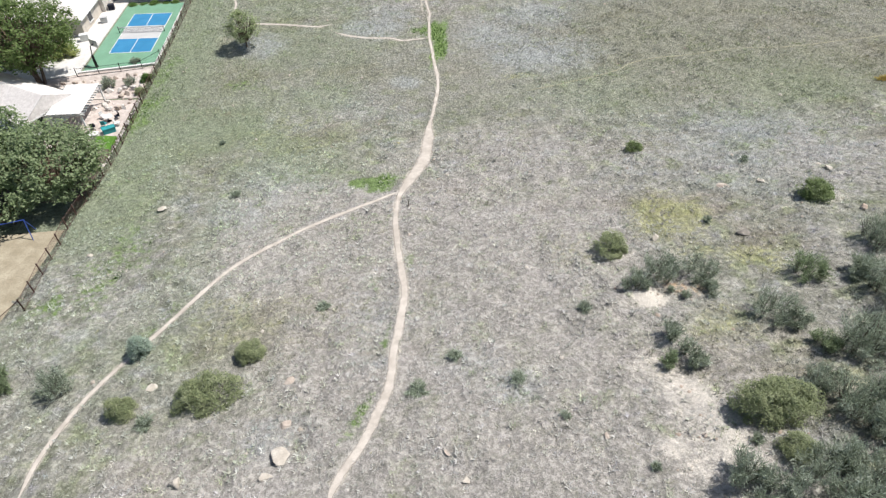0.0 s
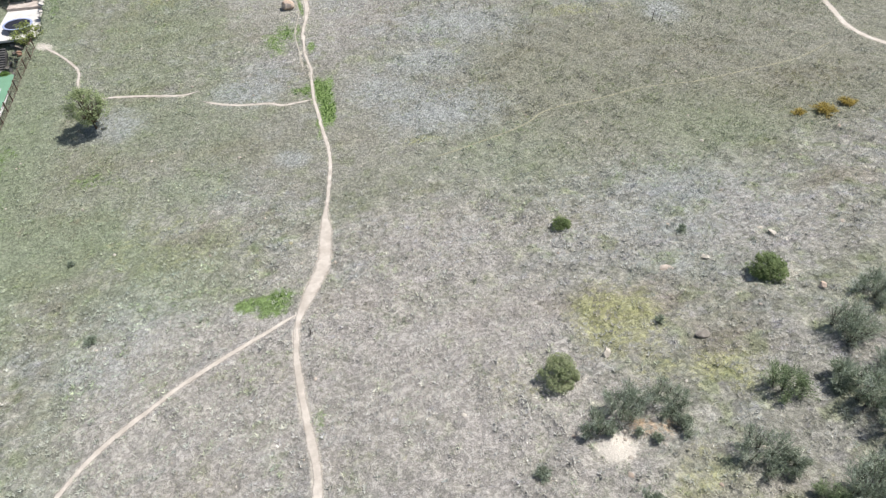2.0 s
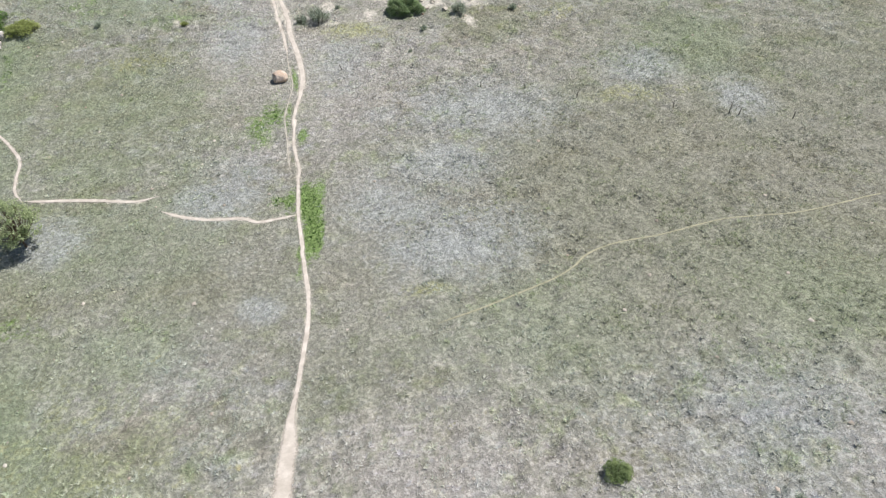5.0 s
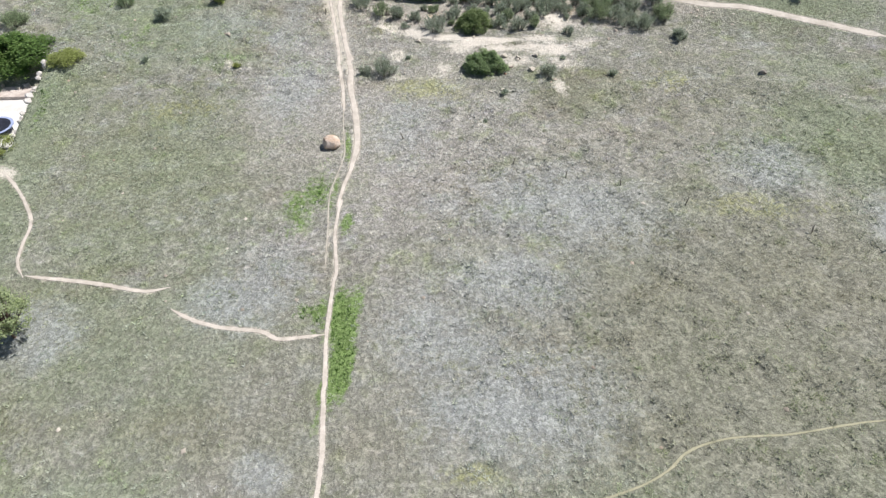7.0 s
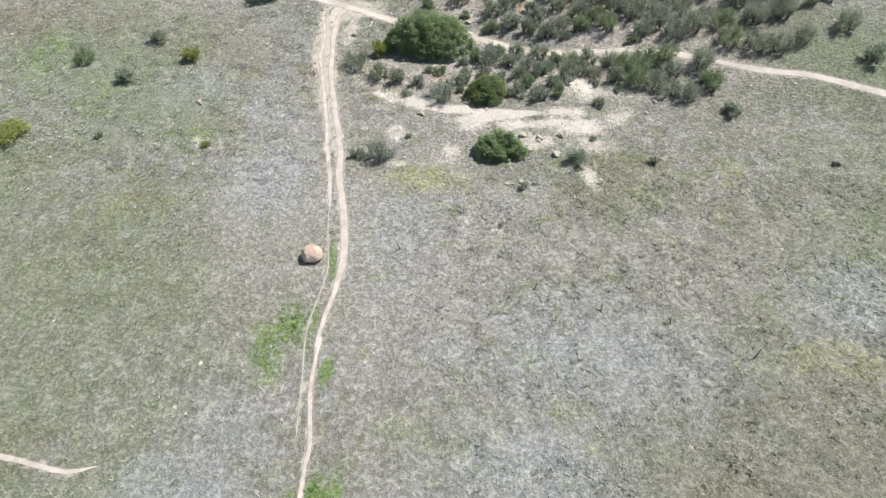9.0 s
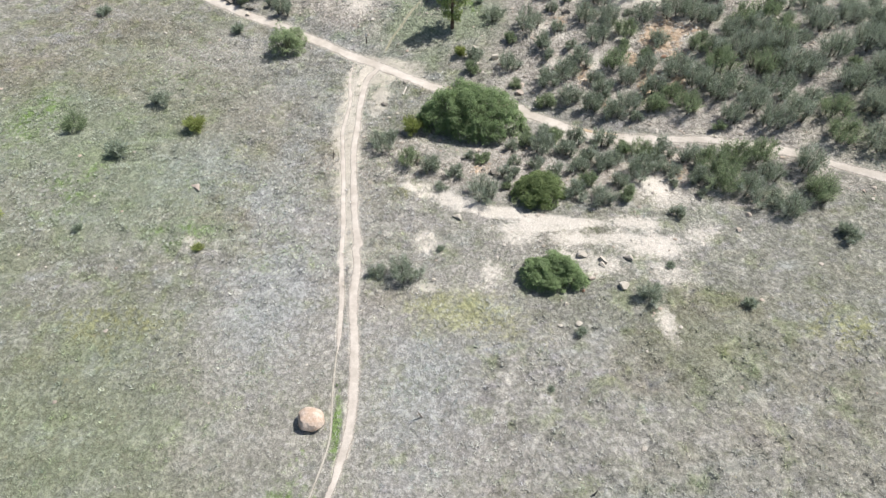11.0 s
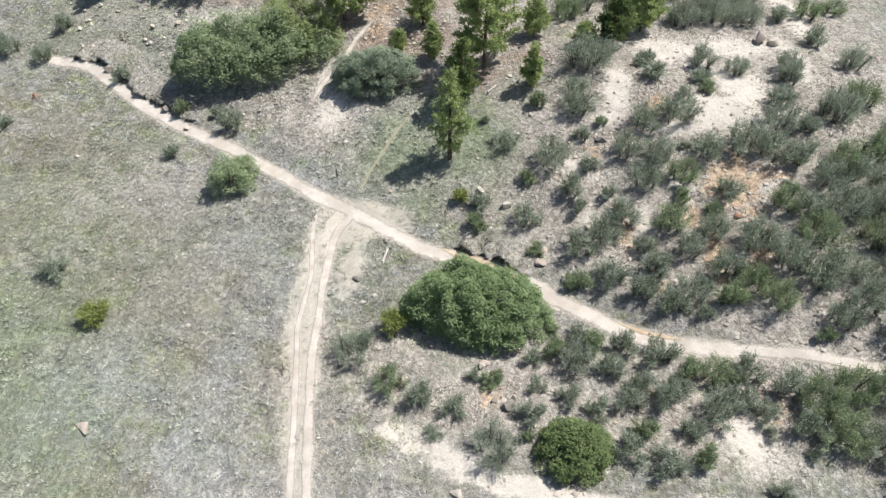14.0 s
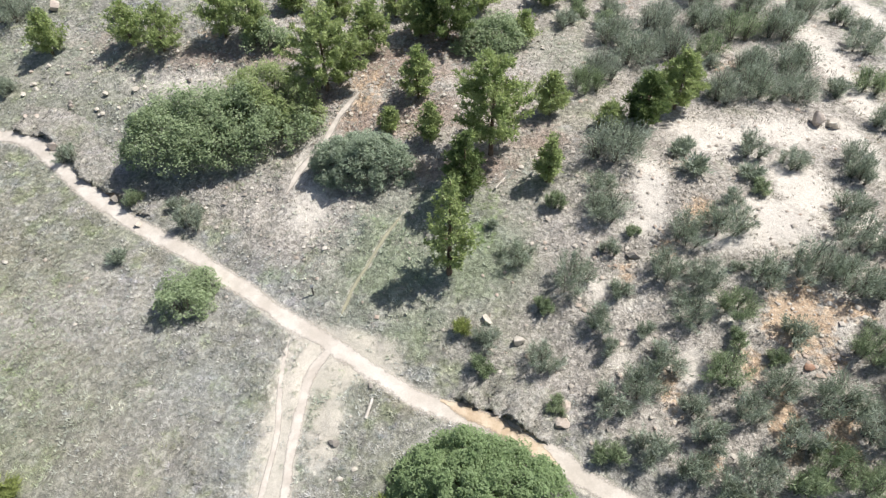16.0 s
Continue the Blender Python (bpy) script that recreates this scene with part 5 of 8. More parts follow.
def pine_meshes(seed, h, w, first=0.12, fullness=1.0):
    """Trunk, limbs and needle tufts of a pine."""
    rng = np.random.default_rng(seed)
    trunk = rod(bmesh.new(), (0, 0, -0.1), (0.05 * rng.normal(), 0.05 * rng.normal(), h * 0.97), 0.022 * h + 0.03, 0.015, 8)
    lines, pts, outs = [[(0, 0, first * h), (0, 0, 0.6 * h), (0, 0, 0.96 * h)]], [], []
    z = first * h
    while z < h * 0.97:
        s = z / h
        reach = 0.5 * w * min(1.0, 0.55 + 2.2 * (s - first)) * (1 - max(0, s - 0.35) / 0.68) ** 0.8
        for k in range(rng.integers(3, 6)):
            a, r = rng.uniform(0, 2 * np.pi), reach * rng.uniform(0.55, 1.12)
            rise = r * rng.uniform(0.05, 0.5)
            e = np.array([r * math.cos(a), r * math.sin(a), z + rise])
            lines.append([(0, 0, z), (0.5 * e[0], 0.5 * e[1], z + 0.3 * rise), e])
            m = max(2, int(r * 5.5 * fullness))
            for q in np.linspace(0.35, 1.0, m):
                p = np.array([q * e[0], q * e[1], z + rise * q * q]) + rng.normal(size=3) * 0.13
                c = 11
                dirs = rng.normal(size=(c, 3)) + [0.6 * math.cos(a), 0.6 * math.sin(a), 0.7]
                dirs /= np.linalg.norm(dirs, axis=1)[:, None]
                pts.append(np.repeat(p[None], c, 0))
                outs.append(dirs)
        z += h * rng.uniform(0.028, 0.05)
    p, o = np.vstack(pts), np.vstack(outs)
    n = len(p)
    t = np.cross(o, rng.normal(size=(n, 3)))
    t /= np.linalg.norm(t, axis=1)[:, None]
    ln = rng.uniform(0.24, 0.46, n)[:, None]
    v = np.stack([p, p + o * ln * 0.55 + t * 0.045, p + o * ln, p + o * ln * 0.55 - t * 0.045], 1).reshape(-1, 3)
    return to_mesh("trunk", trunk), stems_mesh("limbs", lines, 0.035, 0.01), mesh_from("crown", v, np.arange(len(v)).reshape(-1, 4))


def pine(x, y, h, w, seed, label="green ponderosa pine on the dry hillside", material=None, first=0.12, fullness=1.0):
    ob = thing("pine_tree", label, "tree", (x, y, level(x, y) - 0.05), turn=seed * 40)
    trunk, limbs, needles = pine_meshes(seed, h, w, first, fullness)
    part("trunk", trunk, BARK, ob)
    part("branchwork", limbs, BARK, ob)
    part("crown", needles, material or PINE, ob)
    return ob


def broadleaf(x, y, z, h, w, seed, material, label, trunk_h=0.3, lobe=0.7, leaf=0.13, per=60, open_crown=1.0, trunks=1):
    """A garden or meadow tree: trunk, limbs and a crown of leafy lobes with gaps."""
    rng = np.random.default_rng(seed)
    ob = thing("tree", label, "tree", (x, y, z - 0.05), turn=seed * 31)
    bm = bmesh.new()
    lines, pts, outs = [], [], []
    for k in range(trunks):
        a = 2.2 * k
        rod(bm, (0.2 * k * math.cos(a), 0.2 * k * math.sin(a), -0.1), (0.1 * h * math.cos(a) * (trunks > 1), 0.1 * h * math.sin(a) * (trunks > 1), h * (trunk_h + 0.12)), 0.018 * h + 0.04, 0.01 * h, 9)
    n = int(open_crown * 1.5 * (w * w * h * (1 - trunk_h)) / (4.5 * lobe ** 3) ** 1.0 * 0.42)
    for k in range(max(n, 12)):
        q = rng.normal(size=3)
        q /= np.linalg.norm(q)
        rad = rng.uniform(0.45, 1.0) ** 0.6
        c = np.array([0.5 * w * q[0] * rad, 0.5 * w * q[1] * rad, h * (trunk_h + (1 - trunk_h) * (0.5 + 0.46 * q[2] * rad))])
        r = lobe * rng.uniform(0.6, 1.25)
        s = rng.normal(size=(per, 3))
        s /= np.linalg.norm(s, axis=1)[:, None]
        pts.append(c + s * r * rng.uniform(0.5, 1.05, per)[:, None] * [1, 1, 0.75])
        outs.append(s)
        if k % 2 == 0:
            lines.append([(0, 0, h * trunk_h), tuple(0.5 * c + [0, 0, 0.3 * h * trunk_h]), tuple(c)])
    v, f = leaf_quads(rng, np.vstack(pts), leaf, 2.2, np.vstack(outs))
    part("trunk", bm, BARK, ob)
    part("branchwork", stems_mesh("limbs", lines, 0.012 * h, 0.015), BARK, ob)
    part("crown", mesh_from("crown", v, f), material, ob)
    return ob


# ---- rocks and wood ----
def rock_mesh(seed, sx, sy, sz, detail=3, cut=(0.2, 0.36)):
    bm = bmesh.new()
    bmesh.ops.create_icosphere(bm, subdivisions=detail, radius=0.5)
    off = Vector((seed * 3.7, seed * 1.3, seed * 2.1))
    rng = random.Random(seed)
    cuts = [(Vector((rng.gauss(0, 1), rng.gauss(0, 1), rng.gauss(0, 0.7))).normalized(), rng.uniform(*cut)) for _ in range(11)]
    for v in bm.verts:
        for d, far in cuts:
            over = v.co.dot(d) - far
            if over > 0:
                v.co -= d * over
        v.co *= 1 + 0.08 * noise.noise(v.co * 3.2 + off) + 0.05 * noise.noise(v.co * 9 + off)
        v.co = Vector((v.co.x * sx, v.co.y * sy, v.co.z * sz))
    return to_mesh("rock", bm)


ROCKS = {}


def rock(x, y, sx, sy, sz, seed, material, label, name="rock", sunk=0.25, z=None, group="", cut=(0.2, 0.36)):
    key = (seed, round(sx, 2), round(sy, 2), round(sz, 2), material.name)
    if key not in ROCKS:
        ROCKS[key] = rock_mesh(seed, sx, sy, sz, 3 if max(sx, sy) > 0.9 else 2, cut)
        ROCKS[key].materials.append(material)
    ob = new(name, ROCKS[key])
    ob.matrix_basis = pose(x, y, (level(x, y) if z is None else z) + sz * (0.5 - sunk), 0, 0, seed * 57)
    return tagged(ob, label, "rock", group)


def stump(x, y, h, lean, turn, label):
    ob = thing("dead_stump", label, "stump", (x, y, level(x, y) - 0.05), turn=turn)
    bm = bmesh.new()
    rod(bm, (0, 0, 0), (lean * h, 0, h), 0.065, 0.03, 7)
    rod(bm, (0.5 * lean * h, 0, 0.5 * h), (lean * h * 0.5 + 0.3 * h, 0.2 * h, 0.85 * h), 0.03, 0.01, 6)
    part("trunk", bm, DEAD_WOOD, ob)
    return ob



def marker_post(x, y):
    ob = thing("trail_marker", "thin brown wooden trail marker post with small white sign", "post", (x, y, level(x, y) - 0.05), turn=20)
    part("post", cube(-0.06, 0.06, -0.06, 0.06, 0, 1.35), DEAD_WOOD, ob, bevel=0.01)
    part("sign", cube(-0.12, 0.12, -0.085, -0.063, 0.95, 1.25), WHITE_PAINT, ob, "small white sign plate", bevel=0.004)


def fallen_log(x, y, length, r, turn, material, label):
    ob = thing("fallen_log", label, "log", (x, y, level(x, y) + r * 0.8), turn=turn)
    bm = rod(bmesh.new(), (-length / 2, 0, 0), (length / 2, 0, 0.05), r, r * 0.7, 9)
    for v in bm.verts:
        v.co += Vector((0, 0.06 * math.sin(v.co.x * 3), 0))
    part("trunk", bm, material, ob)


BANK_POINTS = []


def cut_bank(name, label, points, tall):
    """A crumbling earth bank along the uphill side of the track, with an overhung lip."""
    line = along(points, 0.2)
    n = len(line)
    d = np.gradient(line, axis=0)
    side = np.stack([-d[:, 1], d[:, 0]], -1) / np.linalg.norm(d, axis=1)[:, None]
    s = np.arange(n) * 0.2
    ends = smooth(0, 2.0, s) * smooth(s[-1], s[-1] - 2.0, s)
    top = tall * np.clip(2.8 * fbm(s, s * 0, 1.3, 4, 7) - 0.8, 0.02, 1.2) * ends
    jag = np.random.default_rng(n)
    ring = []
    for k, (o, z) in enumerate(((0.55, -0.2), (0.7, 0.2), (0.65, 0.5), (0.2, 0.72), (0.0, 0.9), (0.2, 1.02), (0.6, 0.98), (1.0, 0.85), (1.5, 0.65), (2.1, 0.42), (2.8, 0.2), (3.6, -0.2))):
        p = line + side * (o + 1.3 * (fbm(s, s * 0, 1.3, 4, 3) - 0.5) + 0.2 * (fbm(s, s * 0 + 9 * k, 0.5, 2, 3 + k) - 0.5) + jag.normal(0, 0.06, n))[:, None]
        ring.append(np.stack([p[:, 0], p[:, 1], height(p[:, 0], p[:, 1]) + z * top + (0.3 * (fbm(p[:, 0], p[:, 1], 0.5, 2, k) - 0.5) + jag.normal(0, 0.07, n)) * ends - 0.02 - 0.1 * (1 - ends)], -1))
    m = len(ring)
    keep = np.vstack(ring[4:11])
    BANK_POINTS.append(keep[jag.uniform(0, 1, len(keep)) < 0.55].T)
    k = np.arange(m * n).reshape(m, n)
    quads = np.stack([k[:-1, :-1], k[1:, :-1], k[1:, 1:], k[:-1, 1:]], -1).reshape(-1, 4)
    return tagged(part(name, mesh_from(name, np.vstack(ring), quads, {"scree": np.full(m * n, 0.45)}), GROUND), label, "bank", kind="structure")


def gravel():
    """Loose stones on the bare and steep ground."""
    rng = np.random.default_rng(9)
    want = lambda x, y: np.clip(0.01 + 0.16 * at_grid(MASK["soil"], x, y) + 0.8 * at_grid(MASK["clay"], x, y) + 0.6 * at_grid(MASK["scree"], x, y) * (1 - 0.8 * np.clip(at_grid(MASK["soil"], x, y), 0, 1)), 0, 1) * (0.25 + 0.75 * smooth(0.4, 0.65, fbm(x, y, 3.5, 2, 91)))
    x, y = sprinkle(rng, 260000, want)
    n = len(x)
    size = 0.045 + 0.22 * rng.uniform(0, 1, n) ** 5
    octa = np.array([(1, 0, 0), (0, 1, 0), (-1, 0, 0), (0, -1, 0), (0, 0, 0.8), (0, 0, -0.6)])
    jit = rng.uniform(0.6, 1.3, (n, 6, 1)) * octa[None]
    a = rng.uniform(0, 6.28, n)
    c, s = np.cos(a)[:, None], np.sin(a)[:, None]
    px = (jit[:, :, 0] * c - jit[:, :, 1] * s) * size[:, None] + x[:, None]
    py = (jit[:, :, 0] * s + jit[:, :, 1] * c) * size[:, None] + y[:, None]
    pz = jit[:, :, 2] * size[:, None] + (surface(x, y) + 0.03)[:, None]
    tri = np.array([(0, 1, 4), (1, 2, 4), (2, 3, 4), (3, 0, 4)])
    f = (tri[None] + 6 * np.arange(n)[:, None, None]).reshape(-1, 3)
    me = mesh_from("gravel", np.stack([px, py, pz], -1).reshape(-1, 3), f)
    tagged(part("gravel", me, STONES), "scattered pale and brown loose stones", "stones", kind="stuff")


# ---- garden lots west of the fence ----
CONCRETE = mottled("pale_concrete", (0.62, 0.6, 0.57), (0.74, 0.72, 0.69), 0.8, 12, 0.85, 0.15)
COURT_GREEN = mottled("court_green", (0.17, 0.33, 0.22), (0.2, 0.38, 0.26), 0.6, 15, 0.7, 0.1)
COURT_BLUE = mottled("court_blue", (0.035, 0.21, 0.40), (0.05, 0.25, 0.46), 0.6, 15, 0.7, 0.1)
COURT_GREY = mottled("court_grey", (0.5, 0.5, 0.5), (0.58, 0.58, 0.57), 0.6, 15, 0.7, 0.1)
STUCCO = mottled("cream_stucco", (0.6, 0.56, 0.5), (0.72, 0.68, 0.62), 1.0, 25, 0.9, 0.2)
TAN_STUCCO = mottled("tan_stucco", (0.5, 0.45, 0.39), (0.62, 0.57, 0.5), 1.0, 25, 0.9, 0.2)
GREY_SIDING = mottled("blue_grey_siding", (0.26, 0.29, 0.34), (0.36, 0.39, 0.44), 1.0, 25, 0.7, 0.2)
BLACK_METAL = mottled("black_metal", (0.02, 0.02, 0.022), (0.05, 0.05, 0.05), 2, 20, 0.45, 0.1, 0.01, 0.6)
RUST_METAL = mottled("rusty_brown_metal", (0.09, 0.05, 0.04), (0.16, 0.095, 0.08), 2, 20, 0.6, 0.1, 0.01, 0.3)
DARK_GLASS_AND_SHADE = mottled("dark_glass_and_opening_shade", (0.015, 0.02, 0.025), (0.03, 0.035, 0.045), 0.5, 3, 0.08, 0.0)
STRAW = mottled("bare_straw_yard", (0.32, 0.275, 0.195), (0.45, 0.395, 0.295), 0.7, 8, 0.95, 0.6, 0.05)
LAWN = mottled("mown_lawn", (0.07, 0.17, 0.02), (0.12, 0.25, 0.035), 1.2, 14, 0.9, 0.6, 0.04)
MULCH = mottled("dark_planting_bed", (0.1, 0.085, 0.065), (0.24, 0.2, 0.16), 1.0, 9, 0.95, 0.7, 0.06)
PINK_GRAVEL = mottled("pink_gravel", (0.47, 0.4, 0.36), (0.68, 0.61, 0.56), 1.0, 14, 0.95, 0.7, 0.05)
TEAL = mottled("teal_plastic", (0.03, 0.28, 0.3), (0.05, 0.36, 0.38), 2, 20, 0.5, 0.05)
BLUE_METAL = mottled("blue_metal", (0.03, 0.07, 0.3), (0.05, 0.1, 0.4), 2, 20, 0.4, 0.05)
RED_FABRIC = mottled("dark_red_fabric", (0.25, 0.04, 0.03), (0.36, 0.07, 0.06), 2, 30, 0.9, 0.2)
DARK_FABRIC = mottled("dark_mesh_fabric", (0.012, 0.014, 0.025), (0.03, 0.032, 0.05), 2, 30, 0.8, 0.2)
RIM_PALE = mottled("pale_blue_panel", (0.42, 0.45, 0.52), (0.56, 0.59, 0.64), 1.5, 14, 0.6, 0.1)
SHED_WHITE = mottled("white_shade_cloth", (0.7, 0.69, 0.67), (0.82, 0.81, 0.79), 0.7, 14, 0.8, 0.1)
TREE_GREEN = leafy("garden_tree_leaves", (0.07, 0.115, 0.035), (0.2, 0.28, 0.095), (0.29, 0.365, 0.15))
TREE_GREY = leafy("silvery_tree_leaves", (0.11, 0.16, 0.075), (0.32, 0.41, 0.21), (0.43, 0.5, 0.3))


def roof_material():
    n = Nodes("pale_tile_roof", 0.85)
    c = n.mix(n.ramp(n.noise(3.0, 3), 0.35, 0.65), (0.64, 0.6, 0.57), (0.76, 0.72, 0.69))
    return n.done(n.mix(n.ramp(n.noise(0.5, 3), 0.4, 0.7, 0.0, 0.4), c, (0.64, 0.6, 0.57)), n.noise(18), 0.2)


ROOF = roof_material()


def slab(name, outline, thick, material, label, category, z=LOT_Z, bevel=0.0):
    """Paving or a bed that lies on the lot."""
    bm = prism(bmesh.new(), outline, z - 0.3, z + thick)
    return tagged(part(name, bm, material), label, category, kind="structure")


def ball_court():
    z = LOT_Z
    slab("court_floor", [(-45.8, 83.9), (-36.1, 85.6), (-36.6, 106.6), (-45.8, 106.3)], 0.06, COURT_GREEN, "green painted hard court surface", "court")
    top = z + 0.06
    x0, x1, y0, y1 = -43.75, -37.65, 89.15, 102.6
    k0, k1, xm, w = 93.72, 98.03, -40.7, 0.05
    markings = thing("court_markings", "blue and pale grey painted playing field with white lines", "court", (0, 0, 0), kind="structure")
    for a, b, c, d in ((x0, xm, y0, k0), (xm, x1, y0, k0), (x0, xm, k1, y1), (xm, x1, k1, y1)):
        part("blue_panel", cube(a, b, c, d, top, top + 0.006), COURT_BLUE, markings)
    part("grey_panel", cube(x0, x1, k0, k1, top, top + 0.006), COURT_GREY, markings)
    for a, b, c, d in ((x0, x0, y0, y1), (x1, x1, y0, y1), (x0, x1, y0, y0), (x0, x1, y1, y1), (x0, x1, k0, k0), (x0, x1, k1, k1), (xm, xm, y0, k0), (xm, xm, k1, y1)):
        part("white_line", cube(a - w, b + w, c - w, d + w, top + 0.006, top + 0.014), WHITE_PAINT, markings)
    net = thing("court_net", "low dark court net with white tape on two posts", "net", (-40.7, 95.87, top))
    for s in (-1, 1):
        part("post", rod(bmesh.new(), (3.45 * s, 0, 0), (3.45 * s, 0, 1.0), 0.06, 0.06), BLACK_METAL, net)
    bm = bmesh.new()
    for k in range(24):
        x = -3.4 + 6.8 * k / 23
        box(bm, x - 0.012, x + 0.012, -0.008, 0.008, 0.05, 0.84)
    for k in range(7):
        box(bm, -3.4, 3.4, -0.008, 0.008, 0.06 + 0.12 * k, 0.075 + 0.12 * k)
    part("mesh", bm, BLACK_METAL, net, "dark open netting")
    part("tape", cube(-3.42, 3.42, -0.02, 0.02, 0.84, 0.91), WHITE_PAINT, net, "white top tape")
    hoop = thing("basketball_hoop", "black padded basketball hoop with white backboard", "hoop", (-44.2, 85.1, top), turn=-35)
    part("pad", rod(bmesh.new(), (0, 0, 0), (0, 0, 1.8), 0.22, 0.18), BLACK_METAL, hoop, "dark padded lower pole")
    part("pole", rod(bmesh.new(), (0, 0, 1.8), (0, 0.3, 3.1), 0.07, 0.07), BLACK_METAL, hoop)
    part("backboard", cube(-0.9, 0.9, 0.85, 0.9, 2.7, 3.75), WHITE_PAINT, hoop, "white backboard", bevel=0.01)
    part("arm", rod(bmesh.new(), (0, 0.28, 3.05), (0, 0.86, 3.2), 0.05, 0.05), BLACK_METAL, hoop)
    ring = bmesh.new()
    for k in range(16):
        a, b = 2 * math.pi * k / 16, 2 * math.pi * (k + 1) / 16
        rod(ring, (0.23 * math.cos(a), 1.15 + 0.23 * math.sin(a), 3.0), (0.23 * math.cos(b), 1.15 + 0.23 * math.sin(b), 3.0), 0.012, 0.012, 5)
    part("rim", ring, RED_FABRIC, hoop, "orange-red metal rim")
    wall = thing("court_wall", "low white retaining wall along the court", "wall", kind="structure")
    for a, b, t in (((-46.2, 83.3), (-35.9, 85.2), 0.35), ((-35.9, 85.2), (-36.3, 106.8), 0.25)):
        d = (Vector(b) - Vector(a)).normalized()
        n = Vector((-d.y, d.x)) * t / 2
        bm = prism(bmesh.new(), [(a[0] - n.x, a[1] - n.y), (b[0] - n.x, b[1] - n.y), (b[0] + n.x, b[1] + n.y), (a[0] + n.x, a[1] + n.y)], z - 1.6, z + 0.3)
        part("wall_run", bm, WHITE_PAINT, wall)


def fence_run(points, tall, label, group, material=BLACK_METAL, spacing=2.3, gap=0.14):
    """A metal fence of posts, two rails and thin pickets that follows the ground."""
    fence = thing("metal_fence", label, "fence", group=group)
    post = to_mesh("post", cube(-0.045, 0.045, -0.045, 0.045, -0.15, tall + 0.12), 0.01)
    line = along(points, 0.05)
    s = np.concatenate([[0], np.cumsum(np.linalg.norm(np.diff(line, axis=0), axis=1))])
    n = max(1, round(s[-1] / spacing))
    ends = [(float(np.interp(s[-1] * k / n, s, line[:, 0])), float(np.interp(s[-1] * k / n, s, line[:, 1]))) for k in range(n + 1)]
    for x, y in ends:
        part("post", post, material, fence).location = (x, y, level(x, y))
    for (xa, ya), (xb, yb) in zip(ends, ends[1:]):
        a, b = Vector((xa, ya, level(xa, ya))), Vector((xb, yb, level(xb, yb)))
        bm = bmesh.new()
        for h in (0.12, tall - 0.06):
            rod(bm, a + Vector((0, 0, h)), b + Vector((0, 0, h)), 0.025, 0.025, 4)
        m = int((b - a).length / gap)
        for k in range(1, m):
            p = a.lerp(b, k / m)
            rod(bm, p + Vector((0, 0, 0.05)), p + Vector((0, 0, tall)), 0.011, 0.011, 3)
        part("panel", bm, material, fence)
    return fence


def window(parent, x, y, z, w, h, facing):
    """A framed pane in a wall: facing is the outward axis, 'x' or 'y'."""
    def put(a0, a1, o0, o1, z0, z1):
        return cube(x + o0, x + o1, y + a0, y + a1, z + z0, z + z1) if facing == "x" else cube(x + a0, x + a1, y - o1, y - o0, z + z0, z + z1)
    frame_ = part("window", put(-w / 2 - 0.08, w / 2 + 0.08, -0.04, 0.05, -0.08, h + 0.08), WHITE_PAINT, parent, "white framed window")
    part("pane", put(-w / 2, w / 2, 0.052, 0.062, 0, h), DARK_GLASS_AND_SHADE, frame_, "dark glass pane")
    part("sill", put(-w / 2 - 0.12, w / 2 + 0.12, 0.05, 0.16, -0.13, -0.06), WHITE_PAINT, frame_)


def hip_roof(x0, x1, y0, y1, z, rise, over=0.5, hip=True):
    """Roof planes laid with rows of tiles; the ridge runs along the longer side."""
    x0, x1, y0, y1 = x0 - over, x1 + over, y0 - over, y1 + over
    long_x = (x1 - x0) >= (y1 - y0)
    half = min(x1 - x0, y1 - y0) / 2
    inset = half if hip else 0.0
    if long_x:
        r0, r1 = Vector((x0 + inset, (y0 + y1) / 2, z + rise)), Vector((x1 - inset, (y0 + y1) / 2, z + rise))
    else:
        r0, r1 = Vector(((x0 + x1) / 2, y0 + inset, z + rise)), Vector(((x0 + x1) / 2, y1 - inset, z + rise))
    c = [Vector((x0, y0, z)), Vector((x1, y0, z)), Vector((x1, y1, z)), Vector((x0, y1, z))]
    planes = [(c[0], c[1], r1, r0), (c[1], c[2], r1, r1), (c[2], c[3], r0, r1), (c[3], c[0], r0, r0)] if long_x else [(c[0], c[1], r0, r0), (c[1], c[2], r1, r0), (c[2], c[3], r1, r1), (c[3], c[0], r0, r1)]
    slopes, rows = [], 14
    for a, b, d, e in planes:
        up = (b - a).cross(e - a if (e - a).length > 0 else d - a).normalized()
        bm = bmesh.new()
        line = lambda s, h: [bm.verts.new(v + up * h) for v in ([a.lerp(e, s), b.lerp(d, s)] if (a.lerp(e, s) - b.lerp(d, s)).length > 1e-4 else [a.lerp(e, s)])]
        last = line(0.0, 0.0)
        for k in range(rows):
            low, high = line(k / rows, 0.03), line((k + 1) / rows, 0.01)
            bm.faces.new((last[0], last[-1], low[1], low[0]))
            bm.faces.new((low[0], low[1], *high[::-1]))
            last = high
        slopes.append(bm)
    bm = bmesh.new()
    under = [bm.verts.new(v - Vector((0, 0, 0.12))) for v in c]
    bm.faces.new(under[::-1])
    rim = [bm.verts.new(v + Vector((0, 0, 0.03))) for v in c]
    for k in range(4):
        bm.faces.new((under[k], under[(k + 1) % 4], rim[(k + 1) % 4], rim[k]))
    return bm, slopes


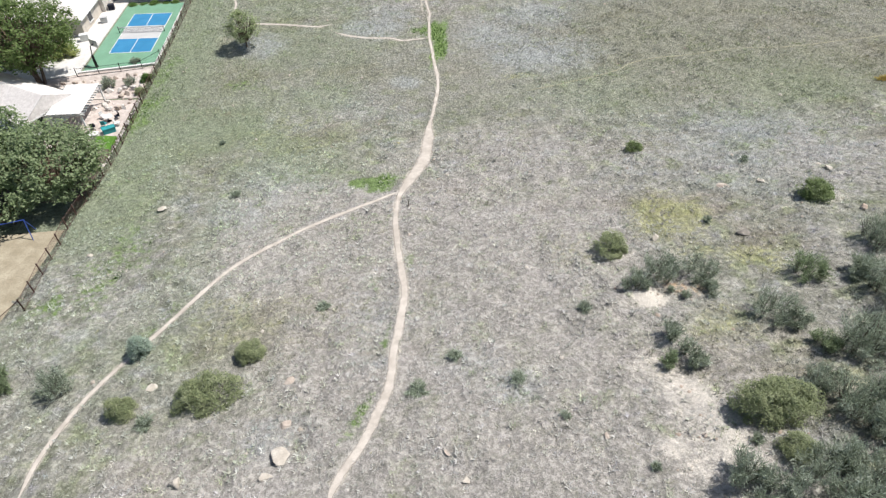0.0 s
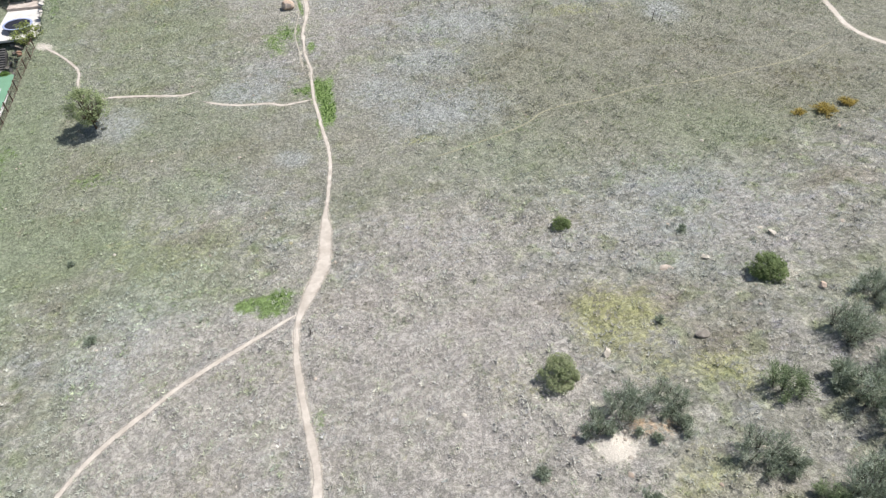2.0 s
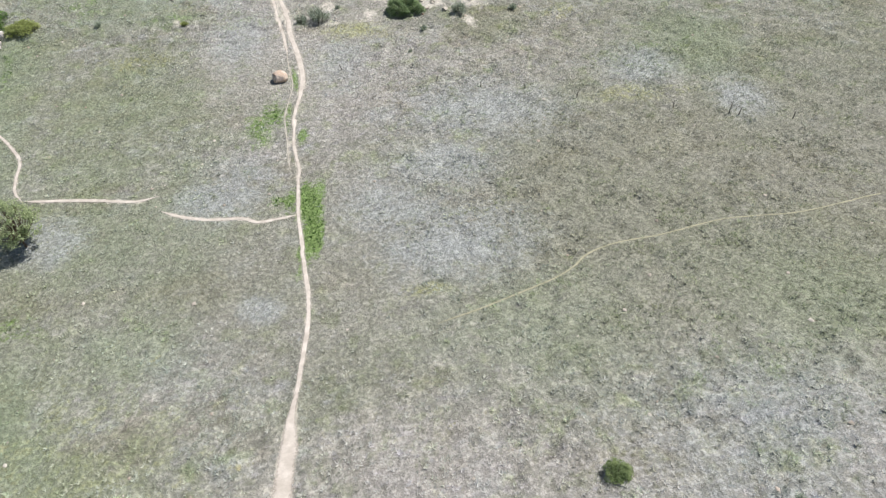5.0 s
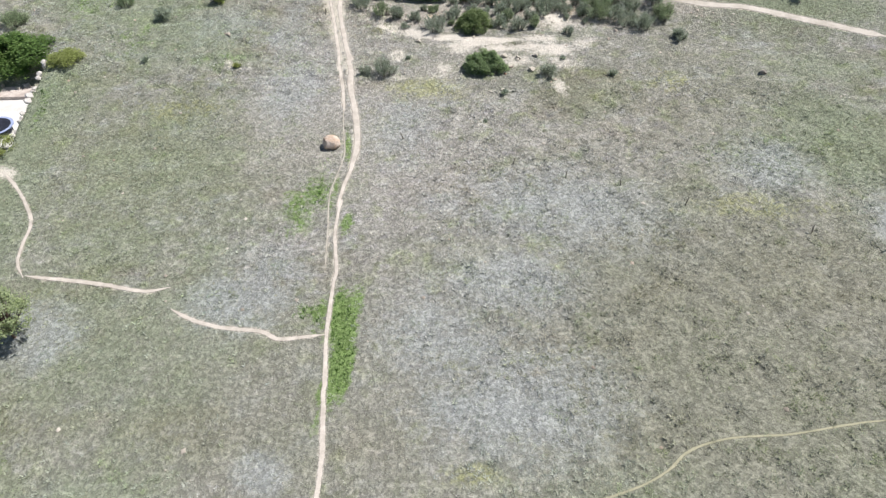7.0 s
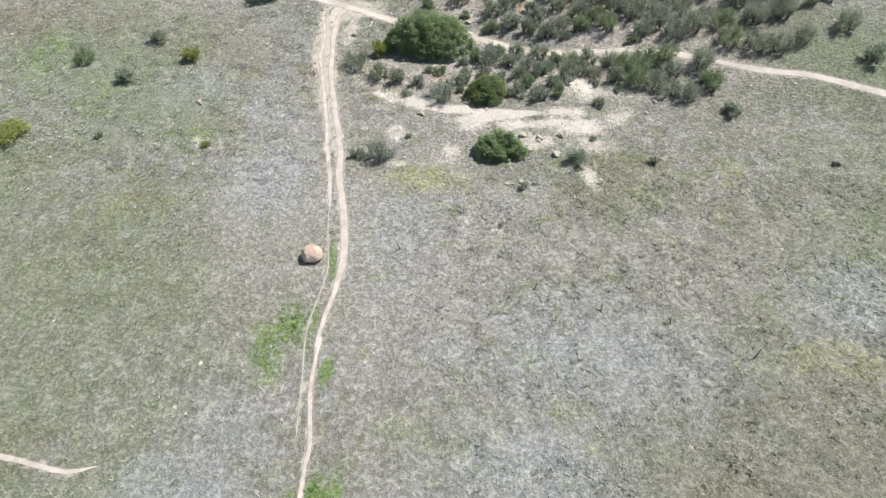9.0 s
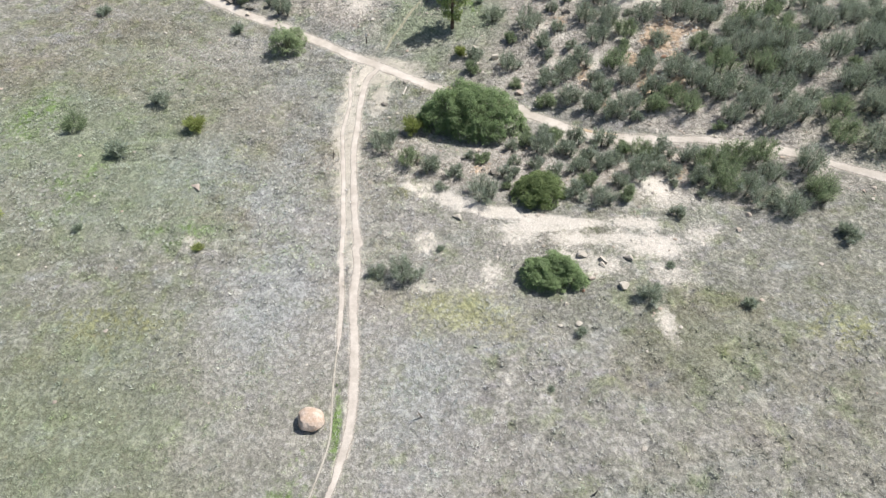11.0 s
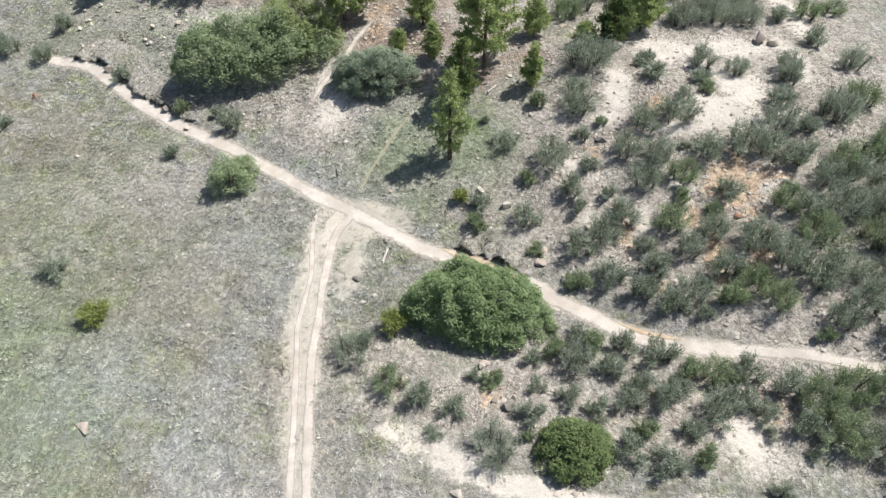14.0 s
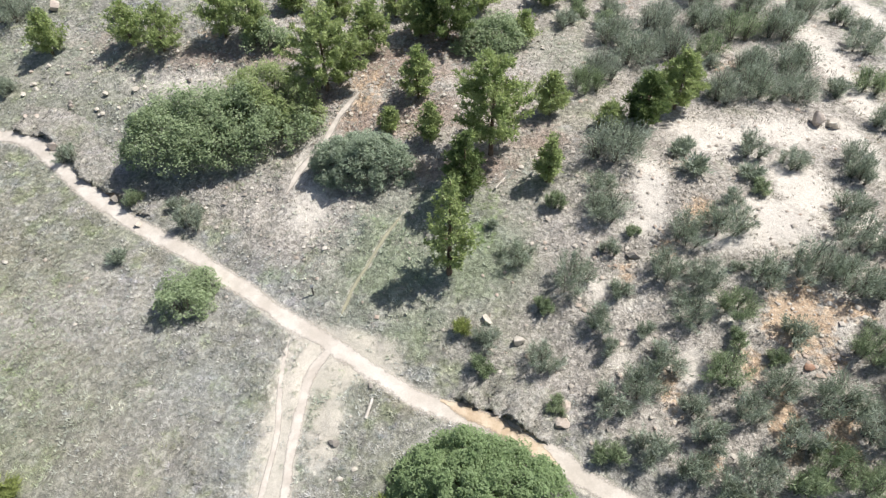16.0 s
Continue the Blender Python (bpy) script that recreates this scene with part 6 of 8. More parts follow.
def house(label, x0, x1, y0, y1, z, wall_h, rise, material, windows, hip=True, over=0.5, turn=0.0):
    """A house on level ground; turn: degrees about the middle of its east end."""
    ob = thing("house", label, "house")
    end = Matrix.Translation((x1, (y0 + y1) / 2, 0))
    ob.matrix_basis = end @ Matrix.Rotation(radians(turn), 4, "Z") @ end.inverted()
    part("wall", cube(x0, x1, y0, y1, z - 0.5, z + wall_h), material, ob)
    soffit, slopes = hip_roof(x0, x1, y0, y1, z + wall_h, rise, over, hip)
    roof = part("roof", soffit, ROOF, ob, "pale tiled roof")
    for bm in slopes:
        if len(bm.faces) > 0:
            part("roof_slope", bm, ROOF, roof)
    part("gutter", cube(x1 + over - 0.02, x1 + over + 0.1, y0 - over, y1 + over, z + wall_h - 0.14, z + wall_h - 0.02), WHITE_PAINT, ob)
    for x, y, up, w, h, face in windows:
        window(ob, x, y, z + up, w, h, face)
    if not hip:
        ym = (y0 + y1) / 2
        for x in (x0 + 0.05, x1 - 0.05):
            bm = bmesh.new()
            lo = [bm.verts.new((x - 0.04, *p)) for p in ((y0, z + wall_h), (y1, z + wall_h), (ym, z + wall_h + rise))]
            hi = [bm.verts.new((v.co.x + 0.08, v.co.y, v.co.z)) for v in lo]
            bm.faces.new(lo[::-1])
            bm.faces.new(hi)
            for k in range(3):
                bm.faces.new((lo[k], lo[(k + 1) % 3], hi[(k + 1) % 3], hi[k]))
            part("gable", bm, material, ob)
    return ob


def pergola(x0, x1, y0, y1, z, tall):
    ob = thing("pergola", "white pergola with pale shade cloth over a patio", "pergola", (0, 0, 0))
    for x in (x0 + 0.15, x1 - 0.15):
        for y in (y0 + 0.15, y1 - 0.15):
            part("post", cube(x - 0.09, x + 0.09, y - 0.09, y + 0.09, z - 0.1, z + tall), WHITE_PAINT, ob, bevel=0.01)
    for y in (y0 + 0.15, y1 - 0.15):
        part("beam", cube(x0 - 0.3, x1 + 0.3, y - 0.06, y + 0.06, z + tall, z + tall + 0.22), WHITE_PAINT, ob)
    n = 12
    for k in range(n):
        y = y0 + (y1 - y0) * (k + 0.5) / n
        part("rafter", cube(x0 - 0.4, x1 + 0.4, y - 0.04, y + 0.04, z + tall + 0.22, z + tall + 0.38), WHITE_PAINT, ob)
    cols = 7
    for k in range(cols):
        a, b = x0 + (x1 - x0) * k / cols, x0 + (x1 - x0) * (k + 0.94) / cols
        part("cloth_strip", cube(a, b, y0, y1, z + tall + 0.385, z + tall + 0.40), SHED_WHITE, ob, "pale shade cloth strip")


def patio_table(x, y, z):
    ob = thing("patio_table", "round pale patio table on stone paving", "table", (x, y, z))
    bm = bmesh.new()
    bmesh.ops.create_cone(bm, cap_ends=True, segments=20, radius1=0.6, radius2=0.6, depth=0.05, matrix=Matrix.Translation((0, 0, 0.73)))
    part("tabletop", bm, SHED_WHITE, ob)
    part("pedestal", rod(bmesh.new(), (0, 0, 0), (0, 0, 0.71), 0.08, 0.05), BLACK_METAL, ob)
    part("base", rod(bmesh.new(), (0, 0, 0), (0, 0, 0.05), 0.3, 0.28, 14), BLACK_METAL, ob)


def patio_chair(x, y, z, turn, material, label):
    ob = thing("patio_chair", label, "chair", (x, y, z), "patio chairs", turn)
    part("seat", cube(-0.28, 0.28, -0.28, 0.28, 0.38, 0.46), material, ob, bevel=0.02)
    part("backrest", cube(-0.28, 0.28, 0.24, 0.31, 0.46, 0.95), material, ob, bevel=0.02)
    for a in (-0.24, 0.24):
        for b in (-0.24, 0.24):
            part("leg", rod(bmesh.new(), (a, b, 0), (a, b, 0.38), 0.025, 0.025, 6), WHITE_PAINT, ob)


def planter_box(x, y, z, w, d, h, material, label, turn=0):
    ob = thing("storage_box", label, "box", (x, y, z), turn=turn)
    part("body", cube(-w / 2, w / 2, -d / 2, d / 2, 0, h * 0.85), material, ob, bevel=0.02)
    part("lid", cube(-w / 2 - 0.03, w / 2 + 0.03, -d / 2 - 0.03, d / 2 + 0.03, h * 0.85, h), material, ob, bevel=0.02)


def swing_set(x, y, z, turn):
    ob = thing("swing_set", "blue metal A-frame swing set under garden trees", "swing", (x, y, z), turn=turn)
    part("top_bar", rod(bmesh.new(), (-1.7, 0, 2.1), (1.7, 0, 2.1), 0.05, 0.05), BLUE_METAL, ob)
    for s in (-1, 1):
        for b in (-0.9, 0.9):
            part("leg", rod(bmesh.new(), (1.75 * s, b, 0), (1.6 * s, 0, 2.1), 0.045, 0.045), BLUE_METAL, ob)
    for xs in (-0.8, 0.7):
        part("swing_seat", cube(xs - 0.25, xs + 0.25, -0.09, 0.09, 0.5, 0.54), BLACK_METAL, ob)
        for e in (-0.23, 0.23):
            part("chain", rod(bmesh.new(), (xs + e, 0, 0.54), (xs + e, 0, 2.08), 0.008, 0.008, 4), BLACK_METAL, ob)


def trampoline(x, y, z, r):
    ob = thing("trampoline", "round dark trampoline with pale blue rim pad", "trampoline", (x, y, z))
    bm = bmesh.new()
    bmesh.ops.create_cone(bm, cap_ends=True, segments=40, radius1=r * 0.86, radius2=r * 0.86, depth=0.02, matrix=Matrix.Translation((0, 0, 0.85)))
    part("jumping_mat", bm, DARK_FABRIC, ob, "dark woven jumping mat")
    bm = bmesh.new()
    for k in range(40):
        a, b = 2 * math.pi * k / 40, 2 * math.pi * (k + 1) / 40
        q = [Vector((R * math.cos(t), R * math.sin(t), h)) for R, t, h in ((r * 0.85, a, 0.87), (r, a, 0.87), (r, b, 0.87), (r * 0.85, b, 0.87))]
        lo = [v - Vector((0, 0, 0.05)) for v in q]
        v = [bm.verts.new(p) for p in q + lo]
        bm.faces.new(v[:4])
        bm.faces.new((v[1], v[5], v[6], v[2]))
        bm.faces.new((v[0], v[3], v[7], v[4]))
    part("rim_pad", bm, RIM_BLUE, ob, "pale blue padded rim")
    for k in range(6):
        a = math.pi * k / 3
        part("leg", rod(bmesh.new(), (0.95 * r * math.cos(a), 0.95 * r * math.sin(a), -0.05), (0.95 * r * math.cos(a), 0.95 * r * math.sin(a), 0.82), 0.035, 0.035, 6), BLACK_METAL, ob)


RIM_BLUE = mottled("pale_blue_vinyl", (0.3, 0.36, 0.55), (0.4, 0.46, 0.65), 2, 20, 0.5, 0.05)


def stair(x, y, z, w, n, run, rise, label):
    ob = thing("garden_stair", label, "stair", (x, y, z))
    for k in range(n):
        part("step", cube(-w / 2, w / 2, k * run, (k + 1) * run + 0.03, -0.2, (k + 1) * rise), DARK_STONE, ob, bevel=0.01)


DARK_STONE = mottled("dark_stone", (0.06, 0.06, 0.065), (0.14, 0.135, 0.13), 1.5, 12, 0.9, 0.4)


def rock_row(points, size, material, label, seed, every=0.8, jitter=0.4):
    """A loose row of garden boulders."""
    rng = random.Random(seed)
    for x, y in along(points, every):
        x, y = x + rng.uniform(-jitter, jitter), y + rng.uniform(-jitter, jitter)
        s = size * rng.choice((0.6, 0.85, 1.0, 1.3))
        rock(x, y, s, s * 0.8, s * 0.65, 40 + rng.randrange(8), material, label, "boulder", 0.2, level(x, y), "garden boulders")


# the yard below the south corner
slab("dirt_yard", [(-60, 33.8), (-34.7, 36.6), (-35.1, 48.5), (-60, 47)], 0.0, STRAW, "dry straw-coloured bare dirt yard", "yard", lot_level(42.0) + 0.25)
slab("planting_bed", [(-62, 48), (-35.6, 48.6), (-35.8, 63.5), (-62, 62)], 0.0, MULCH, "dark shaded planting bed under trees", "garden bed", lot_level(55.0) + 0.06)
slab("patio", [(-44.8, 64.0), (-35.9, 64.4), (-36.0, 75.5), (-45.0, 76.0)], 0.02, PINK_GRAVEL, "pale pink stone patio", "patio", lot_level(68.0) + 0.05)
slab("lawn", [(-38.4, 60.0), (-35.9, 60.4), (-35.9, 66.6), (-38.4, 66.8)], 0.0, LAWN, "small bright green mown lawn", "lawn", lot_level(62.0) + 0.16)
slab("rock_garden", [(-52, 76), (-35.9, 76), (-35.9, 84.6), (-52, 82.6)], 0.0, PINK_GRAVEL, "pink gravel rock garden below the court", "garden bed", LOT_Z + 0.08)
slab("driveway", [(-60, 79.5), (-46.2, 82.8), (-46.0, 107.5), (-49, 108), (-52, 96), (-60, 92)], 0.04, CONCRETE, "bright pale concrete driveway", "driveway", LOT_Z + 0.1)
slab("terrace", [(-60, 107.8), (-38.5, 107.4), (-38.5, 112.5), (-60, 112)], 0.03, CONCRETE, "pale concrete terrace", "terrace", LOT_Z + 0.15)
slab("upper_patio", [(-40, 112.2), (-33.3, 112.2), (-34.0, 122.9), (-40, 122.9)], 0.02, CONCRETE, "white concrete patio edged with boulders", "patio", lot_level(117.0) + 0.5)
slab("upper_bed", [(-40, 122.9), (-34.0, 122.9), (-34.2, 125.4), (-40, 125.4)], 0.3, PINK_GRAVEL, "pink gravel bed behind the white patio", "garden bed", lot_level(124.0) + 0.4)
ball_court()
house("pale single-storey house with low tiled roof", -58.5, -44.4, 66.5, 73.3, lot_level(68.0), 2.6, 2.0, SHED_WHITE, [(-44.4, 68.4, 0.7, 0.8, 1.5, "x"), (-44.4, 71.2, 0.7, 0.8, 1.5, "x")], hip=False, turn=-29.0)
house("cream house wing with hipped tile roof", -62, -49.2, 95.4, 103.5, LOT_Z, 2.7, 1.9, TAN_STUCCO, [(-49.2, 99.0, 0.9, 1.4, 1.2, "x"), (-53.0, 95.4, 0.9, 1.2, 1.2, "y")])
house("tall white house wing with hipped tile roof", -64, -48.6, 103.8, 113.0, LOT_Z, 4.4, 1.8, STUCCO, [(-48.6, 106.5, 1.0, 1.0, 1.6, "x"), (-51.5, 103.8, 2.9, 1.4, 0.9, "y"), (-48.6, 109.5, 1.0, 1.0, 1.6, "x")])
house("tan house with pairs of dark windows", -62, -44.0, 116.5, 126.0, LOT_Z + 1.2, 4.6, 2.0, STUCCO, [(-46.2, 116.5, 1.6, 0.9, 1.5, "y"), (-48.0, 116.5, 1.6, 0.9, 1.5, "y"), (-51.0, 116.5, 1.6, 0.9, 1.5, "y"), (-52.6, 116.5, 1.6, 0.9, 1.5, "y")])
shed = thing("garden_shed", "blue-grey terrace building with dark garage opening below a white roof deck", "building", (-42.8, 107.9, LOT_Z + 0.15))
part("wall", cube(-2.4, 2.5, 0, 4.0, 0, 2.5), GREY_SIDING, shed)
part("recess_wall", cube(-6.8, -2.4, 2.4, 4.0, 0, 2.5), TAN_STUCCO, shed, "tan wall set back under the deck")
for k, (a, b) in enumerate(((-6.5, -5.6), (-5.3, -4.4), (-4.0, -3.2))):
    frame_part = part("window", cube(a, b, 2.3, 2.4, 0.5, 2.2), WHITE_PAINT, shed, "tall window under the deck")
    part("pane", cube(a + 0.07, b - 0.07, 2.27, 2.298, 0.57, 2.13), DARK_GLASS_AND_SHADE, frame_part, "dark glass pane")
part("roof_deck", cube(-6.9, 2.7, -0.15, 6.2, 2.5, 2.68), SHED_WHITE, shed, "white flat roof deck", bevel=0.02)
# near-black panel on the solid wall paints the shade inside the garage opening
part("doorway", cube(-1.9, 0.5, -0.06, -0.002, 0.02, 2.15), DARK_GLASS_AND_SHADE, shed, "dark panel painted as the shade inside an open garage")
part("lintel", cube(-2.0, 0.6, -0.1, -0.002, 2.17, 2.32), WHITE_PAINT, shed)
part("parapet", cube(-3.4, 2.6, -0.12, 0.02, 2.68, 3.25), RIM_PALE, shed, "pale blue-grey parapet panel", bevel=0.01)
for k in range(5):
    part("railing_post", rod(bmesh.new(), (-3.3 + 1.45 * k, -0.05, 3.25), (-3.3 + 1.45 * k, -0.05, 3.75), 0.03, 0.03, 6), WHITE_PAINT, shed)
part("railing", cube(-3.35, 2.55, -0.09, -0.03, 3.72, 3.8), WHITE_PAINT, shed)
part("wing_wall", prism(bmesh.new(), [(2.5, -0.1), (4.0, -0.9), (4.15, -0.62), (2.5, 0.25)], 0, 1.9), GREY_SIDING, shed, "angled grey wing wall beside the stair")
planter_box(-45.6, 109.0, LOT_Z + 0.15, 1.1, 0.7, 0.9, SHED_WHITE, "white covered seat on the terrace", 12)
planter_box(-46.9, 108.6, LOT_Z + 0.15, 0.8, 0.7, 0.6, SHED_WHITE, "white cushioned stool on the terrace", 30)
planter_box(-40.6, 112.6, LOT_Z + 2.85, 1.6, 0.8, 0.7, SHED_WHITE, "white outdoor sofa on the roof deck", 5)
stair(-38.9, 107.6, LOT_Z, 1.5, 10, 0.36, 0.19, "dark stone garden stair between rock walls")
pergola(-43.8, -39.7, 68.0, 75.2, lot_level(71.0) + 0.05, 2.4)
patio_table(-38.0, 70.5, lot_level(70.5) + 0.07)
patio_chair(-38.9, 71.2, lot_level(70.5) + 0.07, 60, SHED_WHITE, "white cushioned patio chair")
patio_chair(-37.1, 71.0, lot_level(70.5) + 0.07, -50, DARK_FABRIC, "dark patio chair on pink paving")
patio_chair(-38.2, 69.3, lot_level(70.5) + 0.07, 180, TEAL, "teal patio chair on pink paving")
patio_chair(-36.6, 69.4, lot_level(69.4) + 0.07, 100, SHED_WHITE, "white cushioned patio chair")
patio_chair(-39.4, 68.8, lot_level(68.8) + 0.07, 200, DARK_FABRIC, "dark patio chair on pink paving")
planter_box(-37.2, 68.0, lot_level(68.0) + 0.07, 1.5, 0.8, 0.7, TEAL, "teal storage box on the patio", 30)
planter_box(-38.8, 67.0, lot_level(67.0) + 0.07, 1.2, 0.9, 0.5, SHED_WHITE, "white storage box on the patio", 10)
planter_box(-41.0, 66.3, lot_level(66.3) + 0.07, 1.3, 0.8, 0.6, RED_FABRIC, "dark red covered box by the pergola", 15)
planter_box(-48.6, 93.6, LOT_Z + 0.14, 1.2, 0.8, 1.0, SHED_WHITE, "white bin beside the house corner", 20)
planter_box(-47.6, 99.8, LOT_Z + 0.14, 1.0, 0.8, 0.9, COURT_GREY, "grey bin on pale concrete", 10)
planter_box(-47.9, 104.6, LOT_Z + 0.14, 0.9, 0.7, 0.9, DARK_FABRIC, "dark bin beside the house wall", 10)
swing_set(-39.8, 47.6, lot_level(46.0) + 0.25, 15)
trampoline(-36.75, 115.64, lot_level(117.0) + 0.5, 2.05)
fence_run([(-40.0, 33.0), (-32.9, 35.6)], 1.35, "rusty brown metal fence along the dirt yard", "lot fences", RUST_METAL)
fence_run([(-32.9, 35.6), (-33.6, 42), (-34.1, 49), (-33.8, 56), (-34.0, 64), (-34.3, 74), (-34.1, 82.5)], 1.35, "rusty brown metal fence along the meadow edge", "lot fences", RUST_METAL)
fence_run([(-34.1, 82.5), (-33.7, 90), (-33.3, 98), (-32.6, 106.5)], 1.35, "rusty brown metal fence beside the court", "lot fences", RUST_METAL)
fence_run([(-46.0, 82.4), (-41.0, 83.3), (-34.6, 84.6)], 1.3, "thin black metal fence below the court", "lot fences", BLACK_METAL, 3.0, 0.25)
rock_row([(-35.3, 59.5), (-35.2, 64), (-35.3, 70), (-35.4, 75)], 0.75, WHITE_ROCK, "white limestone garden boulder along the fence", 1, 0.55, 0.14)
rock_row([(-37.6, 73.2), (-36.6, 75.0), (-38.4, 76.4), (-36.2, 77.4)], 0.95, PINK_ROCK, "pinkish boulder beside the patio", 11, 0.6, 0.35)
rock_row([(-48, 77.5), (-44, 78.5), (-40, 77.6), (-36.5, 78.6)], 1.0, WHITE_ROCK, "white limestone boulder in the rock garden", 2)
rock_row([(-47, 80.3), (-42, 80.8), (-37, 82.2)], 0.8, PINK_ROCK, "pinkish boulder in the rock garden", 3)
rock_row([(-49.5, 75.2), (-46.5, 76.2), (-44.0, 76.6)], 1.0, PINK_ROCK, "pinkish boulder in the rock garden", 4)
rock_row([(-35.4, 87), (-35.0, 95), (-34.9, 106)], 0.5, PINK_ROCK, "small pinkish boulder beside the court", 5, 1.4)
rock_row([(-37.6, 107.5), (-37.0, 112), (-35.5, 110), (-33.4, 109)], 0.9, GREY_ROCK, "grey boulder of the stair rock wall", 6, 0.7)
rock_row([(-32.7, 110.5), (-33.0, 114), (-33.35, 118), (-33.65, 122), (-33.9, 126.0)], 0.95, WHITE_ROCK, "white boulder edging the upper garden", 7, 0.45, 0.22)
rock_row([(-41.5, 72.6), (-39.2, 74.6), (-38.6, 72.9), (-36.8, 73.8)], 0.8, WHITE_ROCK, "white limestone boulder piled beside the patio", 21, 0.5, 0.5)
rock_row([(-46.8, 76.4), (-44.4, 77.8), (-47.8, 78.8)], 0.9, PALE_ROCK, "tan boulder below the garden tree", 22, 0.7, 0.4)
rock_row([(-37.2, 109.2), (-35.6, 107.8), (-34.6, 105.2), (-34.9, 108.6)], 0.85, RED_ROCK, "dark reddish boulder beside the garden stair", 23, 0.6, 0.4)
rock_row([(-40, 125.2), (-37, 125.4), (-34.5, 125.6), (-36, 126.6)], 0.9, PALE_ROCK, "pale boulder edging the upper garden", 8, 0.8)
rock_row([(-41.0, 113.6), (-38.0, 114.0), (-36.5, 111.5)], 0.9, GREY_ROCK, "grey boulder of the stair rock wall", 9, 0.7)
broadleaf(-37.6, 54.8, lot_level(53.0), 8.4, 11.0, 71, TREE_GREY, "large leafy green garden tree overhanging the fence", 0.12, 0.85, 0.17, 42, 1.6)
broadleaf(-44.6, 58.0, lot_level(58.0), 9.5, 10.0, 72, TREE_GREY, "large silvery green garden tree", 0.15, 0.9, 0.17, 42, 1.5)
broadleaf(-41.2, 50.4, lot_level(50.0), 5.6, 6.0, 78, TREE_GREY, "low silvery green garden tree over a swing set", 0.2, 0.7, 0.15, 42, 1.4)
broadleaf(-46.5, 50.5, lot_level(50.0), 7.5, 9.5, 73, TREE_GREY, "large silvery green garden tree", 0.14, 0.85, 0.17, 42, 1.5)
broadleaf(-50.2, 80.6, LOT_Z + 0.1, 12.0, 14.5, 74, TREE_GREEN, "tall green garden tree with forked trunk", 0.25, 0.95, 0.18, 42, 1.4, 3)
broadleaf(-56.5, 86.0, LOT_Z + 0.1, 11.0, 9.0, 75, TREE_GREEN, "tall green garden tree by the driveway", 0.2, 0.95, 0.18, 42, 1.4)
broadleaf(-34.0, 110.3, lot_level(110.3), 5.2, 4.8, 76, LIME, "light green leafy tree above the rock wall", 0.3, 0.6, 0.11, 50, 0.9)
broadleaf(-47.0, 113.6, LOT_Z + 0.6, 5.0, 5.0, 77, TREE_GREEN, "dark green tree behind the court", 0.3, 0.6, 0.11, 50, 0.9)
# flat dark shrubs added in place of the tree shadow on the court's edge
for x, y, w in ((-45.0, 106.2, 1.5), (-43.3, 106.5, 1.2), (-41.6, 106.6, 1.7), (-39.6, 106.7, 1.3), (-38.2, 106.9, 1.5)):
    bush("juniper", x, y, w, 0.35, "flat dark green leaves added as tree shade on the court's far edge")
bush("juniper", -52.2, 90.6, 5.0, 0.9)
bush("lime_juniper", -50.0, 88.8, 3.6, 0.9)
bush("mahogany", -40.5, 79.0, 2.4)
bush("mahogany", -37.9, 79.6, 2.0)
bush("juniper", -35.9, 80.6, 1.8)
bush("mahogany", -38.9, 85.9, 1.8, 0.7)
bush("olive", -35.9, 77.2, 1.6)
bush("mahogany", -44.5, 63.0, 2.4)
bush("olive", -42.0, 62.5, 2.2)


# shrubs of the lower slope
bush("dark_oak", 22.93, 50.66, 1.59, 0.8)
bush("dark_oak", 34.76, 38.75, 2.82, 0.85)
bush("olive", 15.7, 34.25, 2.6, 0.75)
bush("mahogany", 16.24, 29.39, 2.39)
bush("mahogany", 18.49, 30.4, 3.47, 1.1)
bush("mahogany", 21.11, 29.84, 3.15)
bush("mahogany", 21.19, 27.99, 1.85, 0.8)
bush("small", 19.27, 27.79, 0.7)
bush("small", 18.47, 28.57, 0.61)
bush("green_mahogany", 28.48, 28.67, 3.3)
bush("mahogany", 35.16, 31.37, 4.39, 0.9)
bush("mahogany", 32.18, 26.36, 3.79)
bush("small", 31.98, 28.45, 1.57)
bush("mahogany", 24.05, 24.78, 3.43)
bush("mahogany", 25.19, 23.81, 1.81)
bush("green_mahogany", 25.39, 21.56, 2.01)
bush("mahogany", 27.27, 21.01, 4.19)
bush("mahogany", 29.35, 21.68, 3.05)
bush("mahogany", 17.15, 21.78, 2.56)
bush("mahogany", 16.57, 23.79, 1.92)
bush("green_mahogany", 15.82, 21.64, 1.54)
bush("mahogany", 24.31, 16.32, 4.57)
bush("mahogany", 26.22, 16.79, 3.55)
bush("mahogany", 24.5, 14.62, 3.02)
bush("olive", 19.69, 14.25, 1.96)
bush("mahogany", 20.25, 12.73, 3.32)
bush("mahogany", 16.26, 13.02, 2.87)
bush("mahogany", 17.82, 12.01, 2.71)
bush("mahogany", 22.74, 11.97, 3.92)
bush("mahogany", 21.41, 13.23, 2.51)
bush("small", 18.09, 15.32, 0.72)
bush("small", 12.35, 14.42, 0.61)
bush("mahogany", 22.94, 18.37, 2.34)
bush("mahogany", 24.23, 18.97, 2.0, 0.7)
bush("mahogany", 20.33, 10.76, 3.75)
bush("mahogany", 16.17, 10.93, 2.95)
bush("mahogany", 29.1, 19.41, 3.79)
bush("mahogany", 32.22, 24.02, 3.69)
bush("olive", -12.04, 27.06, 2.13)
bush("mahogany", -25.64, 25.68, 3.02)
bush("olive", -20.09, 22.97, 1.99)
bush("small", -17.96, 21.61, 1.25)
bush("green_mahogany", -30.22, 26.96, 2.52, 1.2)
bush("small", 11.95, 27.74, 1.0)
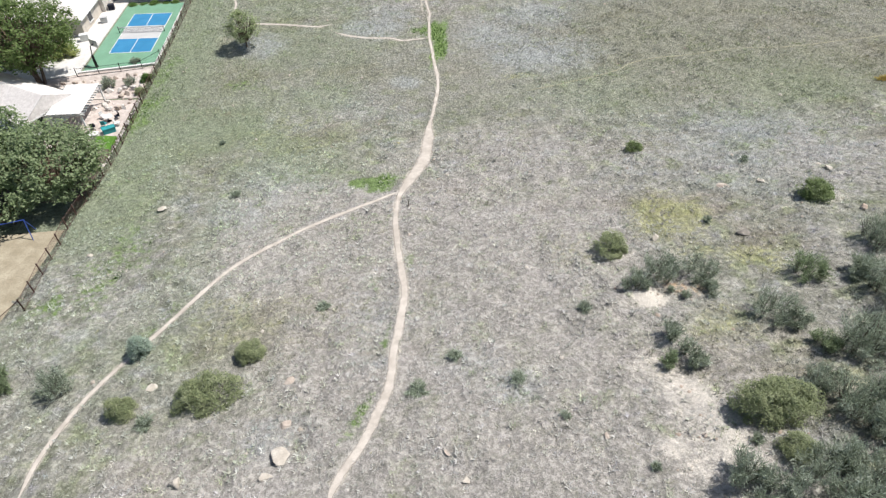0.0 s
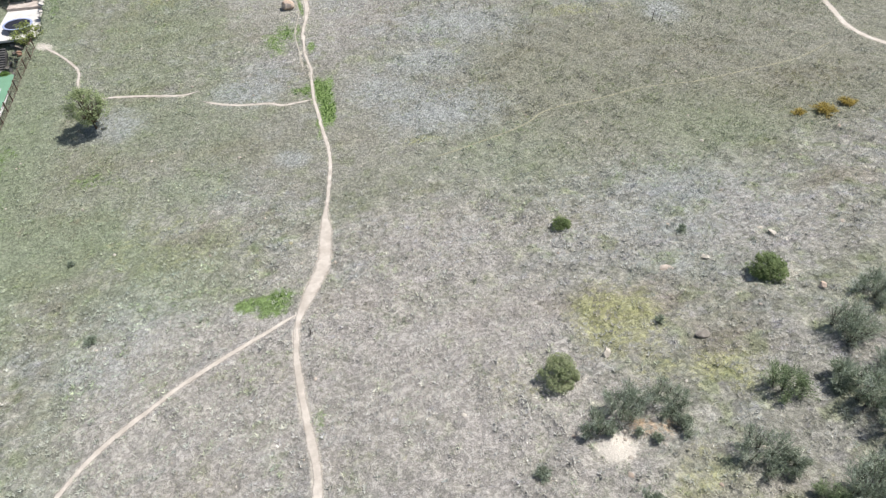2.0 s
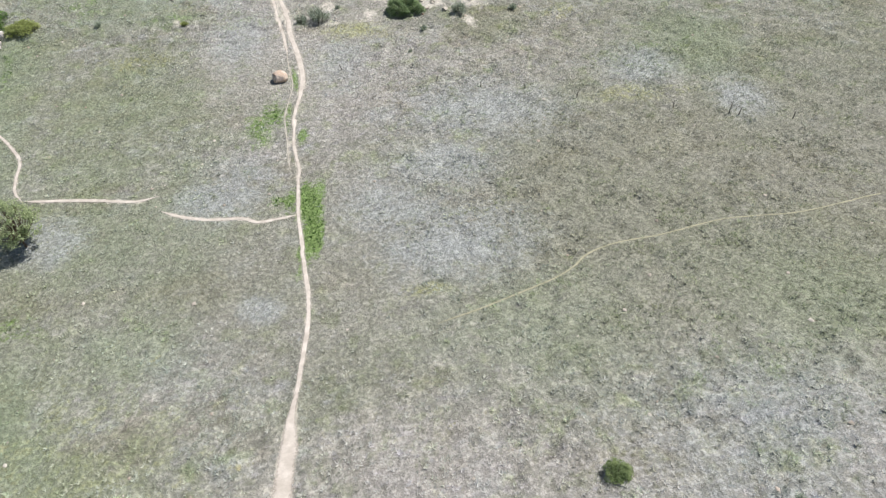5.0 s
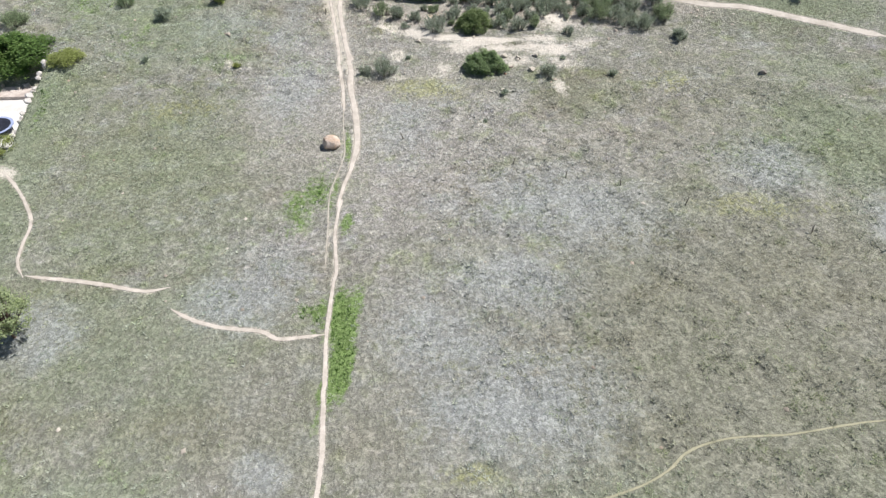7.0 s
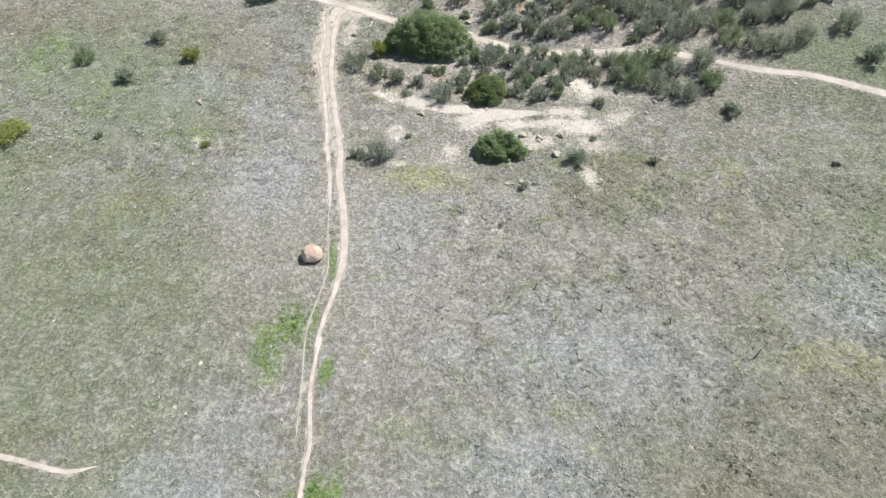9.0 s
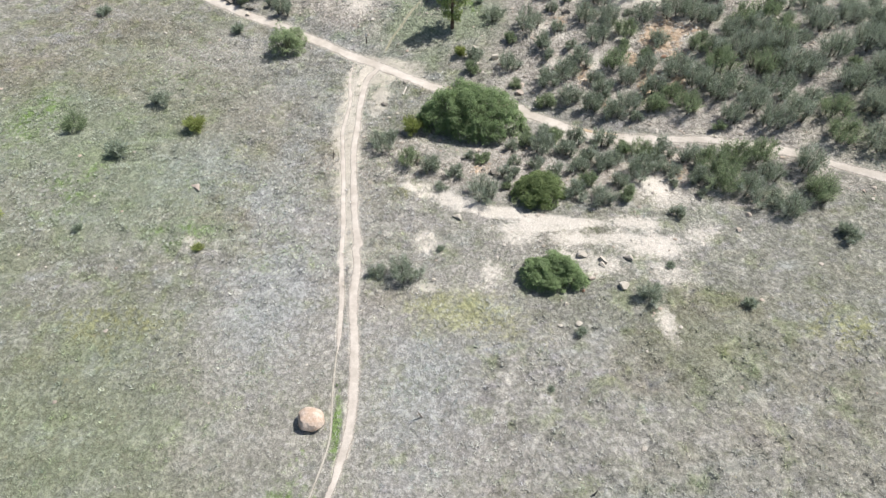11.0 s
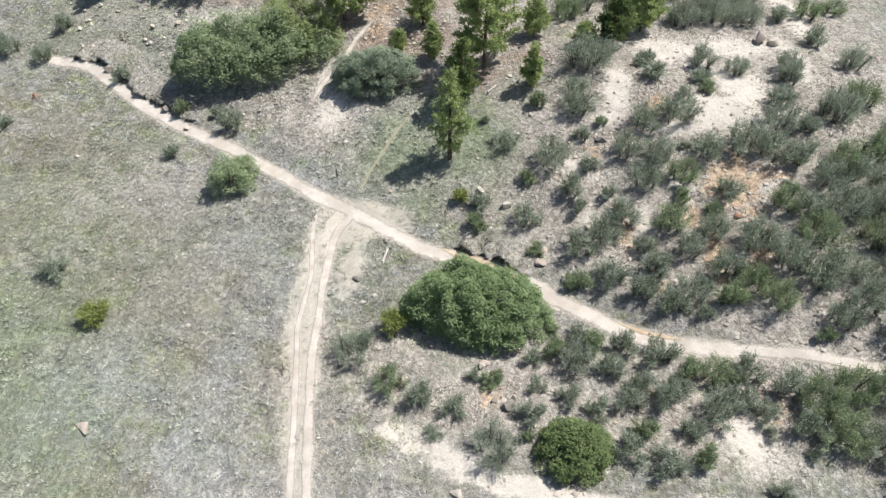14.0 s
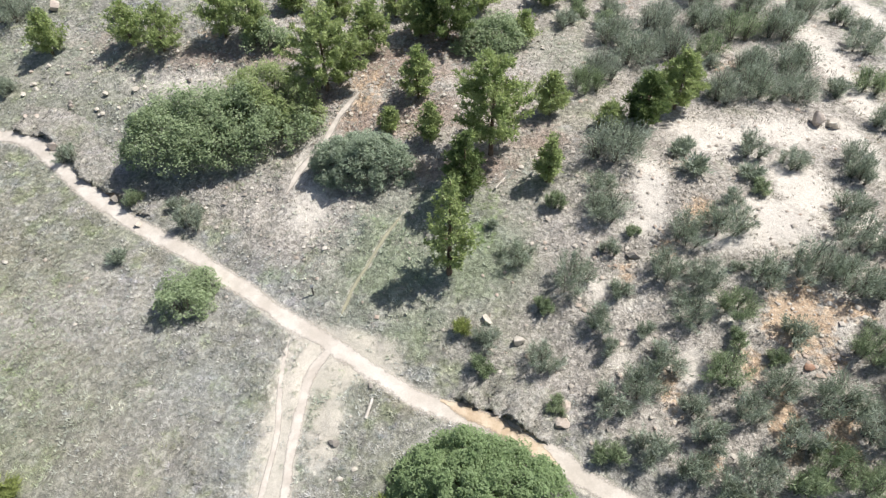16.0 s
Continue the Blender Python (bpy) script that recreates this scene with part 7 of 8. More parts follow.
bush("mahogany", 39.7, 34.02, 3.68)
bush("small", 31.34, 27.65, 1.35)
bush("mahogany", 34.76, 27.61, 2.62)
bush("small", 32.22, 46.25, 0.84)
bush("small", 24.67, 36.82, 0.72)
bush("small", 2.34, 24.37, 1.01, 0.6)
bush("small", 6.14, 21.77, 1.11, 0.5)
bush("small", -0.27, 21.93, 1.49, 0.5)
bush("small", -17.84, 50.12, 1.1, 0.6)
bush("small", 8.45, 18.49, 0.71, 0.6)
bush("small", -21.58, 61.44, 0.71)
bush("small", -7.22, 31.49, 1.16, 0.5)
# shrubs of the upper meadow
bush("mahogany", 8.55, 119.6, 3.3, 0.9)
bush("mahogany", 6.1, 120.01, 1.77)
bush("mahogany", 27.8, 117.61, 2.41, 0.9)
bush("small", 22.16, 114.26, 0.88)
bush("small", 11.29, 122.58, 0.67)
bush("small", 30.06, 120.73, 0.73)
bush("mahogany", 45.17, 123.37, 2.01)
bush("mahogany", 31.94, 126.49, 1.58)
bush("lime", -14.56, 138.85, 2.29, 0.8)
bush("mahogany", -19.5, 142.89, 2.73, 0.8)
bush("green_mahogany", -27.28, 138.91, 3.18)
bush("small", -21.41, 135.06, 2.18)
bush("lime", -9.69, 122.74, 1.05, 0.7)
bush("small", -21.34, 125.12, 0.89)
bush("small", 35.27, 116.8, 1.07)
bush("small", 19.52, 109.73, 0.58)
bush("small", 45.04, 124.22, 1.27)
bush("small", -14.56, 157.36, 1.59)
bush("mahogany", -38.37, 174.01, 3.69)
bush("mahogany", -33.68, 172.66, 3.16)
bush("small", -32.89, 161.7, 1.87, 0.7)
# shrubs below the track
bush("mahogany", 5.03, 135.9, 3.07)
bush("green_mahogany", 8.02, 133.63, 2.96)
bush("mahogany", 9.97, 132.43, 2.43)
bush("mahogany", 12.43, 131.93, 2.21, 0.8)
bush("mahogany", 15.03, 128.86, 3.56)
bush("lime", 7.92, 138.14, 2.01)
bush("mahogany", 20.64, 135.23, 3.16)
bush("green_mahogany", 19.2, 136.18, 2.13)
bush("mahogany", 23.03, 134.59, 2.62)
bush("mahogany", 24.11, 136.48, 2.39)
bush("mahogany", 26.5, 135.57, 2.78)
bush("mahogany", 23.87, 132.17, 2.28)
bush("mahogany", 26.08, 132.22, 2.51)
bush("green_mahogany", 28.27, 134.42, 2.18)
bush("green_mahogany", 30.12, 134.15, 3.06)
bush("mahogany", 29.32, 131.48, 3.18)
bush("mahogany", 32.1, 134.41, 2.45)
bush("mahogany", 23.39, 128.84, 2.47)
bush("mahogany", 25.71, 128.07, 2.64)
bush("green_mahogany", 27.95, 128.5, 2.04)
bush("mahogany", 27.42, 130.36, 2.07)
bush("mahogany", 17.44, 131.34, 2.4)
bush("green_mahogany", 35.95, 132.17, 3.81)
bush("mahogany", 34.4, 133.29, 2.78)
bush("green_mahogany", 36.65, 130.1, 4.08)
bush("green_mahogany", 38.23, 133.03, 3.46)
bush("green_mahogany", 40.48, 132.88, 3.52)
bush("mahogany", 38.55, 129.51, 3.38)
bush("mahogany", 39.79, 127.68, 3.15)
bush("mahogany", 40.93, 130.76, 3.02)
bush("mahogany", 34.51, 130.44, 2.63)
bush("green_mahogany", 21.99, 136.49, 2.37)
bush("mahogany", 24.85, 133.4, 2.11)
bush("mahogany", 27.18, 133.02, 2.13)
bush("mahogany", 21.81, 131.67, 2.04)
bush("mahogany", 20.1, 132.51, 1.84)
bush("mahogany", 13.76, 134.19, 1.24)
bush("green_mahogany", 15.42, 134.12, 1.32)
bush("mahogany", 11.07, 130.22, 1.58, 0.6)
bush("mahogany", 21.22, 137.39, 1.92)
bush("mahogany", 31.02, 132.55, 2.18)
bush("mahogany", 32.33, 131.65, 2.18)
bush("mahogany", 6.04, 137.04, 1.73)
bush("green_mahogany", 14.67, 133.83, 1.65, 0.7)
bush("green_mahogany", 44.51, 128.44, 4.32)
bush("mahogany", 41.43, 126.62, 3.34)
bush("mahogany", 44.22, 131.2, 3.55)
# shrubs on the steep bank
bush("mahogany", 18.09, 147.75, 3.01)
bush("mahogany", 14.18, 149.43, 2.29)
bush("green_mahogany", 13.83, 147.55, 2.05)
bush("lime", 12.66, 150.28, 1.41)
bush("green_mahogany", 18.21, 151.64, 1.84)
bush("mahogany", 20.36, 153.36, 3.73)
bush("mahogany", 16.57, 155.6, 3.29, 0.7)
bush("mahogany", 23.06, 158.6, 4.62, 0.8)
bush("green_mahogany", 19.59, 159.53, 2.01)
bush("mahogany", 21.85, 150.16, 2.51)
bush("mahogany", 23.9, 145.79, 3.45)
bush("mahogany", 21.94, 144.8, 2.84)
bush("mahogany", 25.63, 147.21, 2.84)
bush("mahogany", 24.17, 141.96, 2.86)
bush("green_mahogany", 21.68, 141.86, 2.39)
bush("mahogany", 26.1, 140.79, 2.85)
bush("mahogany", 27.55, 142.61, 2.73)
bush("mahogany", 27.69, 150.39, 3.46)
bush("mahogany", 26.6, 153.49, 3.26)
bush("mahogany", 28.94, 152.63, 3.46)
bush("green_mahogany", 30.53, 150.55, 3.2)
bush("green_mahogany", 29.02, 146.37, 3.53)
bush("mahogany", 32.03, 145.26, 3.05)
bush("mahogany", 30.05, 143.94, 2.98)
bush("mahogany", 29.91, 140.56, 3.44)
bush("mahogany", 27.88, 139.4, 2.74)
bush("green_mahogany", 32.12, 139.63, 2.89)
bush("mahogany", 32.86, 152.62, 3.31)
bush("mahogany", 35.7, 152.9, 3.9)
bush("mahogany", 37.92, 151.87, 3.9)
bush("mahogany", 34.89, 144.17, 4.04)
bush("mahogany", 36.63, 142.35, 4.02)
bush("green_mahogany", 33.93, 140.99, 2.96)
bush("green_mahogany", 35.31, 139.46, 3.41)
bush("mahogany", 38.41, 140.8, 4.01)
bush("green_mahogany", 39.15, 144.11, 4.15)
bush("mahogany", 41.94, 146.34, 4.32)
bush("mahogany", 40.16, 141.46, 3.59)
bush("green_mahogany", 43.26, 143.56, 4.26)
bush("mahogany", 45.62, 145.9, 4.42)
bush("mahogany", 41.15, 139.02, 4.03)
bush("mahogany", 43.79, 139.97, 4.15)
bush("mahogany", 39.07, 137.61, 2.98)
bush("mahogany", 42.27, 136.47, 3.51)
bush("green_mahogany", 46.24, 148.3, 3.45)
bush("mahogany", 43.91, 149.17, 3.41)
bush("mahogany", 41.22, 148.93, 3.34)
bush("mahogany", 39.88, 151.31, 2.85)
bush("mahogany", 44.16, 155.98, 4.82)
bush("mahogany", 39.4, 154.9, 3.51)
bush("green_mahogany", 46.91, 157.89, 3.81)
bush("mahogany", 47.24, 152.74, 3.62)
bush("mahogany", 28.41, 156.15, 3.38)
bush("mahogany", 31.13, 156.74, 3.98)
bush("small", 34.35, 161.55, 1.91)
bush("mahogany", 38.0, 163.02, 2.96, 0.8)
bush("green_mahogany", 34.53, 160.06, 2.11, 0.7)
bush("small", 30.16, 162.02, 2.12)
bush("mahogany", 48.46, 163.55, 3.31)
bush("mahogany", 42.32, 163.02, 3.04)
bush("small", 29.47, 164.31, 1.58)
bush("mahogany", 33.61, 148.54, 2.57)
bush("green_mahogany", 37.59, 147.09, 3.1)
bush("mahogany", 39.16, 146.36, 3.11)
bush("mahogany", 26.87, 144.37, 2.39)
bush("mahogany", 32.2, 141.92, 2.86)
bush("mahogany", 43.95, 146.48, 3.76)
bush("mahogany", 45.37, 142.79, 4.2)
bush("green_mahogany", 42.85, 150.44, 3.32)
bush("mahogany", 50.3, 144.53, 4.13)
bush("mahogany", 53.67, 144.93, 4.92)
bush("mahogany", 47.27, 142.91, 4.66)
bush("mahogany", 50.69, 140.14, 4.64)
bush("mahogany", 51.81, 137.14, 4.55)
bush("green_mahogany", 48.26, 137.16, 3.82)
bush("mahogany", 55.78, 147.63, 4.38)
bush("mahogany", 49.8, 148.67, 4.27)
bush("mahogany", 53.39, 149.45, 4.39)
bush("mahogany", 54.03, 141.06, 4.77)
bush("mahogany", 44.68, 137.0, 3.74)
bush("green_mahogany", 47.93, 134.2, 3.72)
bush("mahogany", 50.77, 133.16, 3.76)
bush("mahogany", 56.89, 145.16, 5.02)
bush("mahogany", 54.83, 137.37, 4.66)
bush("mahogany", 53.06, 132.22, 3.79)
bush("mahogany", 50.34, 152.42, 3.7)
bush("green_mahogany", 45.25, 151.0, 3.56)
bush("mahogany", 55.7, 132.9, 3.16)
bush("mahogany", 60.5, 133.66, 3.26)
bush("mahogany", 61.74, 128.55, 2.77)
# shrubs at the top of the bank
bush("mahogany", 24.57, 164.44, 6.86, 0.75)
bush("mahogany", 24.97, 175.12, 5.1)
bush("green_mahogany", 23.39, 173.12, 3.65)
bush("mahogany", 28.67, 178.42, 6.23, 0.9)
bush("mahogany", 26.97, 181.61, 5.3)
bush("mahogany", 31.98, 179.14, 5.24)
bush("mahogany", 31.97, 184.42, 5.6)
bush("mahogany", 36.54, 184.51, 5.72)
bush("green_mahogany", 35.67, 179.21, 3.59)
bush("mahogany", 34.86, 171.86, 4.86)
bush("mahogany", 38.01, 172.46, 5.53)
bush("mahogany", 41.38, 172.35, 5.1)
bush("mahogany", 42.27, 176.39, 5.38)
bush("mahogany", 38.56, 176.18, 4.67)
bush("green_mahogany", 39.49, 182.91, 5.7)
bush("mahogany", 43.4, 182.98, 5.83)
bush("mahogany", 46.98, 186.89, 5.53)
bush("mahogany", 42.1, 188.01, 5.45)
bush("mahogany", 37.26, 189.82, 5.44)
bush("mahogany", 50.31, 179.95, 3.97)
bush("green_mahogany", 48.0, 173.28, 3.64)
bush("mahogany", 46.94, 168.2, 2.86)
bush("mahogany", 42.23, 161.24, 2.83)
bush("mahogany", 35.04, 164.35, 2.67)
bush("mahogany", 32.24, 158.95, 1.81)
bush("mahogany", 40.09, 157.5, 2.66)
bush("small", 30.13, 164.83, 1.45)
bush("mahogany", 41.1, 154.25, 2.32)
bush("green_mahogany", -15.1, 163.14, 2.03)
bush("mahogany", -9.56, 160.77, 2.78)
bush("mahogany", -11.28, 162.66, 1.85)
bush("mahogany", -23.17, 168.72, 2.52)
bush("small", -7.48, 166.75, 0.52)
bush("mahogany", -33.04, 177.36, 2.79)
bush("mahogany", -36.91, 188.37, 6.95)
bush("mahogany", 23.12, 155.52, 1.67)
bush("mahogany", 23.16, 161.16, 3.1, 0.6)
bush("small", 14.82, 158.46, 0.94)


def fill_shrubs(seed, spacing, inside, sizes):
    """Smaller shrubs that close the gaps between the large ones, clear of tracks and bare soil."""
    rng = np.random.default_rng(seed)
    taken = [(ob.location.x, ob.location.y, 1.1 * ob.scale.x) for ob in bpy.data.objects if ob.name.startswith("shrub") and ob.parent is None]
    for gx in np.arange(4, 62, spacing):
        for gy in np.arange(124, 192, spacing):
            x, y, w = gx + spacing * rng.uniform(-0.45, 0.45), gy + spacing * rng.uniform(-0.45, 0.45), rng.uniform(*sizes)
            key = "green_mahogany" if rng.uniform() < 0.28 else "mahogany"
            bare = max(float(at_grid(MASK[k], x, y)) for k in ("soil", "clay", "fresh", "dust"))
            if inside(x, y) and bare < 0.42 and at_grid(TRAIL_GAP, x, y) > 0.35 * w + 0.3 and all(math.hypot(x - a, y - b) > 0.8 * r + 0.3 * w for a, b, r in taken):
                bush(key, x, y, w, rng.uniform(0.7, 1.05))
                taken.append((x, y, 0.5 * w))


fill_shrubs(71, 2.0, lambda x, y: 0.5 * x + 0.866 * y > 136.5 and x > 20 and y < 158 - 0.1 * (x - 20), (1.3, 2.5))
fill_shrubs(72, 2.0, lambda x, y: 0.5 * x + 0.866 * y < 136.5 and y > 128.5 - 0.16 * (x - 20) and 17 < x < 46 and y > 127, (1.1, 2.1))
fill_shrubs(73, 2.6, lambda x, y: 22 < x < 52 and 171 < y < 190, (1.8, 3.4))
# large scrub oaks
thicket(13.64, 139.54, 11.3, 7.4, 4.0, -12, OAK, "broad bright green scrub oak thicket beside the dirt track", seed=11, lobe=0.46, leaf=0.072, per=80)
thicket(19.83, 129.04, 4.56, 3.94, 2.2, 0, OAK_DARK, "rounded dark green scrub oak at the edge of bare soil", seed=12, lobe=0.45, leaf=0.065, per=130)
thicket(20.45, 119.56, 5.49, 3.12, 2.0, 0, OAK, "round dense green scrub oak on pale soil", seed=13, lobe=0.4, leaf=0.06, per=130)
thicket(-9.1, 168.45, 19.4, 8.4, 5.0, 14, OAK_GREY, "very large dark green scrub oak thicket", seed=14, lobe=0.7, leaf=0.094, per=86)
thicket(-4.6, 171.2, 9.6, 6.2, 4.6, 14, OAK_LIGHT, "lighter green scrub oak behind the large thicket", seed=15, lobe=0.6, leaf=0.083, per=82)
thicket(4.2, 164.55, 9.2, 5.2, 3.9, 0, OAK_BLUE, "round dull blue-grey scrub oak beside a path", seed=16, lobe=0.5, leaf=0.073, per=105)
thicket(-7.9, 152.7, 3.9, 3.2, 3.0, 20, OAK_GREY, "loose green scrub oak beside the dirt track", seed=17, lobe=0.42, leaf=0.075, per=48)
thicket(-6.9, 154.6, 2.7, 2.4, 2.6, -15, OAK_GREY, "open green scrub oak sprig beside the dirt track", seed=27, lobe=0.38, leaf=0.075, per=34)
thicket(19.92, 17.25, 4.9, 2.83, 2.2, 0, OLIVE_LEAF, "wide olive-green shrub on pale soil", seed=18, lobe=0.42, leaf=0.05, per=130)
thicket(-14.34, 23.39, 4.65, 2.62, 1.9, 10, OLIVE_LEAF, "olive-grey spreading shrub in the meadow", seed=19, lobe=0.4, leaf=0.05, per=90)
thicket(15.19, 179.82, 6.88, 5.11, 3.0, 0, OAK_GREY, "grey-green scrub oak among pines", seed=20)
thicket(-6.82, 180.05, 4.81, 3.11, 3.0, 0, OAK_GREY, "grey-green scrub oak below the pines", seed=21)
# pines
pine(11.67, 154.85, 8.9, 3.6, 31, "young green ponderosa pine in short grass")
pine(14.79, 165.1, 9.0, 8.6, 32, "tall ponderosa pine on bare ground", first=0.2, fullness=1.5)
pine(8.54, 172.03, 4.8, 3.4, 33, "small green pine on bare ground")
pine(0.17, 173.72, 7.9, 7.8, 34, "broad full ponderosa pine above the oaks", fullness=1.7)
pine(19.08, 161.94, 4.0, 2.0, 35, "small slender pine beside bare ground")
pine(19.79, 169.14, 3.9, 3.0, 36, "small green pine on bare ground")
pine(9.83, 167.09, 3.6, 2.1, 37, "small bright green pine near path")
pine(6.25, 168.8, 2.1, 1.7, 38, "knee-high pine seedling on bare ground")
pine(12.64, 160.87, 6.3, 3.9, 39, "dark green pine behind a smaller pine", PINE_DARK, fullness=1.4)
pine(30.4, 170.08, 5.4, 4.2, 40, "bright green pine among grey shrubs", fullness=1.4)
pine(27.2, 167.46, 4.9, 4.0, 41, "dark green pine among grey shrubs", PINE_DARK, fullness=1.4)
pine(24.38, 167.12, 2.5, 2.4, 42, "low dark green pine among shrubs")
pine(-30.06, 182.57, 4.5, 4.3, 43, "lone green pine on grassy slope")
pine(-17.56, 181.26, 5.1, 5.5, 44, "spreading green pine on the slope", fullness=0.8)
pine(-21.18, 182.35, 4.3, 4.3, 45, "spreading green pine on the slope", fullness=0.8)
pine(3.61, 178.56, 5.3, 5.1, 46, "green ponderosa pine in a close group")
pine(10.81, 181.06, 6.9, 7.9, 47, "dark ponderosa pine in a close group", PINE_DARK, fullness=1.5)
pine(-11.27, 182.1, 5.4, 4.4, 55, "green ponderosa pine in a close group")
pine(-8.09, 181.36, 5.1, 4.3, 56, "green ponderosa pine in a close group")
pine(8.3, 181.64, 4.9, 4.7, 57, "green ponderosa pine in a close group")
pine(18.24, 180.92, 3.1, 2.7, 48, "small green pine on bare ground")
pine(-5.18, 186.45, 3.4, 3.9, 50, "green ponderosa pine in a close group")
pine(-0.32, 185.41, 3.9, 4.4, 51, "green ponderosa pine in a close group")
pine(5.48, 185.58, 4.5, 4.4, 52, "green ponderosa pine in a close group")
pine(14.19, 187.03, 4.5, 4.4, 53, "green ponderosa pine in a close group")
pine(21.36, 188.51, 4.0, 4.5, 54, "green ponderosa pine in a close group")
# rocks
rock(26.66, 34.64, 1.5, 0.9, 0.55, 41, GREY_ROCK, "flat grey-tan sandstone slab in the grass", "rock", 0.4)
rock(19.69, 35.19, 1.3, 0.8, 0.6, 42, PALE_ROCK, "pale flat stone in dry grass", "rock", 0.35)
rock(36.84, 35.67, 0.95, 0.7, 0.55, 43, ORANGE_ROCK, "small orange-pink sandstone block in dry grass", "rock")
rock(2.8, 107.17, 2.0, 1.8, 1.65, 3, ORANGE_ROCK, "large rounded orange-pink sandstone boulder beside the trail", "boulder", cut=(0.38, 0.47))
rock(41.75, 168.4, 2.0, 1.6, 1.6, 4, PINK_ROCK, "tan boulder on pale eroded slope", "boulder")
rock(43.01, 168.1, 1.68, 1.34, 1.17, 5, PALE_ROCK, "pale boulder on eroded slope", "boulder")
rock(-8.64, 17.88, 1.68, 1.51, 0.5, 10, PALE_ROCK, "pale sandstone rock lying in dry grass", "rock")
rock(2.16, 15.08, 0.8, 0.72, 0.32, 11, PALE_ROCK, "pale sandstone rock lying in dry grass", "rock")
rock(-8.94, 24.06, 1.05, 1.26, 0.26, 12, PINK_ROCK, "pinkish sandstone rock on the slope", "rock")
rock(-8.67, 20.38, 1.21, 0.73, 0.3, 13, PINK_ROCK, "pinkish sandstone rock on the slope", "rock")
rock(10.43, 16.85, 0.7, 0.42, 0.21, 14, PINK_ROCK, "pinkish sandstone rock on the slope", "rock")
rock(-14.59, 16.96, 0.91, 0.82, 0.64, 15, PALE_ROCK, "pale sandstone rock lying in dry grass", "rock")
rock(-9.29, 16.71, 1.01, 0.91, 0.25, 16, PALE_ROCK, "pale sandstone rock lying in dry grass", "rock")
rock(-18.55, 24.78, 1.06, 0.74, 0.32, 17, PALE_ROCK, "pale sandstone rock lying in dry grass", "rock")
rock(1.2, 16.87, 0.62, 0.43, 0.19, 18, PINK_ROCK, "pinkish sandstone rock on the slope", "rock")
rock(31.78, 42.04, 0.93, 0.74, 0.42, 19, PALE_ROCK, "pale sandstone rock lying in dry grass", "rock")
rock(38.19, 44.03, 0.83, 0.67, 0.33, 20, PALE_ROCK, "pale sandstone rock lying in dry grass", "rock")
rock(38.29, 42.77, 0.92, 0.73, 0.32, 21, PALE_ROCK, "pale sandstone rock lying in dry grass", "rock")
rock(28.17, 42.0, 1.06, 0.74, 0.32, 22, PINK_ROCK, "pinkish sandstone rock on the slope", "rock")
rock(21.24, 117.0, 0.68, 0.61, 0.34, 23, PALE_ROCK, "pale sandstone rock lying in dry grass", "rock")
rock(25.97, 118.5, 1.22, 0.97, 0.61, 10, PALE_ROCK, "pale sandstone rock lying in dry grass", "rock")
rock(23.61, 119.54, 0.66, 0.53, 0.33, 11, PALE_ROCK, "pale sandstone rock lying in dry grass", "rock")
rock(24.56, 120.81, 0.86, 0.69, 0.34, 12, PALE_ROCK, "pale sandstone rock lying in dry grass", "rock")
rock(22.78, 118.24, 0.46, 0.37, 0.23, 13, RED_ROCK, "rust-red rock on the slope", "rock")
rock(10.84, 119.34, 0.55, 0.44, 0.28, 14, PALE_ROCK, "pale sandstone rock lying in dry grass", "rock")
rock(12.68, 126.33, 1.1, 0.77, 0.44, 15, PALE_ROCK, "pale sandstone rock lying in dry grass", "rock")
rock(16.5, 149.37, 1.09, 0.98, 0.82, 16, PALE_ROCK, "pale sandstone rock lying in dry grass", "rock")
rock(19.0, 144.0, 1.35, 0.94, 0.61, 17, PINK_ROCK, "pinkish sandstone rock on the slope", "rock")
rock(14.31, 151.0, 1.11, 0.89, 0.44, 18, PALE_ROCK, "pale sandstone rock lying in dry grass", "rock")
rock(4.67, 142.74, 0.83, 0.66, 0.5, 19, GREY_ROCK, "grey weathered rock on the slope", "rock")
rock(6.23, 141.08, 0.55, 0.5, 0.33, 20, PALE_ROCK, "pale sandstone rock lying in dry grass", "rock")
rock(6.57, 146.68, 0.62, 0.5, 0.31, 21, GREY_ROCK, "grey weathered rock on the slope", "rock")
rock(5.35, 140.45, 0.52, 0.46, 0.31, 22, PALE_ROCK, "pale sandstone rock lying in dry grass", "rock")
rock(4.77, 140.44, 0.44, 0.4, 0.27, 23, PALE_ROCK, "pale sandstone rock lying in dry grass", "rock")
rock(-19.05, 176.2, 1.0, 0.8, 0.6, 10, PALE_ROCK, "pale sandstone rock lying in dry grass", "rock")
rock(-21.83, 175.83, 0.95, 0.76, 0.57, 11, PALE_ROCK, "pale sandstone rock lying in dry grass", "rock")
rock(-19.79, 177.7, 0.76, 0.61, 0.38, 12, PALE_ROCK, "pale sandstone rock lying in dry grass", "rock")
rock(-21.74, 173.78, 0.87, 0.7, 0.44, 13, PALE_ROCK, "pale sandstone rock lying in dry grass", "rock")
rock(-30.39, 178.26, 0.97, 0.78, 0.49, 14, PALE_ROCK, "pale sandstone rock lying in dry grass", "rock")
rock(-13.8, 176.82, 0.85, 0.68, 0.42, 15, GREY_ROCK, "grey weathered rock on the slope", "rock")
rock(-23.52, 177.44, 0.78, 0.63, 0.39, 16, PALE_ROCK, "pale sandstone rock lying in dry grass", "rock")
rock(-27.16, 179.33, 0.68, 0.55, 0.34, 17, PINK_ROCK, "pinkish sandstone rock on the slope", "rock")
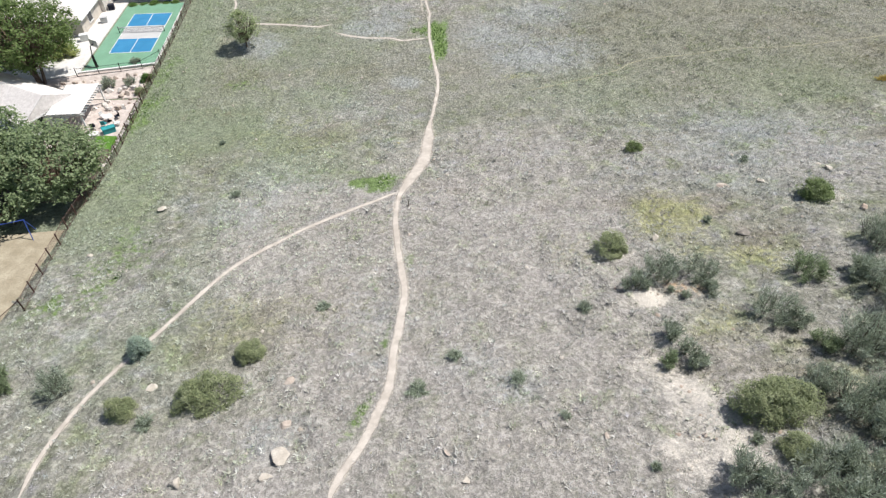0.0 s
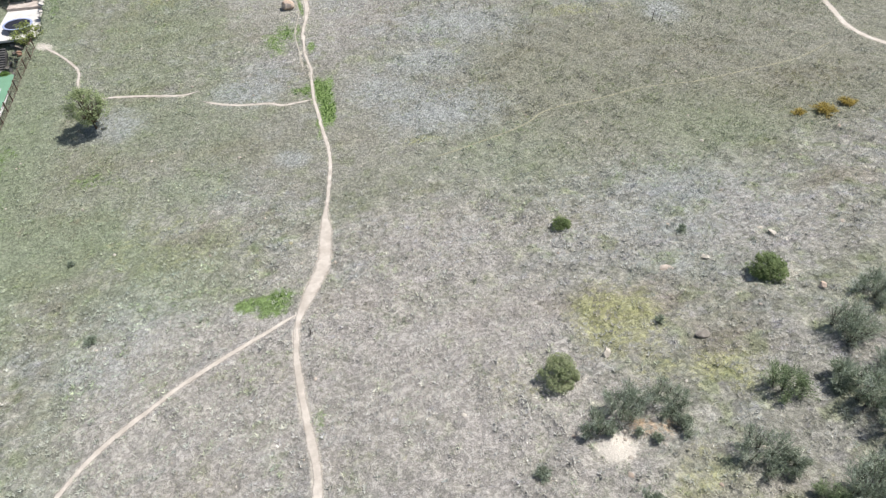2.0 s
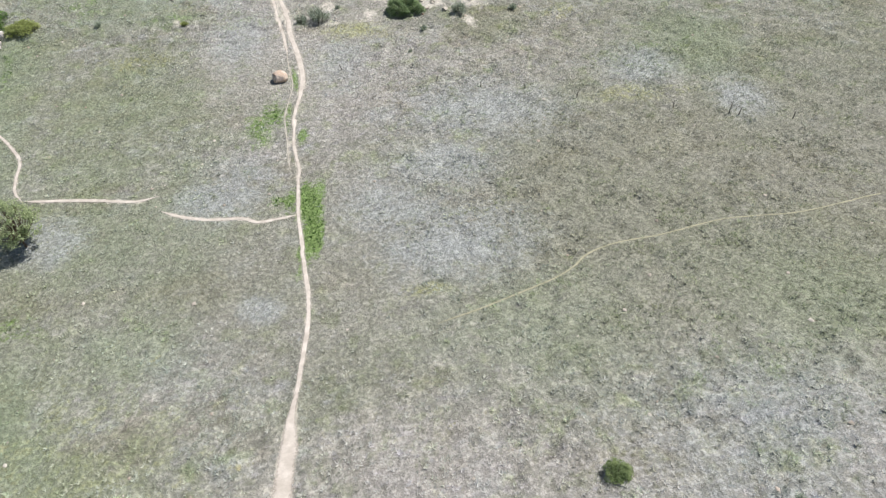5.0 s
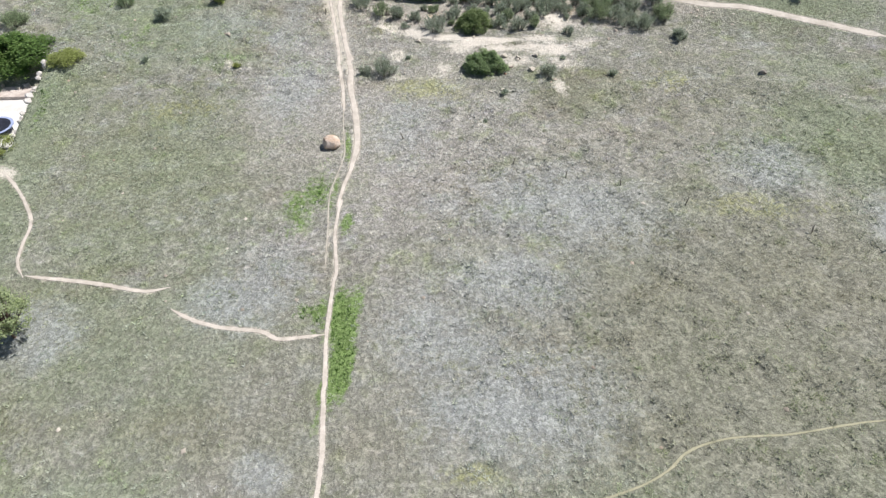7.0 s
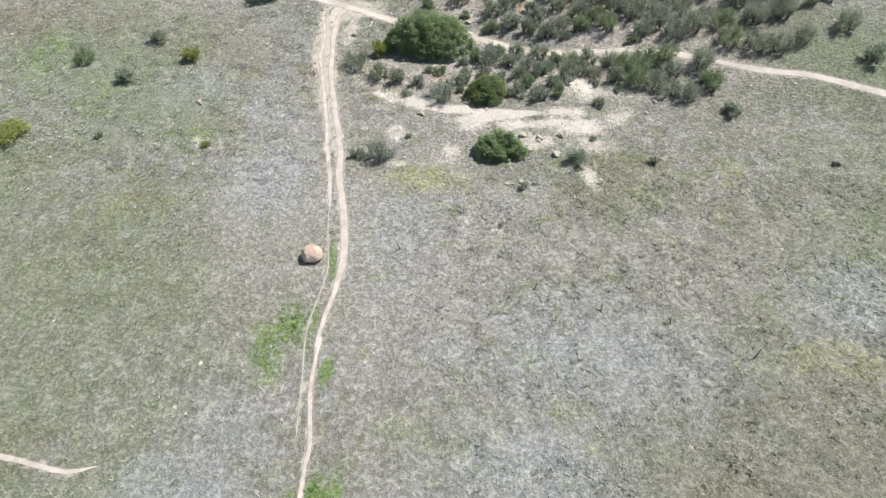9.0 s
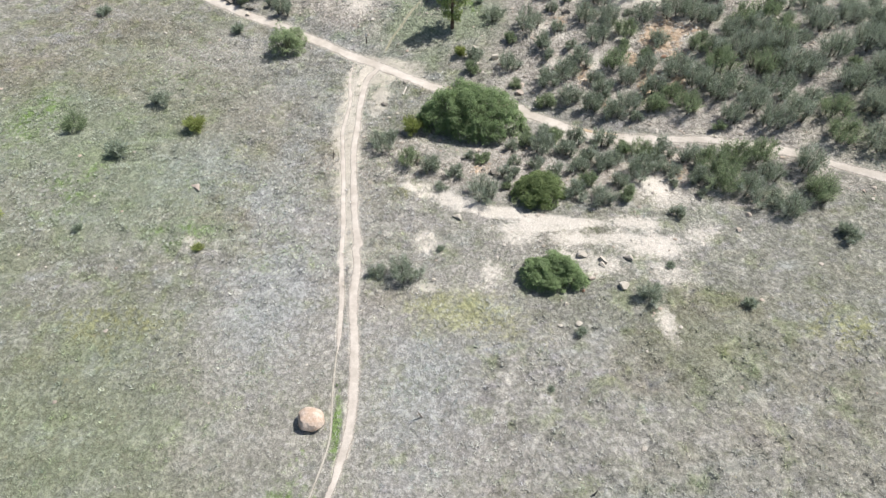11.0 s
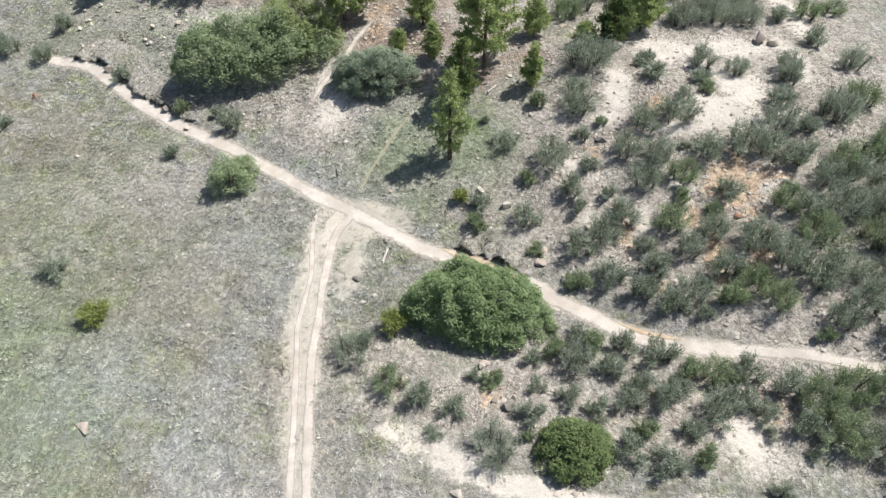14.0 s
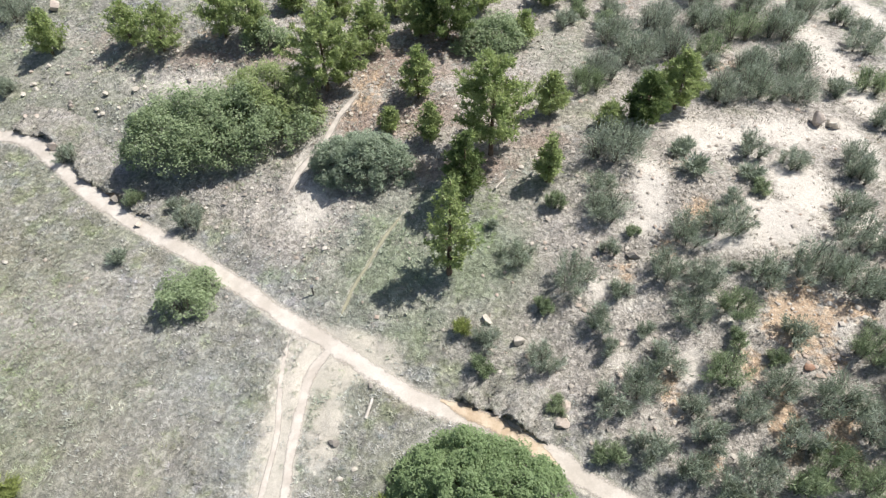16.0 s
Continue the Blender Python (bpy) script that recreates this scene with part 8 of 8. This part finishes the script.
rock(-20.19, 174.28, 0.74, 0.59, 0.37, 18, PALE_ROCK, "pale sandstone rock lying in dry grass", "rock")
rock(-23.61, 157.1, 0.77, 0.62, 0.39, 19, PALE_ROCK, "pale sandstone rock lying in dry grass", "rock")
rock(3.43, 153.81, 0.34, 0.31, 0.2, 20, PALE_ROCK, "pale sandstone rock lying in dry grass", "rock")
rock(-32.1, 189.01, 1.99, 1.6, 1.6, 21, PINK_ROCK, "pinkish sandstone rock on the slope", "rock")
rock(34.08, 146.5, 0.7, 0.77, 0.42, 22, RED_ROCK, "rust-red rock on the slope", "rock")
rock(35.69, 178.92, 1.81, 1.09, 0.73, 23, RED_ROCK, "rust-red rock on the slope", "rock")
rock(15.99, 131.96, 1.22, 0.85, 0.73, 10, GREY_ROCK, "grey weathered rock on the slope", "rock")
rock(15.09, 132.5, 0.82, 0.65, 0.49, 11, GREY_ROCK, "grey weathered rock on the slope", "rock")
rock(16.43, 132.79, 0.57, 0.46, 0.34, 12, PINK_ROCK, "pinkish sandstone rock on the slope", "rock")
rock(8.82, 133.7, 1.08, 0.86, 0.76, 13, PINK_ROCK, "pinkish sandstone rock on the slope", "rock")
rock(14.33, 135.14, 0.84, 0.67, 0.5, 14, PALE_ROCK, "pale sandstone rock lying in dry grass", "rock")
rock(26.82, 121.51, 1.07, 0.64, 0.54, 15, PALE_ROCK, "pale sandstone rock lying in dry grass", "rock")
rock(23.59, 119.36, 0.75, 0.6, 0.37, 16, PINK_ROCK, "pinkish sandstone rock on the slope", "rock")
rock(23.08, 121.91, 1.16, 0.81, 0.58, 17, PALE_ROCK, "pale sandstone rock lying in dry grass", "rock")
rock(24.67, 121.29, 1.06, 0.64, 0.53, 18, PALE_ROCK, "pale sandstone rock lying in dry grass", "rock")
rock(20.66, 115.07, 0.62, 0.49, 0.25, 19, PALE_ROCK, "pale sandstone rock lying in dry grass", "rock")
rock(22.13, 115.21, 0.8, 0.64, 0.32, 20, PALE_ROCK, "pale sandstone rock lying in dry grass", "rock")
rock(13.96, 118.25, 0.45, 0.36, 0.18, 21, PALE_ROCK, "pale sandstone rock lying in dry grass", "rock")
rock(14.46, 135.29, 0.84, 0.67, 0.42, 22, PINK_ROCK, "pinkish sandstone rock on the slope", "rock")
rock(9.09, 134.04, 0.75, 0.6, 0.53, 23, PALE_ROCK, "pale sandstone rock lying in dry grass", "rock")
rock(4.83, 142.59, 0.75, 0.6, 0.45, 10, GREY_ROCK, "grey weathered rock on the slope", "rock")
rock(-14.2, 161.08, 1.12, 0.78, 0.45, 11, PALE_ROCK, "pale sandstone rock lying in dry grass", "rock")
rock(-31.59, 165.87, 0.96, 0.86, 0.67, 12, RED_ROCK, "rust-red rock on the slope", "rock")
rock(37.97, 126.37, 0.76, 0.69, 0.38, 13, PINK_ROCK, "pinkish sandstone rock on the slope", "rock")
rock(36.71, 124.68, 0.84, 0.67, 0.33, 14, PINK_ROCK, "pinkish sandstone rock on the slope", "rock")
rock(-12.02, 130.37, 1.47, 0.88, 0.37, 15, PINK_ROCK, "pinkish sandstone rock on the slope", "rock")
rock(23.04, 19.08, 0.4, 0.32, 0.2, 16, PINK_ROCK, "pinkish sandstone rock on the slope", "rock")
rock(52.37, 114.98, 0.94, 0.85, 0.66, 17, GREY_ROCK, "grey weathered rock on the slope", "rock")
rock(31.76, 42.14, 0.81, 0.65, 0.33, 18, PALE_ROCK, "pale sandstone rock lying in dry grass", "rock")
rock(-30.04, 42.53, 0.85, 0.68, 0.34, 19, PALE_ROCK, "pale sandstone rock lying in dry grass", "rock")
rock(-25.05, 48.99, 1.26, 1.01, 0.44, 20, PALE_ROCK, "pale sandstone rock lying in dry grass", "rock")
rock(-31.79, 182.66, 0.67, 0.54, 0.33, 30, PALE_ROCK, "pale sandstone rock on the stony slope", "rock")
rock(17.92, 183.73, 0.63, 0.5, 0.31, 31, PINK_ROCK, "pinkish sandstone rock on the slope", "rock")
rock(-29.65, 174.22, 0.87, 0.69, 0.43, 32, PINK_ROCK, "pinkish sandstone rock on the slope", "rock")
rock(-29.54, 180.46, 0.87, 0.7, 0.43, 33, PALE_ROCK, "pale sandstone rock on the stony slope", "rock")
rock(20.03, 180.09, 0.4, 0.32, 0.2, 34, PALE_ROCK, "pale sandstone rock on the stony slope", "rock")
rock(-33.06, 179.94, 0.48, 0.38, 0.24, 35, PINK_ROCK, "pinkish sandstone rock on the slope", "rock")
rock(18.2, 145.27, 0.39, 0.31, 0.19, 36, PALE_ROCK, "pale sandstone rock on the stony slope", "rock")
rock(-25.22, 174.88, 0.91, 0.73, 0.45, 37, PINK_ROCK, "pinkish sandstone rock on the slope", "rock")
rock(20.71, 145.72, 0.34, 0.27, 0.17, 38, PALE_ROCK, "pale sandstone rock on the stony slope", "rock")
rock(19.58, 178.68, 0.46, 0.37, 0.23, 30, PALE_ROCK, "pale sandstone rock on the stony slope", "rock")
rock(19.95, 186.06, 0.44, 0.35, 0.22, 31, GREY_ROCK, "grey weathered rock on the slope", "rock")
rock(-18.22, 176.55, 0.7, 0.56, 0.35, 32, PALE_ROCK, "pale sandstone rock on the stony slope", "rock")
rock(-26.74, 174.59, 0.85, 0.68, 0.42, 33, PALE_ROCK, "pale sandstone rock on the stony slope", "rock")
rock(22.86, 146.76, 0.58, 0.46, 0.29, 34, PINK_ROCK, "pinkish sandstone rock on the slope", "rock")
rock(-34.42, 183.32, 0.8, 0.64, 0.4, 35, PALE_ROCK, "pale sandstone rock on the stony slope", "rock")
rock(24.51, 143.43, 0.39, 0.31, 0.2, 36, PINK_ROCK, "pinkish sandstone rock on the slope", "rock")
rock(-17.97, 179.62, 0.54, 0.43, 0.27, 37, GREY_ROCK, "grey weathered rock on the slope", "rock")
rock(-16.22, 174.67, 0.36, 0.29, 0.18, 38, PINK_ROCK, "pinkish sandstone rock on the slope", "rock")
rock(20.67, 142.84, 0.36, 0.29, 0.18, 30, PINK_ROCK, "pinkish sandstone rock on the slope", "rock")
rock(20.08, 179.67, 0.52, 0.42, 0.26, 31, PALE_ROCK, "pale sandstone rock on the stony slope", "rock")
rock(-30.95, 176.97, 0.91, 0.73, 0.46, 32, PALE_ROCK, "pale sandstone rock on the stony slope", "rock")
rock(22.71, 185.2, 0.52, 0.42, 0.26, 33, PINK_ROCK, "pinkish sandstone rock on the slope", "rock")
rock(19.83, 181.17, 0.49, 0.39, 0.24, 34, GREY_ROCK, "grey weathered rock on the slope", "rock")
rock(21.54, 182.55, 0.48, 0.38, 0.24, 35, GREY_ROCK, "grey weathered rock on the slope", "rock")
rock(17.05, 177.15, 0.35, 0.28, 0.18, 36, PALE_ROCK, "pale sandstone rock on the stony slope", "rock")
rock(24.39, 144.08, 0.52, 0.41, 0.26, 37, PALE_ROCK, "pale sandstone rock on the stony slope", "rock")
rock(19.95, 185.34, 0.63, 0.51, 0.32, 38, PINK_ROCK, "pinkish sandstone rock on the slope", "rock")
rock(-23.8, 179.33, 0.61, 0.49, 0.31, 30, PALE_ROCK, "pale sandstone rock on the stony slope", "rock")
rock(-22.07, 173.81, 0.6, 0.48, 0.3, 31, PALE_ROCK, "pale sandstone rock on the stony slope", "rock")
rock(21.7, 143.53, 0.46, 0.37, 0.23, 32, GREY_ROCK, "grey weathered rock on the slope", "rock")
rock(-19.61, 180.93, 0.52, 0.41, 0.26, 33, PINK_ROCK, "pinkish sandstone rock on the slope", "rock")
rock(-22.47, 174.37, 0.74, 0.59, 0.37, 34, PALE_ROCK, "pale sandstone rock on the stony slope", "rock")
rock(19.81, 185.44, 0.48, 0.39, 0.24, 35, PINK_ROCK, "pinkish sandstone rock on the slope", "rock")
rock(-25.41, 181.87, 0.69, 0.56, 0.35, 36, PALE_ROCK, "pale sandstone rock on the stony slope", "rock")
rock(18.79, 147.37, 0.3, 0.24, 0.15, 37, GREY_ROCK, "grey weathered rock on the slope", "rock")
rock(25.22, 147.18, 0.35, 0.28, 0.17, 38, PALE_ROCK, "pale sandstone rock on the stony slope", "rock")
rock(-22.79, 182.09, 0.72, 0.57, 0.36, 30, PALE_ROCK, "pale sandstone rock on the stony slope", "rock")
rock(-18.05, 175.19, 0.5, 0.4, 0.25, 31, PALE_ROCK, "pale sandstone rock on the stony slope", "rock")
rock(-28.37, 174.04, 0.89, 0.71, 0.44, 32, PINK_ROCK, "pinkish sandstone rock on the slope", "rock")
rock(-25.48, 175.45, 0.83, 0.66, 0.41, 33, GREY_ROCK, "grey weathered rock on the slope", "rock")
rock(19.35, 144.4, 0.37, 0.3, 0.19, 34, PALE_ROCK, "pale sandstone rock on the stony slope", "rock")
rock(20.62, 143.98, 0.58, 0.46, 0.29, 35, PALE_ROCK, "pale sandstone rock on the stony slope", "rock")
rock(-31.62, 180.36, 0.75, 0.6, 0.37, 36, PINK_ROCK, "pinkish sandstone rock on the slope", "rock")
rock(19.43, 183.49, 0.56, 0.44, 0.28, 37, GREY_ROCK, "grey weathered rock on the slope", "rock")
rock(-29.87, 177.54, 0.88, 0.71, 0.44, 38, PALE_ROCK, "pale sandstone rock on the stony slope", "rock")
rock(19.23, 143.09, 0.35, 0.28, 0.18, 30, GREY_ROCK, "grey weathered rock on the slope", "rock")
# dead wood and posts
stump(10.46, 107.6, 1.0, 0.3, 200, "grey dead stump leaning in the meadow")
stump(36.64, 94.51, 1.1, 0.05, 0, "thin dead grey snag in the meadow")
stump(51.78, 87.35, 1.6, 0.1, 40, "dead grey snag with bare limbs")
stump(46.47, 89.98, 0.9, 0.2, 90, "short dead snag in the meadow")
stump(21.56, 102.42, 0.8, 0.2, 10, "short dead snag among sage")
stump(26.44, 99.69, 0.8, 0.4, 70, "short dead snag among sage")
stump(31.52, 98.12, 0.8, 0.2, 120, "short dead snag among sage")
stump(-0.32, 44.74, 0.9, 0.02, 0, "thin dark stake beside the trail")
stump(0.42, 134.33, 0.8, 0.05, 0, "short dark stake beside the trail")
stump(0.43, 134.73, 0.7, 0.05, 60, "short dark stake beside the trail")
stump(52.61, 86.78, 1.0, 0.1, 0, "thin dead snag in the meadow")
stump(57.78, 84.6, 1.0, 0.1, 50, "thin dead snag in the meadow")
marker_post(1.63, 153.84)
fallen_log(6.67, 145.06, 1.5, 0.12, 75, PALE_WOOD, "short bleached log lying on gravelly ground")
fallen_log(15.51, 162.15, 1.6, 0.08, 55, PALE_WOOD, "thin bleached log lying below the pines")
cut_bank("cut_bank_1", "crumbling grey-brown earth bank beside the dirt track", [(10.9, 146.5), (12.6, 145.8), (14.3, 145.2), (15.9, 144.4), (17.2, 143.4), (18.2, 142.6), (19.0, 141.8)], 0.6)
cut_bank("cut_bank_2", "crumbling grey-brown earth bank beside the dirt track", [(-31.8, 173.0), (-28.6, 172.1), (-25.9, 171.2), (-24.0, 169.0), (-20.8, 166.3), (-17.5, 164.1), (-15.2, 162.5), (-13.1, 161.2)], 0.6)
rock(24.64, 155.13, 1.26, 1.01, 0.76, 25, GREY_ROCK, "grey weathered rock in the earth bank", "rock")
rock(19.35, 144.95, 1.13, 0.91, 0.68, 26, PINK_ROCK, "pinkish sandstone rock in the earth bank", "rock")
rock(14.63, 145.51, 0.76, 0.61, 0.45, 27, GREY_ROCK, "grey weathered rock in the earth bank", "rock")
rock(-25.26, 170.12, 1.5, 1.2, 0.9, 28, PINK_ROCK, "pinkish sandstone rock in the earth bank", "rock")
rock(-17.14, 163.78, 1.21, 0.97, 0.73, 29, GREY_ROCK, "grey weathered rock in the earth bank", "rock")
bush("flowers", 57.11, 59.15, 2.6, 0.35)
bush("flowers", 60.31, 59.75, 2.0, 0.35)
bush("flowers", 54.51, 59.95, 1.5, 0.35)
bush("blue_juniper", -20.52, 28.57, 1.75, 1.25)
broadleaf(-22.46, 85.57, level(-22.46, 85.57), 5.6, 5.0, 61, OLIVE_TREE, "sparse grey-olive tree alone in the meadow", 0.15, 0.5, 0.085, 44, 1.2)
bush("juniper", -36.1, 128.6, 5.8, 0.65)
bush("lime_juniper", -30.95, 125.8, 4.0, 0.7)
bush("green_mahogany", -41.0, 135.4, 5.4, 0.6)
bush("green_mahogany", -45.0, 134.8, 5.0, 0.6)
bush("juniper", -38.98, 127.2, 5.0, 0.55)
bush("juniper", -39.2, 129.65, 5.09, 0.55)
bush("juniper", -42.82, 128.97, 7.38, 0.55)
wild_ground()
gravel()
